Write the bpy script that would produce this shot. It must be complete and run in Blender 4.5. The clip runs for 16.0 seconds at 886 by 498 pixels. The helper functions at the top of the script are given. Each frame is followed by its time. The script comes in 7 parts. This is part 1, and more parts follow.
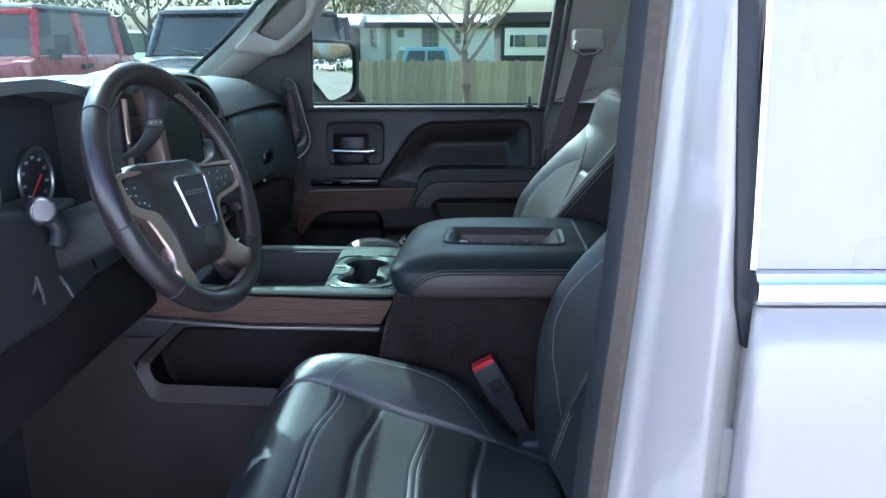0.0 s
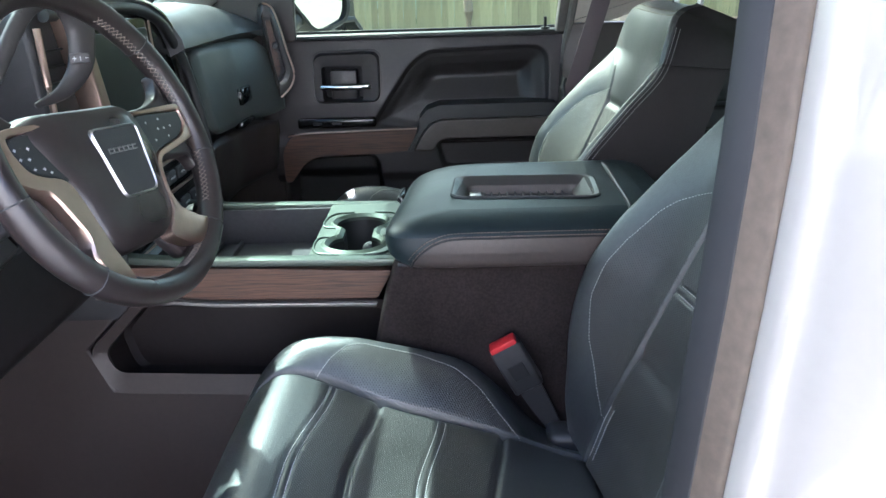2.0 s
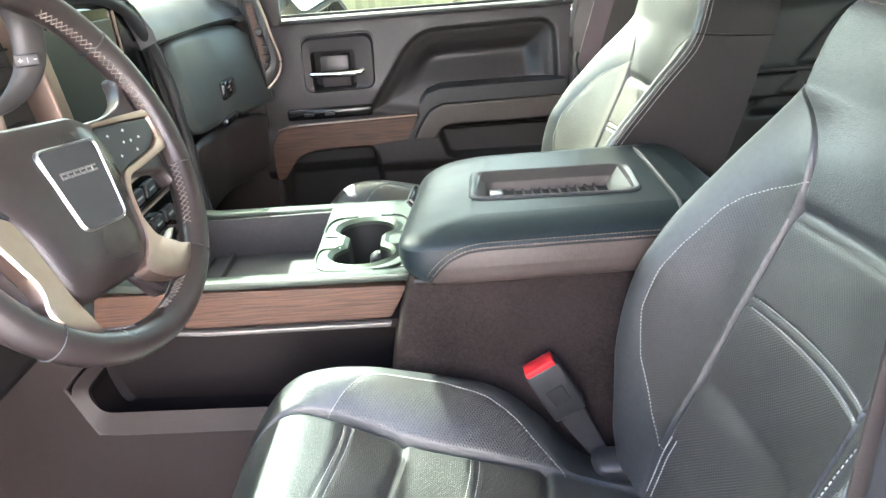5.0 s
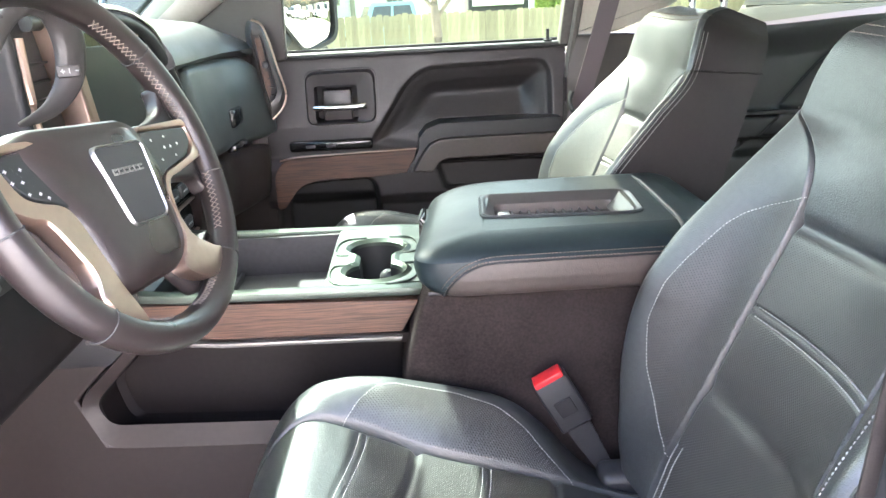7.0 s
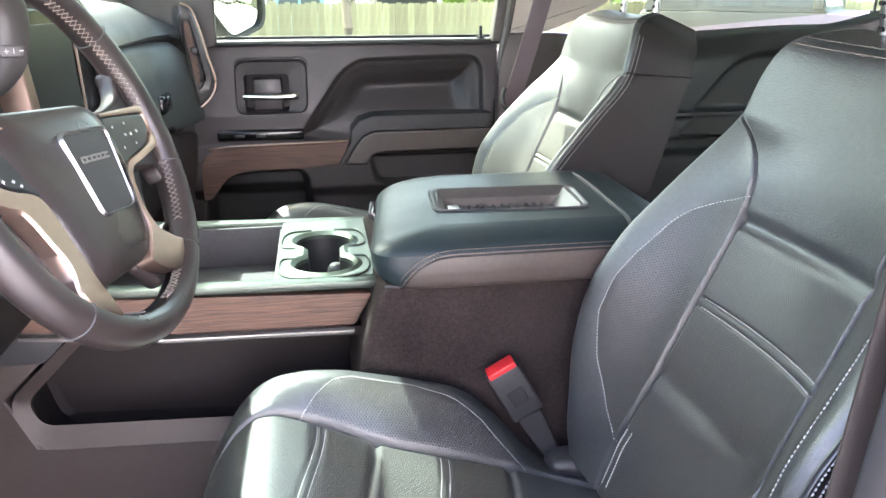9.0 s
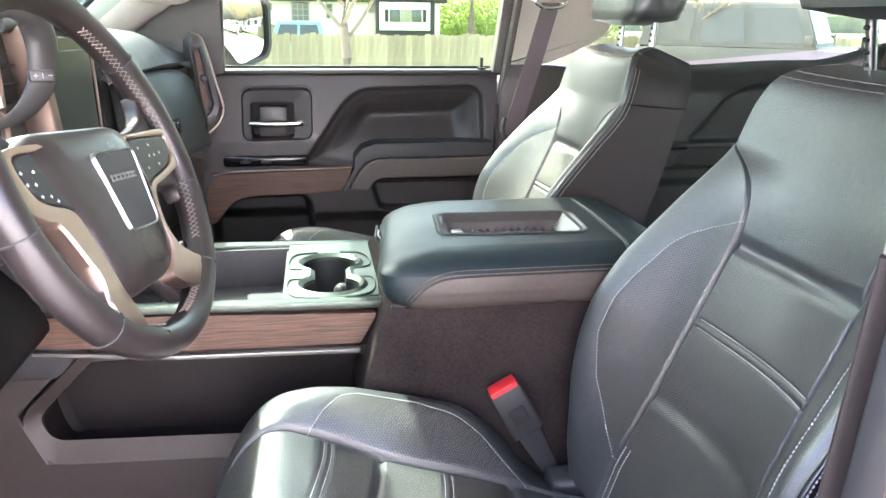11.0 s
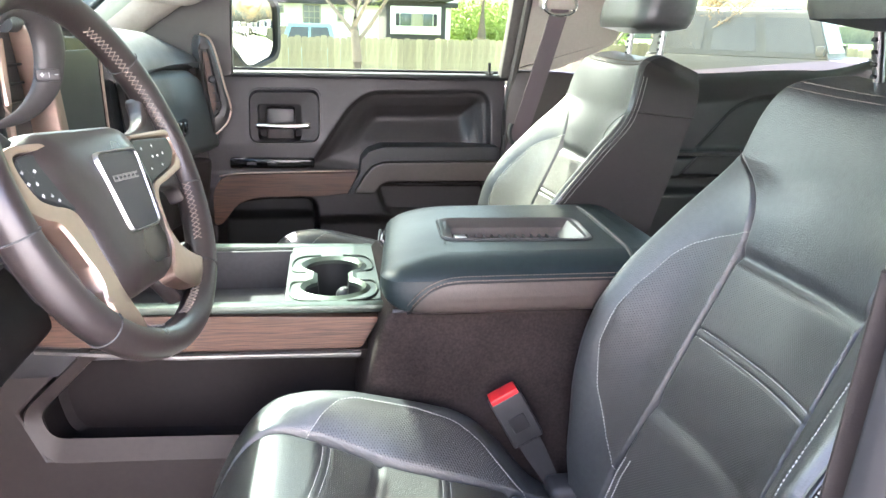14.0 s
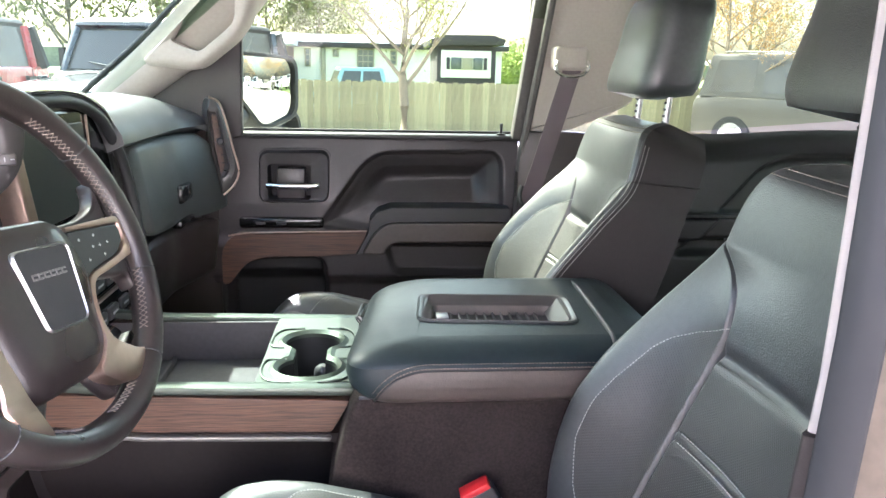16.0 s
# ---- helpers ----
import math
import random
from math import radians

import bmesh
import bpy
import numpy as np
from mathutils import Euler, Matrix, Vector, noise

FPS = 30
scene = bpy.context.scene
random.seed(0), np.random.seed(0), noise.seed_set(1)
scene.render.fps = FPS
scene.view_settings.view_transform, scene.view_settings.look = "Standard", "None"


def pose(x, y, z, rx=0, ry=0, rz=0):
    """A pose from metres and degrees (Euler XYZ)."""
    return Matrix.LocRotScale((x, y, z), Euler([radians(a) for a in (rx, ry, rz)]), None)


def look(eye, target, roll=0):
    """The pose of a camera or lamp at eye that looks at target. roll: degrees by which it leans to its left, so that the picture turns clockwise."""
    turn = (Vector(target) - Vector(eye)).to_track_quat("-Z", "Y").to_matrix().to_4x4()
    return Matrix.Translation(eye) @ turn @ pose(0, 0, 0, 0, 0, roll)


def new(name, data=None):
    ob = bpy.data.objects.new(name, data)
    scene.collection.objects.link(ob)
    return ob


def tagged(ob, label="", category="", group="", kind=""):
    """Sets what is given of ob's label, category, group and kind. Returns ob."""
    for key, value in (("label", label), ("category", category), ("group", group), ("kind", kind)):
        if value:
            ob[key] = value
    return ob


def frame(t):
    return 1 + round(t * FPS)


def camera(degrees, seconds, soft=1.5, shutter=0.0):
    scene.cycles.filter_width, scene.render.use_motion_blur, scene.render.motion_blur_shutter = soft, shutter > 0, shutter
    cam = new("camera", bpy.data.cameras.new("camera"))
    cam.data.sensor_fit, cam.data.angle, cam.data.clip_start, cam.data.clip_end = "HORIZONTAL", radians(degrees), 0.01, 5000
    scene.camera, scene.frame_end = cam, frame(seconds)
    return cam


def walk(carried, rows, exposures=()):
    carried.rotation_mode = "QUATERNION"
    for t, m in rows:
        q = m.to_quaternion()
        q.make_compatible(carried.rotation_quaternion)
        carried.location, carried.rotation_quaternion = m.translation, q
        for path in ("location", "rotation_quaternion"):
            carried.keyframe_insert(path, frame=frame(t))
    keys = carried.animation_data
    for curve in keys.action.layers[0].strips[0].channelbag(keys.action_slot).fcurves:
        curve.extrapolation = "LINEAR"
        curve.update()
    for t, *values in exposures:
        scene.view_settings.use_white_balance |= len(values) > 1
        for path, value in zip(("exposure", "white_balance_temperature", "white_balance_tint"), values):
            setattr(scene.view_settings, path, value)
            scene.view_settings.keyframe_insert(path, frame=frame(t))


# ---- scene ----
cam = camera(62.0, 16.0)
METRES, EYE, TILT, LEAN, TURN = 1.13, 1.58, -15.5, 0.0, 0.0
ROWS = [
    (0.0, 0.0, 0.0, 0.0, 0.0, 0.0, -0.0),
    (0.5, 0.0038, 0.0081, -0.0044, -0.69, -0.93, 0.58),
    (1.0, 0.0062, 0.0221, -0.0025, -0.57, -2.24, 0.74),
    (1.5, 0.0055, 0.1385, 0.0113, -0.14, -3.71, 1.08),
    (2.0, -0.0016, 0.2315, 0.0326, 0.46, -5.1, 1.57),
    (2.5, -0.0059, 0.2629, 0.0375, 0.84, -6.3, 2.15),
    (3.0, -0.0232, 0.2511, 0.0357, 1.05, -7.09, 2.92),
    (3.5, -0.0185, 0.2819, 0.0343, 1.0, -7.5, 3.58),
    (4.0, -0.0086, 0.3192, 0.0433, 0.69, -7.45, 4.15),
    (4.5, -0.002, 0.3437, 0.0577, 0.27, -7.22, 4.49),
    (5.0, -0.0341, 0.3697, 0.0631, -0.25, -6.88, 4.31),
    (7.5, -0.0817, 0.3261, 0.0235, -3.06, -2.7, 2.75),
    (8.0, -0.0716, 0.4001, 0.0427, -4.8, -2.6, 2.13),
    (8.5, -0.1163, 0.3735, 0.0288, -6.36, -3.23, 1.39),
    (9.0, -0.1454, 0.3281, 0.0318, -9.21, -4.13, 2.53),
    (11.5, -0.1639, 0.2981, 0.0237, -9.4, -1.56, 1.73),
    (12.0, -0.1605, 0.3084, 0.0235, -8.96, -1.57, 1.34),
    (12.5, -0.1596, 0.3133, 0.0249, -8.66, -1.69, 0.98),
    (13.0, -0.1623, 0.3132, 0.0228, -8.64, -1.76, 0.74),
    (13.5, -0.1624, 0.3055, 0.0237, -8.81, -1.68, 0.77),
    (14.0, -0.158, 0.2996, 0.0252, -9.03, -1.51, 0.95),
    (14.5, -0.1605, 0.302, 0.0281, -8.92, -1.08, 1.23),
    (15.0, -0.166, 0.2992, 0.0383, -8.17, -0.24, 1.25),
    (15.5, -0.1199, 0.3141, 0.0594, -6.86, 0.73, 0.77),
    (16.0, -0.0532, 0.3265, 0.0792, -5.11, 1.58, 0.1),
]
EXPO = [(0.0, 2.15, 4700, 14), (1.3, 2.25, 4800, 13), (2.3, 3.36, 5600, 14), (3.0, 4.0, 5930, 16), (5.0, 4.23, 6050, 17), (7.5, 4.12, 5920, 20), (8.2, 4.03, 5920, 21), (14.0, 4.08, 5950, 21), (15.5, 4.0, 5930, 21), (16.0, 3.65, 5930, 22)]
walk(cam, [(t, pose(0, 0, EYE, TILT, LEAN, TURN) @ pose(METRES * x, METRES * y, METRES * z, 90 + pitch, roll, yaw)) for t, x, y, z, yaw, pitch, roll in ROWS], EXPO)

# ---- light ----
SUN_AZ, SUN_EL = 50.2, 52.0      # degrees from straight ahead of the truck (-x) towards the passenger side (+y); height
to_sun = Vector((-math.cos(radians(SUN_AZ)) * math.cos(radians(SUN_EL)), math.sin(radians(SUN_AZ)) * math.cos(radians(SUN_EL)), math.sin(radians(SUN_EL))))
world = bpy.data.worlds.new("sky")
scene.world = world
world.use_nodes = True
wn, wl = world.node_tree.nodes, world.node_tree.links
wn.clear()
sky = wn.new("ShaderNodeTexSky")
sky.sky_type, sky.sun_disc = "NISHITA", False
sky.sun_elevation, sky.sun_rotation = radians(SUN_EL), math.atan2(to_sun.x, to_sun.y)
sky.air_density, sky.dust_density, sky.ozone_density = 1.0, 5.5, 0.8
wb = wn.new("ShaderNodeBackground")
wb.inputs[1].default_value = 0.15
wo = wn.new("ShaderNodeOutputWorld")
wl.new(sky.outputs[0], wb.inputs[0])
wl.new(wb.outputs[0], wo.inputs[0])
sun = new("sun", bpy.data.lights.new("sun", "SUN"))
sun.data.energy, sun.data.angle, sun.data.color = 3.3, radians(0.55), (1.0, 0.95, 0.86)
sun.matrix_world = look(to_sun * 40, (0, 0, 0))

# ---- materials ----
MATS = {}


def mat(name, color, rough=0.5, metal=0.0, vary=0.15, scale=8.0, fine=120.0, bump=0.0, bump_scale=300.0, coat=0.0, coat_rough=0.05, spec=0.5, stretch=(1, 1, 1), rand=0.0, rough_vary=0.08):
    """A procedural surface: broad stains, fine grain, relief."""
    m = bpy.data.materials.new(name)
    m.use_nodes = True
    n, l = m.node_tree.nodes, m.node_tree.links
    b = n["Principled BSDF"]
    tc = n.new("ShaderNodeTexCoord")
    mp = n.new("ShaderNodeMapping")
    mp.inputs["Scale"].default_value = stretch
    l.new(tc.outputs["Object"], mp.inputs[0])
    big, small = n.new("ShaderNodeTexNoise"), n.new("ShaderNodeTexNoise")
    big.inputs["Scale"].default_value, big.inputs["Detail"].default_value = scale, 4
    small.inputs["Scale"].default_value, small.inputs["Detail"].default_value = fine, 3
    for t in (big, small):
        l.new(mp.outputs[0], t.inputs["Vector"])
    mix = n.new("ShaderNodeMath")
    mix.operation = "ADD"
    l.new(big.outputs[0], mix.inputs[0])
    l.new(small.outputs[0], mix.inputs[1])
    ramp = n.new("ShaderNodeMapRange")
    ramp.inputs["From Min"].default_value, ramp.inputs["From Max"].default_value = 0.6, 1.4
    ramp.inputs["To Min"].default_value, ramp.inputs["To Max"].default_value = 1 - vary, 1 + vary
    l.new(mix.outputs[0], ramp.inputs[0])
    last = ramp.outputs[0]
    if rand:
        oi = n.new("ShaderNodeObjectInfo")
        rr = n.new("ShaderNodeMapRange")
        rr.inputs["To Min"].default_value, rr.inputs["To Max"].default_value = 1 - rand, 1 + rand
        l.new(oi.outputs["Random"], rr.inputs[0])
        mul = n.new("ShaderNodeMath")
        mul.operation = "MULTIPLY"
        l.new(last, mul.inputs[0])
        l.new(rr.outputs[0], mul.inputs[1])
        last = mul.outputs[0]
    vm = n.new("ShaderNodeVectorMath")
    vm.operation = "SCALE"
    vm.inputs[0].default_value = color
    l.new(last, vm.inputs["Scale"])
    l.new(vm.outputs[0], b.inputs["Base Color"])
    rv = n.new("ShaderNodeMapRange")
    rv.inputs["From Min"].default_value, rv.inputs["From Max"].default_value = 0.3, 0.7
    rv.inputs["To Min"].default_value, rv.inputs["To Max"].default_value = max(rough - rough_vary, 0.02), min(rough + rough_vary, 1)
    l.new(big.outputs[0], rv.inputs[0])
    l.new(rv.outputs[0], b.inputs["Roughness"])
    b.inputs["Metallic"].default_value = metal
    b.inputs["Coat Weight"].default_value = coat
    b.inputs["Coat Roughness"].default_value = coat_rough
    b.inputs["Specular IOR Level"].default_value = spec
    if bump:
        bt = n.new("ShaderNodeTexNoise")
        bt.inputs["Scale"].default_value, bt.inputs["Detail"].default_value = bump_scale, 2
        l.new(mp.outputs[0], bt.inputs["Vector"])
        bn = n.new("ShaderNodeBump")
        bn.inputs["Strength"].default_value, bn.inputs["Distance"].default_value = bump, 0.001
        l.new(bt.outputs[0], bn.inputs["Height"])
        l.new(bn.outputs[0], b.inputs["Normal"])
    MATS[name] = m
    return m


def perforated(name, color, pitch=0.0031, rough=0.40):
    """Leather punched with rows of fine holes."""
    m = mat(name, color, rough, vary=0.2, scale=12, spec=0.8, coat=0.20, coat_rough=0.32)
    n, l = m.node_tree.nodes, m.node_tree.links
    b = n["Principled BSDF"]
    tc = next(x for x in n if x.type == "TEX_COORD")
    vo = n.new("ShaderNodeTexVoronoi")
    vo.inputs["Scale"].default_value = 1 / pitch
    vo.inputs["Randomness"].default_value = 0.15
    turn = n.new("ShaderNodeMapping")
    turn.inputs["Rotation"].default_value = (0, 0, radians(45))
    l.new(tc.outputs["UV"], turn.inputs[0])
    l.new(turn.outputs[0], vo.inputs["Vector"])
    vo.voronoi_dimensions = "2D"
    mr = n.new("ShaderNodeMapRange")
    mr.inputs["From Min"].default_value, mr.inputs["From Max"].default_value = 0.16, 0.34
    mr.inputs["To Min"].default_value = 0.2
    l.new(vo.outputs["Distance"], mr.inputs[0])
    old = b.inputs["Base Color"].links[0].from_socket
    vm = n.new("ShaderNodeVectorMath")
    vm.operation = "SCALE"
    l.new(old, vm.inputs[0])
    l.new(mr.outputs[0], vm.inputs["Scale"])
    l.new(vm.outputs[0], b.inputs["Base Color"])
    bn = n.new("ShaderNodeBump")
    bn.inputs["Strength"].default_value, bn.inputs["Distance"].default_value = 0.75, 0.001
    l.new(mr.outputs[0], bn.inputs["Height"])
    l.new(bn.outputs[0], b.inputs["Normal"])
    return m


def glass(name, tint=(0.78, 0.92, 0.82)):
    """A thin pane: light passes tinted, and the pane mirrors at a slant."""
    m = bpy.data.materials.new(name)
    m.use_nodes = True
    n, l = m.node_tree.nodes, m.node_tree.links
    n.clear()
    tr, gl, lw, mx, out = (n.new("ShaderNode" + k) for k in ("BsdfTransparent", "BsdfGlossy", "LayerWeight", "MixShader", "OutputMaterial"))
    pw, fr = n.new("ShaderNodeMath"), n.new("ShaderNodeMapRange")
    tr.inputs[0].default_value = (*tint, 1)
    gl.inputs["Roughness"].default_value = 0.02
    lw.inputs["Blend"].default_value = 0.5
    pw.operation = "POWER"
    pw.inputs[1].default_value = 5.0
    fr.inputs["To Min"].default_value, fr.inputs["To Max"].default_value = 0.045, 0.55
    l.new(lw.outputs["Facing"], pw.inputs[0])
    l.new(pw.outputs[0], fr.inputs[0])
    l.new(fr.outputs[0], mx.inputs[0])
    l.new(tr.outputs[0], mx.inputs[1])
    l.new(gl.outputs[0], mx.inputs[2])
    l.new(mx.outputs[0], out.inputs[0])
    MATS[name] = m
    return m


def wood(name, dark, light):
    """Open-grained veneer with streaks along x."""
    m = mat(name, (1, 1, 1), 0.40, vary=0.1, bump=0.5, bump_scale=60, stretch=(0.6, 24, 24))
    n, l = m.node_tree.nodes, m.node_tree.links
    b = n["Principled BSDF"]
    mp = next(x for x in n if x.type == "MAPPING")
    t = n.new("ShaderNodeTexNoise")
    t.inputs["Scale"].default_value, t.inputs["Detail"].default_value, t.inputs["Distortion"].default_value = 24, 9, 0.5
    l.new(mp.outputs[0], t.inputs["Vector"])
    r = n.new("ShaderNodeValToRGB")
    r.color_ramp.elements[0].position, r.color_ramp.elements[0].color = 0.34, (*dark, 1)
    r.color_ramp.elements[1].position, r.color_ramp.elements[1].color = 0.60, (*light, 1)
    l.new(t.outputs[0], r.inputs[0])
    l.new(r.outputs[0], b.inputs["Base Color"])
    return m


LEATHER = mat("black_leather", (0.032, 0.034, 0.035), 0.41, spec=1.0, coat=0.22, coat_rough=0.30, vary=0.35, bump=0.6, bump_scale=520, scale=6)
PERF = perforated("perforated_leather", (0.040, 0.038, 0.036))
RIMSKIN = mat("wheel_leather", (0.024, 0.018, 0.017), 0.31, spec=0.65, vary=0.25, bump=0.12, bump_scale=500, scale=6)
PLASTIC = mat("black_soft_plastic", (0.030, 0.0295, 0.031), 0.45, vary=0.15, bump=0.25, bump_scale=700)
DASHTOP = mat("dash_skin", (0.085, 0.085, 0.086), 0.44, spec=0.7, vary=0.15, bump=0.3, bump_scale=500)
GLOVE = mat("glove_door_skin", (0.050, 0.054, 0.050), 0.42, spec=0.6, vary=0.15, bump=0.3, bump_scale=500)
COCOA = mat("dark_brown_plastic", (0.029, 0.0215, 0.0195), 0.46, vary=0.15, bump=0.25, bump_scale=600)
GLOSSY = mat("piano_black", (0.008, 0.008, 0.009), 0.12, vary=0.1, rough_vary=0.04)
CARPET = mat("charcoal_carpet", (0.029, 0.0225, 0.0215), 0.95, vary=0.5, fine=260, bump=1.0, bump_scale=900, spec=0.1)
SATIN = mat("satin_silver_trim", (0.55, 0.410, 0.335), 0.40, metal=1.0, vary=0.06)
CHROME = mat("chrome", (0.82, 0.82, 0.82), 0.09, metal=1.0, vary=0.05, rough_vary=0.04)
WOOD = wood("brown_wood_trim", (0.026, 0.012, 0.008), (0.125, 0.064, 0.038))
# the same wood again, with the shade by the door put into its colours
SHADEDWOOD = wood("shaded_wood_trim", (0.030, 0.013, 0.008), (0.10, 0.048, 0.028))
BEIGE = mat("grey_beige_trim", (0.37, 0.325, 0.29), 0.7, vary=0.08, bump=0.2, bump_scale=500)
LINER = mat("headliner_cloth", (0.45, 0.41, 0.37), 0.9, vary=0.1, bump=0.4, bump_scale=800)
PAINT = mat("white_paint", (0.305, 0.284, 0.252), 0.32, vary=0.03, coat=1.0)
SIDEVINYL = mat("cocoa_seat_vinyl", (0.022, 0.018, 0.018), 0.46, spec=0.4, vary=0.2, bump=0.4, bump_scale=480)
HANDLEP = mat("satin_dark_plastic", (0.058, 0.051, 0.051), 0.34, vary=0.12)
RUBBER = mat("grey_rubber", (0.075, 0.066, 0.062), 0.6, vary=0.25)
BLACKTRIM = mat("black_trim", (0.012, 0.012, 0.013), 0.6)
# black leather; the teal skylight on the lid is put into its base
LIDSKIN = mat("teal_lit_armrest_leather", (0.012, 0.020, 0.023), 0.42, spec=0.36, coat=0.0, coat_rough=0.32, vary=0.2, bump=0.25, bump_scale=420, scale=6)
VENTRIM = mat("grey_satin_plastic", (0.055, 0.05, 0.048), 0.4, vary=0.08)
DOORSKIN = mat("dark_door_skin", (0.031, 0.0265, 0.0275), 0.44, vary=0.2, bump=0.3, bump_scale=520)
# plastic darkened to hold the shade of the pocket and the footwell
SHADEPLASTIC = mat("shaded_plastic", (0.014, 0.011, 0.011), 0.6, spec=0.15, vary=0.2, bump=0.25, bump_scale=600)
KEYPAD = mat("button_face", (0.020, 0.021, 0.021), 0.36, vary=0.15)
# satin silver metal; the green light on it is put into its colour
MINT = mat("green_lit_console_metal", (0.098, 0.118, 0.098), 0.42, metal=0.75, vary=0.08)
TRAY = mat("grey_tray_rubber", (0.06, 0.057, 0.06), 0.7, vary=0.2)
BAND = mat("cocoa_band_leather", (0.055, 0.042, 0.036), 0.42, spec=0.7, vary=0.2, bump=0.3, bump_scale=480)
BTHREAD = mat("brown_thread", (0.16, 0.115, 0.09), 0.8, vary=0.2)
THREAD = mat("pale_thread", (0.40, 0.39, 0.375), 0.8, vary=0.2)
SEAL = mat("brown_grey_seal", (0.092, 0.072, 0.054), 0.6, spec=0.25, vary=0.25, bump=0.2, bump_scale=300)
GTHREAD = mat("grey_thread", (0.20, 0.17, 0.145), 0.8, vary=0.2)
DTHREAD = mat("dark_thread", (0.05, 0.05, 0.05), 0.8, vary=0.2)
WEB = mat("purple_grey_belt_webbing", (0.10, 0.075, 0.085), 0.75, vary=0.12, fine=700, bump=0.6, bump_scale=900)
BADGE = mat("dull_badge_metal", (0.22, 0.21, 0.20), 0.35, metal=0.6)
REDP = mat("red_plastic", (0.62, 0.025, 0.03), 0.4, vary=0.08)
# lifted green-grey base: the trees' reflection is painted into the screen
SCREEN = mat("reflection_tinted_screen", (0.042, 0.050, 0.044), 0.34, vary=0.1, rough_vary=0.03)
ICON = mat("pale_print", (0.46, 0.46, 0.46), 0.6)
# black face lifted towards blue; glare haze is put into its colour
GAUGE = mat("hazed_gauge_face", (0.04, 0.042, 0.048), 0.4)
MIRROR = mat("mirror_glass", (0.52, 0.52, 0.50), 0.015, metal=1.0, vary=0.01, rough_vary=0.005)
SHIELD = glass("windshield_glass", (0.52, 0.66, 0.55))
SIDEGLASS = glass("side_glass", (0.57, 0.68, 0.51))
STEEL = mat("bare_steel", (0.40, 0.40, 0.40), 0.32, metal=1.0)

# ---- building helpers ----
def finish(bm, angle=40):
    me = bpy.data.meshes.new("mesh")
    bmesh.ops.recalc_face_normals(bm, faces=bm.faces)
    bm.to_mesh(me)
    bm.free()
    me.shade_smooth()
    me.set_sharp_from_angle(angle=radians(angle))
    for p in me.polygons:
        # broad plane caps stay flat beside their rounded edges
        if len(p.vertices) > 6 and max(abs((me.vertices[v].co - p.center).dot(p.normal)) for v in p.vertices) < 0.0004:
            p.use_smooth = False
    return me


def part(name, bm, material, parent=None, label="", angle=40):
    """Links a bmesh as one mesh object under a thing or a part."""
    me = finish(bm, angle)
    for m in material if isinstance(material, (list, tuple)) else [material]:
        me.materials.append(m)
    ob = new(name, me)
    if parent:
        ob.parent = parent
    if label:
        ob["label"] = label
    return ob


def thing(name, label, category, group="", kind=""):
    return tagged(new(name), label, category, group, kind)


def B():
    return bmesh.new()


def rbox(bm, x0, x1, y0, y1, z0, z1, bevel=0.004, seg=2, m=None):
    tmp = B()
    bmesh.ops.create_cube(tmp, size=1)
    for v in tmp.verts:
        v.co = ((x0 + x1) / 2 + v.co.x * (x1 - x0), (y0 + y1) / 2 + v.co.y * (y1 - y0), (z0 + z1) / 2 + v.co.z * (z1 - z0))
    if bevel:
        bmesh.ops.bevel(tmp, geom=tmp.edges[:], offset=bevel, segments=seg, affect="EDGES", profile=0.5)
    if m:
        bmesh.ops.transform(tmp, matrix=m, verts=tmp.verts)
    join(bm, tmp)
    return bm


def join(bm, other):
    vs = [bm.verts.new(v.co) for v in other.verts]
    other.verts.index_update()
    for f in other.faces:
        g = bm.faces.new([vs[v.index] for v in f.verts])
        g.material_index = f.material_index
    other.free()


def prism(bm, pts, axis, a, b, bevel=0.0, seg=2, m=None):
    """A polygon, given in the two other axes in order, drawn out along axis from a to b."""
    tmp = B()
    put = {"x": lambda p, t: (t, p[0], p[1]), "y": lambda p, t: (p[0], t, p[1]), "z": lambda p, t: (p[0], p[1], t)}[axis]
    lo = [tmp.verts.new(put(p, a)) for p in pts]
    hi = [tmp.verts.new(put(p, b)) for p in pts]
    tmp.faces.new(lo)
    tmp.faces.new(hi[::-1])
    for i in range(len(pts)):
        j = (i + 1) % len(pts)
        tmp.faces.new((lo[i], hi[i], hi[j], lo[j]))
    if bevel:
        bmesh.ops.recalc_face_normals(tmp, faces=tmp.faces)
        caps = set(lo), set(hi)
        rim = [e for e in tmp.edges if any(e.verts[0] in c and e.verts[1] in c for c in caps)] if len(pts) > 12 else tmp.edges[:]
        bmesh.ops.bevel(tmp, geom=rim, offset=bevel, segments=seg, affect="EDGES", profile=0.5)
    if m:
        bmesh.ops.transform(tmp, matrix=m, verts=tmp.verts)
    join(bm, tmp)
    return bm


def curve(pts, n=40, closed=False):
    """Points along a smooth line through the given ones."""
    p = [Vector(q) for q in pts]
    k = len(p)
    out = []
    spans = k if closed else k - 1
    per = max(1, n // spans)
    for i in range(spans):
        if closed:
            a, b, c, d = (p[(i + j) % k] for j in (-1, 0, 1, 2))
        else:
            a, b, c, d = p[max(i - 1, 0)], p[i], p[i + 1], p[min(i + 2, k - 1)]
        for s in range(per):
            t = s / per
            out.append(0.5 * (2 * b + (c - a) * t + (2 * a - 5 * b + 4 * c - d) * t * t + (3 * b - a - 3 * c + d) * t ** 3))
    if not closed:
        out.append(p[-1])
    return out


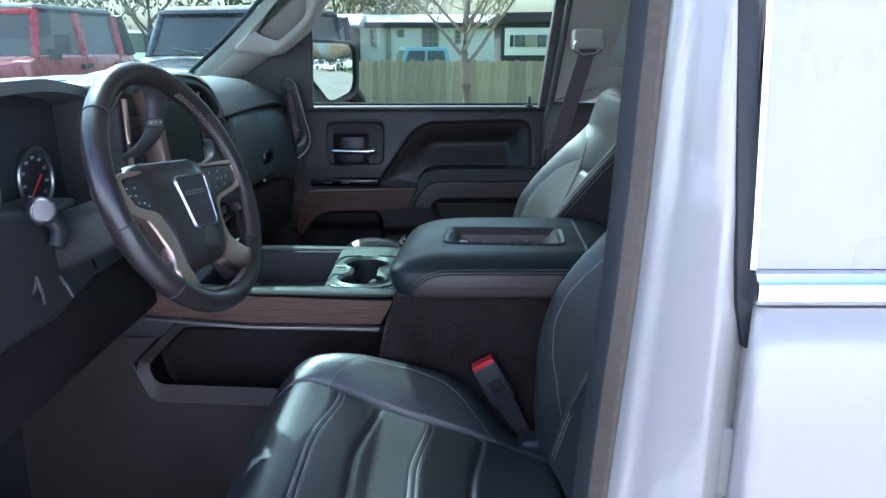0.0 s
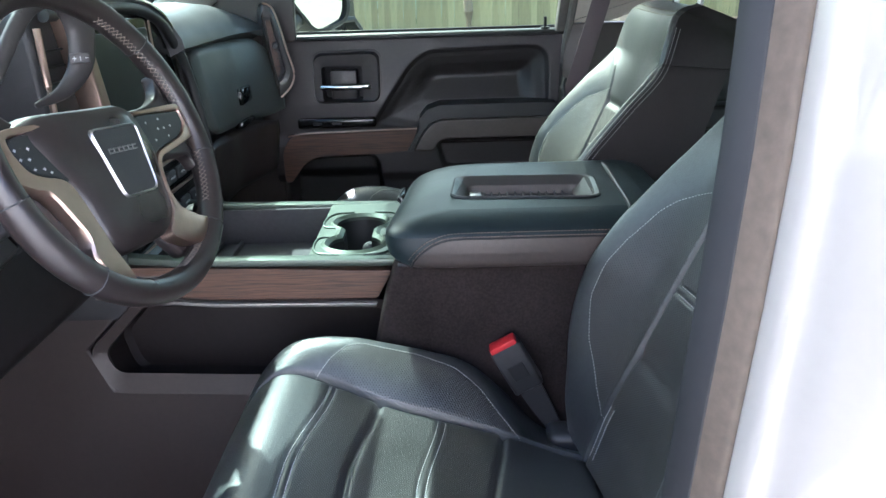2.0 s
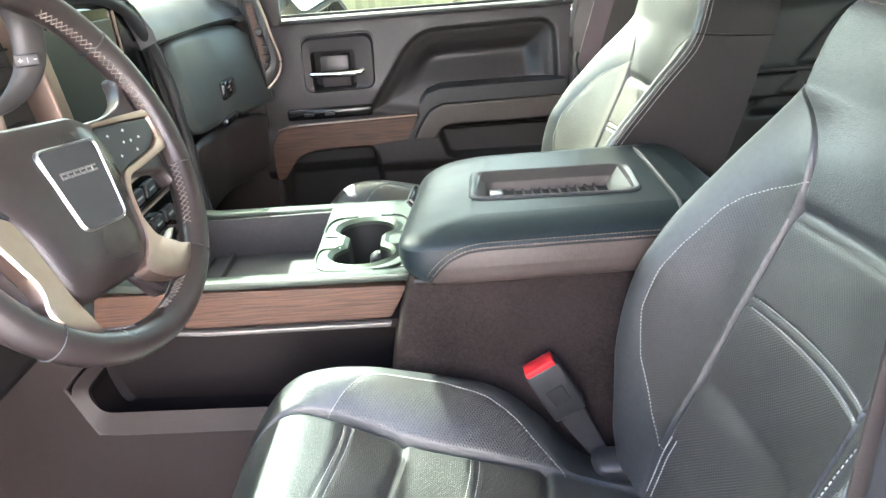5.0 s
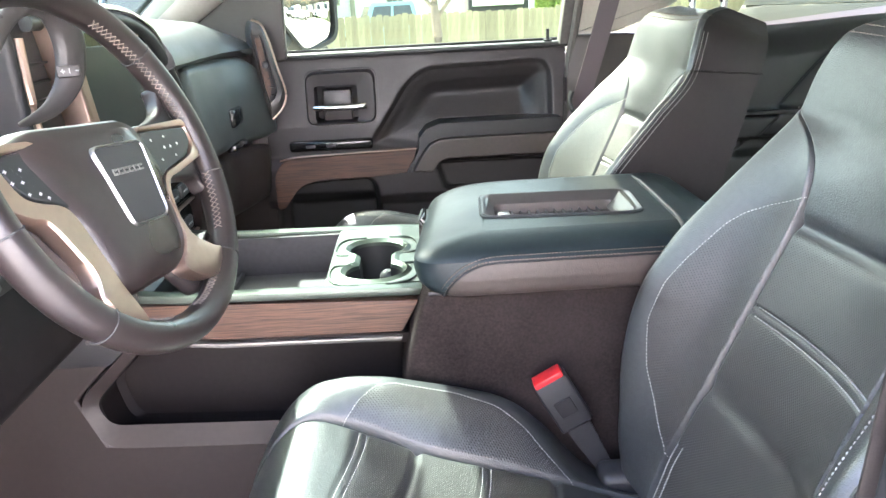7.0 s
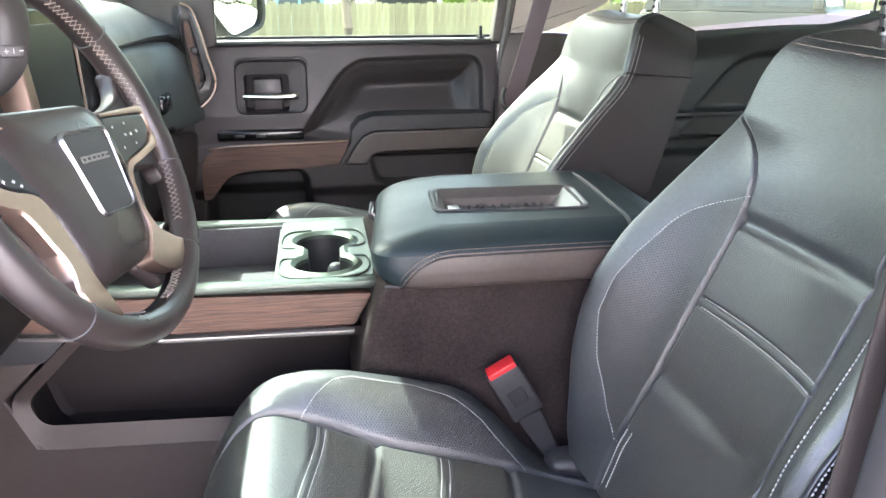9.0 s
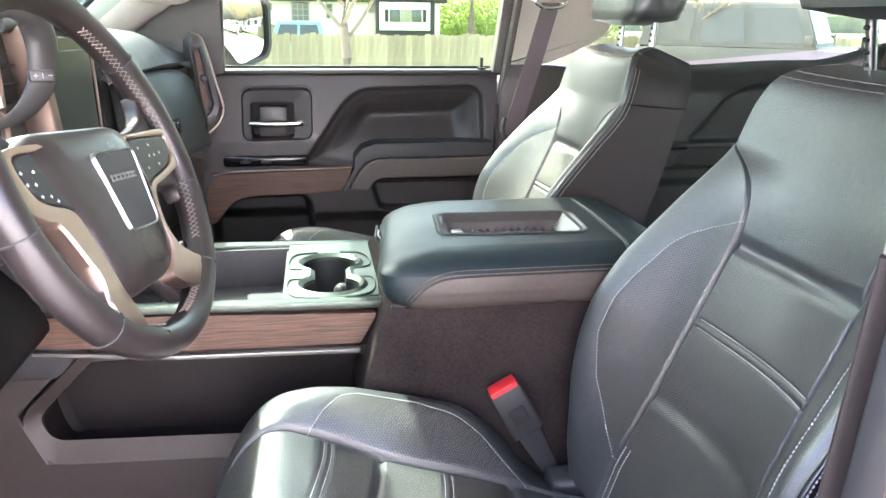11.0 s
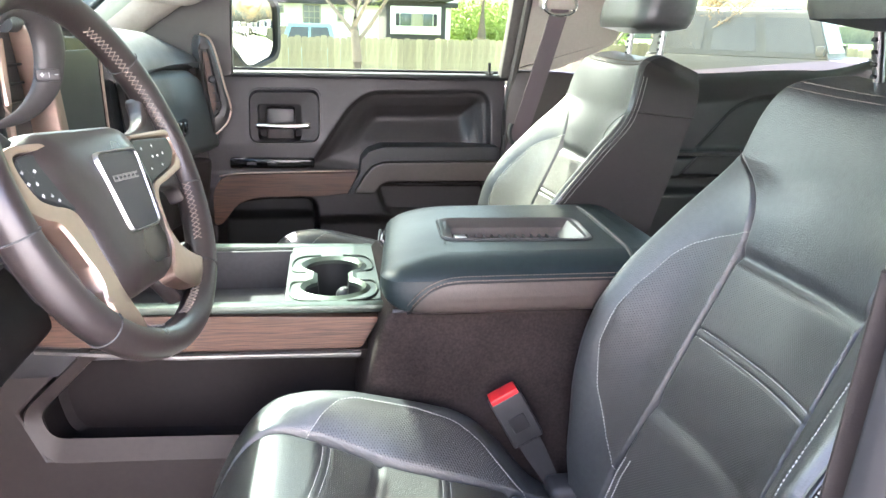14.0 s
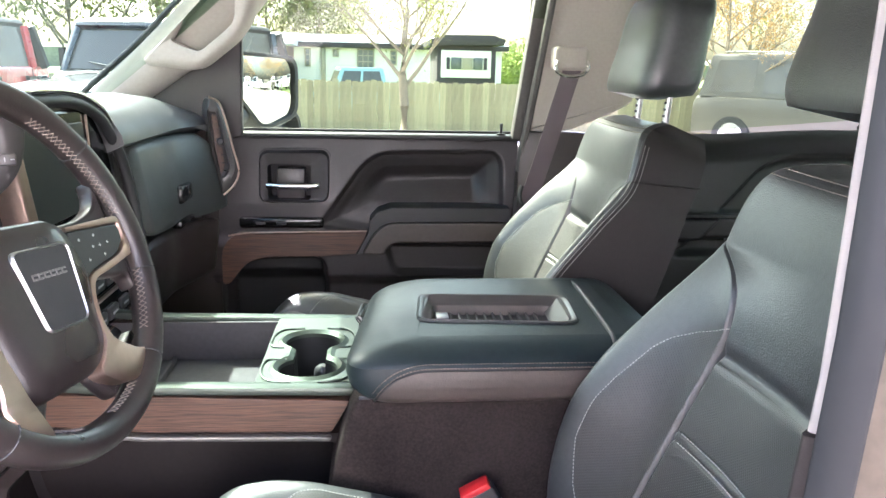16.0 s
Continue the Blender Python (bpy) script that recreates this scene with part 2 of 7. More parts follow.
def tube(bm, pts, r, seg=10, closed=False, flat=1.0, up=(0, 0, 1)):
    """A tube along points; r is a number or one for each point; flat squeezes it along up."""
    p = [Vector(q) for q in pts]
    n = len(p)
    rs = r if isinstance(r, (list, tuple)) else [r] * n
    rings = []
    for i in range(n):
        a, b = (p[i - 1] if i or closed else p[0]), (p[(i + 1) % n] if closed or i < n - 1 else p[-1])
        d = (b - a).normalized()
        u = Vector(up)
        s = d.cross(u)
        if s.length < 1e-3:
            s = d.cross(Vector((1, 0, 0)))
        s.normalize()
        w = s.cross(d).normalized()
        rings.append([bm.verts.new(p[i] + rs[i] * (math.cos(t) * s + flat * math.sin(t) * w)) for t in (2 * math.pi * k / seg for k in range(seg))])
    for i in range(n if closed else n - 1):
        x, y = rings[i], rings[(i + 1) % n]
        for k in range(seg):
            bm.faces.new((x[k], x[(k + 1) % seg], y[(k + 1) % seg], y[k]))
    if not closed:
        bm.faces.new(rings[0][::-1])
        bm.faces.new(rings[-1])
    return bm


def loft(bm, rings, caps=True, closed=True):
    rs = [[bm.verts.new(q) for q in ring] for ring in rings]
    k = len(rs[0])
    for x, y in zip(rs, rs[1:]):
        for i in range(k if closed else k - 1):
            j = (i + 1) % k
            bm.faces.new((x[i], x[j], y[j], y[i]))
    if caps:
        bm.faces.new(rs[0][::-1])
        bm.faces.new(rs[-1])
    return bm


def smooth(a, b, x):
    t = min(max((x - a) / (b - a), 0.0), 1.0)
    return t * t * (3 - 2 * t)


def round_poly(pts, r, n=5):
    """A polygon in 2D with its corners rounded; r is a radius or one for each corner."""
    out = []
    k = len(pts)
    for i in range(k):
        p, a, b = Vector(pts[i]), Vector(pts[i - 1]), Vector(pts[(i + 1) % k])
        rr = r[i] if isinstance(r, (list, tuple)) else r
        da, db = (a - p), (b - p)
        q = min(rr, da.length * 0.49, db.length * 0.49)
        s, e = p + da.normalized() * q, p + db.normalized() * q
        for j in range(n + 1):
            t = j / n
            out.append(tuple((1 - t) ** 2 * s + 2 * t * (1 - t) * p + t * t * e))
    return out


def sdist(x, z, poly):
    """Signed distance of points (arrays) to a polygon, minus inside."""
    d = np.full(np.shape(x), 1e9)
    inside = np.zeros(np.shape(x), bool)
    k = len(poly)
    for i in range(k):
        (ax, az), (bx, bz) = poly[i], poly[(i + 1) % k]
        ex, ez = bx - ax, bz - az
        t = np.clip(((x - ax) * ex + (z - az) * ez) / (ex * ex + ez * ez + 1e-12), 0, 1)
        d = np.minimum(d, np.hypot(x - ax - t * ex, z - az - t * ez))
        if abs(ez) > 1e-12:
            cross = ((az > z) != (bz > z)) & (x < ex * (z - az) / ez + ax)
            inside ^= cross
    return np.where(inside, -d, d)


def sstep(a, b, x):
    t = np.clip((x - a) / (b - a), 0, 1)
    return t * t * (3 - 2 * t)


def stitches(bm, pts, normals, length=0.0036, gap=0.0013, width=0.0013, lift=0.0005):
    """Dashes of thread along a line that lies on a surface."""
    p = [Vector(q) for q in pts]
    nn = [Vector(q) for q in normals]
    want, run = 0.0, 0.0
    for i in range(len(p) - 1):
        seg = p[i + 1] - p[i]
        L = seg.length
        if L < 1e-6:
            continue
        d = seg / L
        while want < run + L:
            c = p[i] + d * (want - run)
            n = nn[i]
            s = d.cross(n).normalized()
            a, b = c - d * length / 2, c + d * length / 2
            low = [bm.verts.new(q - n * 0.0008) for q in (a - s * width / 2, b - s * width / 2, b + s * width / 2, a + s * width / 2)]
            top = [bm.verts.new(q + n * lift) for q in (a - s * width / 3 + d * 0.0008, b - s * width / 3 - d * 0.0008, b + s * width / 3 - d * 0.0008, a + s * width / 3 + d * 0.0008)]
            bm.faces.new(top)
            for k in range(4):
                bm.faces.new((low[k], low[(k + 1) % 4], top[(k + 1) % 4], top[k]))
            want += length + gap
        run += L
    return bm


def disc(bm, c, n, r, depth, seg=24, bevel=0.0):
    """A short cylinder at c whose axis is n."""
    n = Vector(n).normalized()
    q = n.to_track_quat("Z", "Y").to_matrix()
    ring = lambda rr, h: [Vector(c) + q @ Vector((rr * math.cos(2 * math.pi * k / seg), rr * math.sin(2 * math.pi * k / seg), h)) for k in range(seg)]
    rings = [ring(r, 0), ring(r, depth - bevel)]
    if bevel:
        rings.append(ring(r - bevel, depth))
    return loft(bm, rings)


def surf(bm, f, us, vs):
    """A sheet through the points f(u, v)."""
    g = [[bm.verts.new(f(u, v)) for v in vs] for u in us]
    for i in range(len(us) - 1):
        for j in range(len(vs) - 1):
            bm.faces.new((g[i][j], g[i + 1][j], g[i + 1][j + 1], g[i][j + 1]))
    return bm

# ---- the truck's cab: shell, pillars, glass ----
CY = 1.51                      # middle line of the cab
floor = part("floor", rbox(B(), -0.95, 1.75, 0.70, 2.36, 0.55, 0.60, 0.01), CARPET)
tagged(floor, "dark charcoal carpeted cab floor", "floor", kind="structure")
roof = part("ceiling", rbox(B(), -0.482, 1.75, 0.76, 2.25, 1.80, 1.86, 0.02), LINER)
tagged(roof, "grey beige cloth headliner of the cab", "ceiling", kind="structure")
cowl = part("wall_front", prism(B(), [(-0.95, 0.55), (-0.90, 0.55), (-0.88, 1.38), (-0.93, 1.38)], "y", 0.66, 2.36), PLASTIC)
tagged(cowl, "dark firewall behind the pedals", "wall", kind="structure")
back = part("wall_back", prism(B(), [(1.72, 0.55), (1.78, 0.55), (1.72, 1.40), (1.66, 1.40)], "y", 0.66, 2.36), CARPET)
tagged(back, "dark trimmed back wall of the cab", "wall", kind="structure")
# body below the doors and the outer skin in front of the driver's opening
sill = part("rocker_panel", rbox(B(), -0.85, 1.72, 0.56, 0.70, 0.42, 0.62, 0.03, 3), PAINT)
tagged(sill, "white painted rocker panel under the doors", "body panel", kind="structure")
sill2 = part("rocker_panel", rbox(B(), -0.85, 1.72, 2.32, 2.46, 0.42, 0.62, 0.03, 3), PAINT)
tagged(sill2, "white painted rocker panel under the doors", "body panel", kind="structure")
hood = B()
rings = []
for x, h, w in ((-2.25, 1.18, 0.90), (-1.9, 1.26, 0.94), (-1.4, 1.31, 0.96), (-0.96, 1.33, 0.96)):
    rings.append([(x, CY + w * s, h - 0.16 * abs(s) ** 5) for s in np.linspace(-1, 1, 15)] + [(x, CY + w, 0.75), (x, CY - w, 0.75)])
loft(hood, rings)
hood_ob = part("hood", hood, PAINT)
tagged(hood_ob, "white painted hood and fenders of the truck", "hood", kind="structure")

# windshield
shield = B()
surf(shield, lambda u, v: (-1.04 + 0.59 * u + 0.24 * abs(v) ** 2.5 * (1 - 0.4 * u), CY + (0.80 - 0.10 * u) * v, 1.40 + 0.41 * u), np.linspace(0, 1, 8), np.linspace(-1, 1, 15))
shield_ob = part("windshield", shield, SHIELD)
tagged(shield_ob, "green tinted curved windshield glass", "windshield", kind="structure")

# passenger A-pillar with its grab handle
pil = thing("pillar_trim", "grey beige windshield pillar trim with grab handle", "pillar trim", kind="structure")
pb = B()
near = [(-0.80, 2.29, 1.44), (-0.74, 2.285, 1.505), (-0.63, 2.27, 1.60), (-0.52, 2.25, 1.70), (-0.40, 2.22, 1.80)]
far = [(-0.675, 2.315, 1.44), (-0.60, 2.31, 1.492), (-0.445, 2.30, 1.60), (-0.345, 2.285, 1.70), (-0.27, 2.26, 1.80)]
rows = []
for a, b in zip(near, far):
    a, b = Vector(a), Vector(b)
    rows.append([a + (b - a) * t + Vector((0, -0.028 * math.sin(math.pi * t) ** 0.7, 0)) for t in np.linspace(0, 1, 9)] + [b + Vector((0, 0.05, 0)), a + Vector((0, 0.05, 0))])
loft(pb, rows)
part("trim_panel", pb, BEIGE, pil)
gb = B()
g_out = round_poly([(-0.612, 1.571), (-0.542, 1.624), (-0.435, 1.745), (-0.320, 1.790), (-0.350, 1.672), (-0.386, 1.620), (-0.484, 1.545), (-0.603, 1.557)], [0.012, 0.03, 0.03, 0.02, 0.03, 0.03, 0.03, 0.01], 4)
g_in = round_poly([(-0.543, 1.614), (-0.501, 1.668), (-0.425, 1.735), (-0.385, 1.755), (-0.391, 1.661), (-0.419, 1.635), (-0.477, 1.589), (-0.512, 1.600)], [0.01, 0.02, 0.02, 0.012, 0.02, 0.01, 0.015, 0.01], 4)
mixed = [((p[0] + q[0]) / 2, (p[1] + q[1]) / 2) for p, q in zip(g_out, g_in)]
near_out = [(p[0] * 0.82 + q[0] * 0.18, p[1] * 0.82 + q[1] * 0.18) for p, q in zip(g_out, g_in)]
lean = lambda pts, y: [(x, y - 0.10 * (z - 1.60), z) for x, z in pts]
loft(gb, [lean(g_out, 2.275), lean(g_out, 2.232), lean(near_out, 2.217), lean(mixed, 2.210), lean(g_in, 2.216), lean(g_in, 2.275)], caps=False)
part("grab_handle", gb, BEIGE, pil, "moulded grey beige grab handle", angle=60)
edge = B()
tube(edge, curve([(-0.83, 2.27, 1.43), (-0.745, 2.262, 1.508), (-0.63, 2.25, 1.605), (-0.52, 2.23, 1.708), (-0.40, 2.20, 1.81)], 20), 0.007, 8)
part("seal", edge, BLACKTRIM, pil, "black rubber seal")
sail = B()
prism(sail, round_poly([(-0.70, 1.40), (-0.659, 1.459), (-0.579, 1.526), (-0.500, 1.560), (-0.43, 1.605), (-0.395, 1.65), (-0.405, 1.382), (-0.60, 1.34)], 0.01), "y", 2.322, 2.345, 0.004)
part("corner_cover", sail, COCOA, pil, "dark corner cover")

# passenger B-pillar
bp = thing("pillar_trim", "grey beige upper and dark lower door pillar trim", "pillar trim", kind="structure")
u = B()
prism(u, round_poly([(0.335, 1.408), (0.39, 1.80), (0.62, 1.80), (0.628, 1.525), (0.615, 1.485), (0.53, 1.442), (0.44, 1.408)], [0.004, 0.01, 0.01, 0.03, 0.03, 0.05, 0.03]), "y", 2.325, 2.37, 0.006)
part("upper_trim", u, BEIGE, bp)
u = B()
prism(u, [(0.315, 0.62), (0.315, 1.30), (0.335, 1.406), (0.47, 1.406), (0.56, 1.40), (0.62, 0.62)], "y", 2.322, 2.37, 0.006)
part("lower_trim", u, COCOA, bp, "dark lower trim")
u = B()
tube(u, curve([(0.325, 2.335, 1.0), (0.322, 2.335, 1.30), (0.335, 2.33, 1.41), (0.36, 2.32, 1.58), (0.385, 2.30, 1.78)], 16), 0.011, 8)
part("door_seal", u, RUBBER, bp, "grey rubber door seal")

# front passenger seat belt
belt = thing("seat_belt", "purple grey seat belt hanging on the door pillar", "seat belt")
hb = B()
rbox(hb, 0.385, 0.475, 2.265, 2.32, 1.565, 1.625, 0.012, 3)
part("upper_anchor", hb, BEIGE, belt, "grey beige belt guide")
hk = B()
tube(hk, curve([(0.392, 2.262, 1.588), (0.388, 2.25, 1.565), (0.41, 2.245, 1.552), (0.45, 2.245, 1.555), (0.468, 2.25, 1.572), (0.47, 2.262, 1.59)], 20), 0.005, 8)
part("guide_ring", hk, CHROME, belt, "bright guide ring")
wb_ = B()
spine = curve([(0.43, 2.262, 1.566), (0.41, 2.255, 1.50), (0.37, 2.25, 1.36), (0.335, 2.25, 1.24), (0.29, 2.26, 1.05), (0.27, 2.27, 0.90)], 24)
loft(wb_, [[p + Vector((-0.024, -0.001, 0)), p + Vector((0.024, -0.001, 0)), p + Vector((0.024, 0.001, 0)), p + Vector((-0.024, 0.001, 0))] for p in spine])
part("webbing", wb_, WEB, belt)
lk = B()
tube(lk, curve([(0.312, 2.24, 1.275), (0.306, 2.235, 1.25), (0.315, 2.23, 1.225), (0.35, 2.235, 1.222)], 14), 0.006, 8)
part("belt_stop", lk, BLACKTRIM, belt, "black belt tongue holder")

# passenger front door: inner panel as a relief
door = thing("door_1", "closed passenger door with dark panel, wood strip and armrest", "door", kind="structure")
xs, zs = np.linspace(-0.50, 0.325, 190), np.linspace(0.66, 1.388, 170)
X, Z = np.meshgrid(xs, zs, indexing="ij")
Y = 2.374 + 0.02 * np.clip((Z - 1.20) / 0.18, 0, 1)
scoop = round_poly([(-0.222, 1.135), (-0.105, 1.305), (-0.055, 1.340), (0.284, 1.348), (0.290, 1.10), (-0.05, 1.10)], [0.02, 0.07, 0.06, 0.05, 0.05, 0.02])
d = sdist(X, Z, scoop)
Y = Y + 0.016 * sstep(0.003, -0.010, d) + 0.012 * sstep(-0.008, -0.036, d) + 0.042 * sstep(-0.026, -0.085, d) * (0.1 + 0.9 * sstep(1.15, 1.29, Z))
pocket = round_poly([(-0.035, 1.088), (0.275, 1.088), (0.275, 1.008), (-0.012, 1.010)], 0.022)
d = sdist(X, Z, pocket)
Y = Y + 0.04 * sstep(0.006, -0.008, d)
well = round_poly([(-0.46, 1.045), (-0.205, 1.055), (-0.19, 0.70), (-0.48, 0.70)], 0.04)
d = sdist(X, Z, well)
Y = Y + 0.07 * sstep(0.01, -0.012, d)
lined = d < -0.010
d = sdist(X, Z, round_poly([(-0.352, 1.211), (-0.351, 1.307), (-0.236, 1.307), (-0.238, 1.211)], 0.012))
Y = Y + 0.075 * sstep(0.008, 0.0, d)
Y = Y - 0.03 * sstep(1.125, 1.085, Z) * sstep(0.97, 1.01, Z)
db = B()
g = [[db.verts.new((X[i, j], Y[i, j], Z[i, j])) for j in range(len(zs))] for i in range(len(xs))]
for i in range(len(xs) - 1):
    for j in range(len(zs) - 1):
        db.faces.new((g[i][j], g[i + 1][j], g[i + 1][j + 1], g[i][j + 1])).material_index = 1 if lined[i, j] else 0
part("inner_panel", db, [DOORSKIN, BLACKTRIM], door, angle=60)
ob = B()
prism(ob, [(-0.86, 0.55), (-0.86, 1.36), (0.32, 1.385), (0.32, 0.55)], "y", 2.47, 2.49, 0.006)
part("outer_skin", ob, PAINT, door, "white painted outer skin")
lip = B()
rbox(lip, -0.44, 0.335, 2.346, 2.402, 1.378, 1.393, 0.007, 3)
part("window_sill", lip, PLASTIC, door)
lip = B()
rbox(lip, -0.44, 0.333, 2.396, 2.404, 1.392, 1.400, 0.002)
part("sill_strip", lip, BLACKTRIM, door, "black wiper strip of the window")
arm = B()
prof = round_poly([(-0.100, 1.071), (-0.074, 1.116), (-0.048, 1.146), (-0.018, 1.157), (0.302, 1.159), (0.308, 1.104), (-0.004, 1.103), (-0.028, 1.094), (-0.043, 1.068)], 0.010, 4)
prism(arm, prof, "y", 2.322, 2.40, 0.005, 3)
part("armrest", arm, BAND, door, "dark leather covered armrest", angle=60)
arm = B()
prism(arm, round_poly([(-0.118, 1.069), (-0.082, 1.130), (-0.080, 1.162), (-0.059, 1.186), (-0.022, 1.198), (0.302, 1.199), (0.302, 1.161), (-0.019, 1.159), (-0.050, 1.148), (-0.0765, 1.117), (-0.102, 1.070)], 0.004, 3), "y", 2.326, 2.425, 0.002, 2)
part("armrest_top", arm, PLASTIC, door)
# the strip takes the darkened wood in place of shade
wd = B()
prism(wd, round_poly([(-0.445, 1.122), (-0.088, 1.130), (-0.108, 1.070), (-0.19, 1.062), (-0.36, 1.060), (-0.41, 1.045), (-0.455, 0.985), (-0.475, 0.985), (-0.475, 1.08)], [0.03, 0.004, 0.004, 0.03, 0.05, 0.05, 0.01, 0.01, 0.05]), "y", 2.336, 2.38, 0.0012, 1)
part("wood_strip", wd, SHADEDWOOD, door, "brown open-grain wood strip, darkened for shade")
ch = B()
tube(ch, curve([(-0.455, 2.338, 1.118), (-0.40, 2.335, 1.127), (-0.25, 2.335, 1.130), (-0.088, 2.335, 1.133)], 18), 0.0025, 6)
part("bright_line", ch, SATIN, door)
sw = B()
rbox(sw, -0.43, -0.205, 2.356, 2.392, 1.135, 1.164, 0.008, 3)
part("switch_plate", sw, GLOSSY, door, "gloss black lock switch plate")
for x in (-0.385, -0.33):
    k = B()
    rbox(k, x, x + 0.026, 2.354, 2.36, 1.145, 1.153, 0.002)
    part("lock_switch", k, PLASTIC, door)
# handle with its frame
out, inn = round_poly([(-0.376, 1.202), (-0.372, 1.342), (-0.188, 1.344), (-0.190, 1.204)], 0.028), round_poly([(-0.352, 1.211), (-0.351, 1.307), (-0.236, 1.307), (-0.238, 1.211)], 0.012)
fr = B()
loft(fr, [[(x, 2.394, z) for x, z in out], [(x, 2.372, z) for x, z in out], [(x * 0.96 - 0.011, 2.362, (z - 1.27) * 0.93 + 1.27) for x, z in out], [(x, 2.368, z) for x, z in inn], [(x, 2.376, z) for x, z in inn]], caps=False)
part("handle_frame", fr, DOORSKIN, door, angle=60)
fr = B()
loft(fr, [[(x, 2.3755, z) for x, z in inn], [(x, 2.44, z) for x, z in inn]], caps=False)
part("cup_wall", fr, BLACKTRIM, door)
cup = B()
prism(cup, round_poly([(-0.362, 1.196), (-0.362, 1.315), (-0.222, 1.315), (-0.222, 1.196)], 0.02), "y", 2.438, 2.46)
part("handle_cup", cup, BLACKTRIM, door)
cup = B()
tube(cup, [(x, 2.3895, z) for x, z in round_poly([(-0.380, 1.198), (-0.376, 1.346), (-0.184, 1.348), (-0.186, 1.200)], 0.030)], 0.0018, 6, closed=True)
part("frame_gap", cup, BLACKTRIM, door, "dark gap round the handle frame")
cup = B()
rbox(cup, -0.332, -0.256, 2.402, 2.440, 1.200, 1.292, 0.006)
part("finger_pad", cup, HANDLEP, door)
lv = B()
tube(lv, curve([(-0.354, 2.366, 1.250), (-0.30, 2.362, 1.249), (-0.24, 2.362, 1.250), (-0.216, 2.366, 1.252)], 16), [0.0085] * 12 + [0.0105] * 4 + [0.009], 12)
part("door_lever", lv, CHROME, door, "chrome door lever")
kn = B()
tube(kn, [(0.272, 2.36, 1.388), (0.272, 2.36, 1.424)], 0.0042, 10)
disc(kn, (0.272, 2.36, 1.393), (0, 0, 1), 0.012, 0.005, 16)
part("lock_knob", kn, BLACKTRIM, door, "black lock knob")
fm = B()
prism(fm, [(0.298, 1.385), (0.328, 1.385), (0.385, 1.80), (0.350, 1.80)], "y", 2.335, 2.375, 0.004)
part("window_frame", fm, RUBBER, door)
gl = B()
surf(gl, lambda u, v: (-0.46 + 0.79 * u + 0.06 * v, 2.405 - 0.095 * v, 1.385 + 0.42 * v), (0, 0.33, 0.66, 1), (0, 0.5, 1))
part("pane", gl, SIDEGLASS, door)

kick = B()
rbox(kick, -0.92, -0.485, 2.37, 2.40, 0.60, 1.42, 0.004)
tagged(part("kick_panel", kick, COCOA), "dark footwell side panel", "trim panel", kind="structure")

# rear passenger door
rd = thing("door_2", "closed rear door with plain dark panel", "door", kind="structure")
xs, zs = np.linspace(0.60, 1.60, 150), np.linspace(0.66, 1.47, 120)
X, Z = np.meshgrid(xs, zs, indexing="ij")
TOP = 1.405 + 0.016 * sstep(0.8, 1.2, X) + 0.055 * sstep(1.25, 1.55, X)
Z = 0.66 + (Z - 0.66) / 0.81 * (TOP - 0.66)
Y = 2.392 - 0.04 * sstep(-0.09, -0.01, Z - TOP)
ridge = round_poly([(0.80, 1.05), (0.90, 1.15), (1.04, 1.315), (1.12, 1.342), (1.60, 1.345), (1.60, 1.05)], [0.02, 0.06, 0.06, 0.04, 0.01, 0.01])
d = sdist(X, Z, ridge)
Y = Y + 0.035 * sstep(0.01, -0.016, d)
Y = Y - 0.045 * sstep(1.185, 1.16, Z) * sstep(1.09, 1.11, Z)
db = B()
g = [[db.verts.new((X[i, j], Y[i, j], Z[i, j])) for j in range(len(zs))] for i in range(len(xs))]
for i in range(len(xs) - 1):
    for j in range(len(zs) - 1):
        db.faces.new((g[i][j], g[i + 1][j], g[i + 1][j + 1], g[i][j + 1]))
part("inner_panel", db, PLASTIC, rd, angle=60)
st = B()
rbox(st, 0.72, 1.55, 2.340, 2.36, 1.172, 1.182, 0.003)
part("armrest_edge", st, PLASTIC, rd)
ob = B()
prism(ob, [(0.33, 0.55), (0.33, 1.355), (1.60, 1.39), (1.60, 0.55)], "y", 2.47, 2.49, 0.006)
part("outer_skin", ob, PAINT, rd, "white painted outer skin")
kn = B()
tube(kn, [(1.43, 2.36, 1.45), (1.43, 2.36, 1.488)], 0.0045, 10)
disc(kn, (1.43, 2.36, 1.452), (0, 0, 1), 0.012, 0.006, 16)
part("lock_knob", kn, BLACKTRIM, rd, "black lock knob")
gl = B()
surf(gl, lambda u, v: (0.60 + 1.0 * u, 2.405 - 0.095 * v, 1.39 + 0.08 * u + (0.43 - 0.08 * u) * v), (0, 0.5, 1), (0, 0.5, 1))
part("pane", gl, SIDEGLASS, rd)
fr = B()
prism(fr, [(1.52, 1.40), (1.62, 1.40), (1.52, 1.80), (1.30, 1.80), (1.44, 1.70)], "y", 2.33, 2.38, 0.004)
part("window_frame", fr, BEIGE, rd)
hdr = B()
prism(hdr, [(2.235, 1.785), (2.315, 1.80), (2.31, 1.86), (2.24, 1.86)], "x", -0.44, 1.72, 0.005)
hd = part("roof_rail", hdr, PAINT)
tagged(hd, "white roof rail over the doors", "roof rail", kind="structure")
hdr = B()
prism(hdr, [(0.65, 1.80), (0.78, 1.78), (0.78, 1.86), (0.67, 1.86)], "x", -0.42, 1.72, 0.005)
hd = part("roof_rail", hdr, PAINT)
tagged(hd, "white roof rail over the doors", "roof rail", kind="structure")
rf = B()
rbox(rf, -0.49, 1.78, 0.70, 2.31, 1.862, 1.90, 0.02, 3)
tagged(part("roof", rf, PAINT), "white painted roof skin of the cab", "roof", kind="structure")
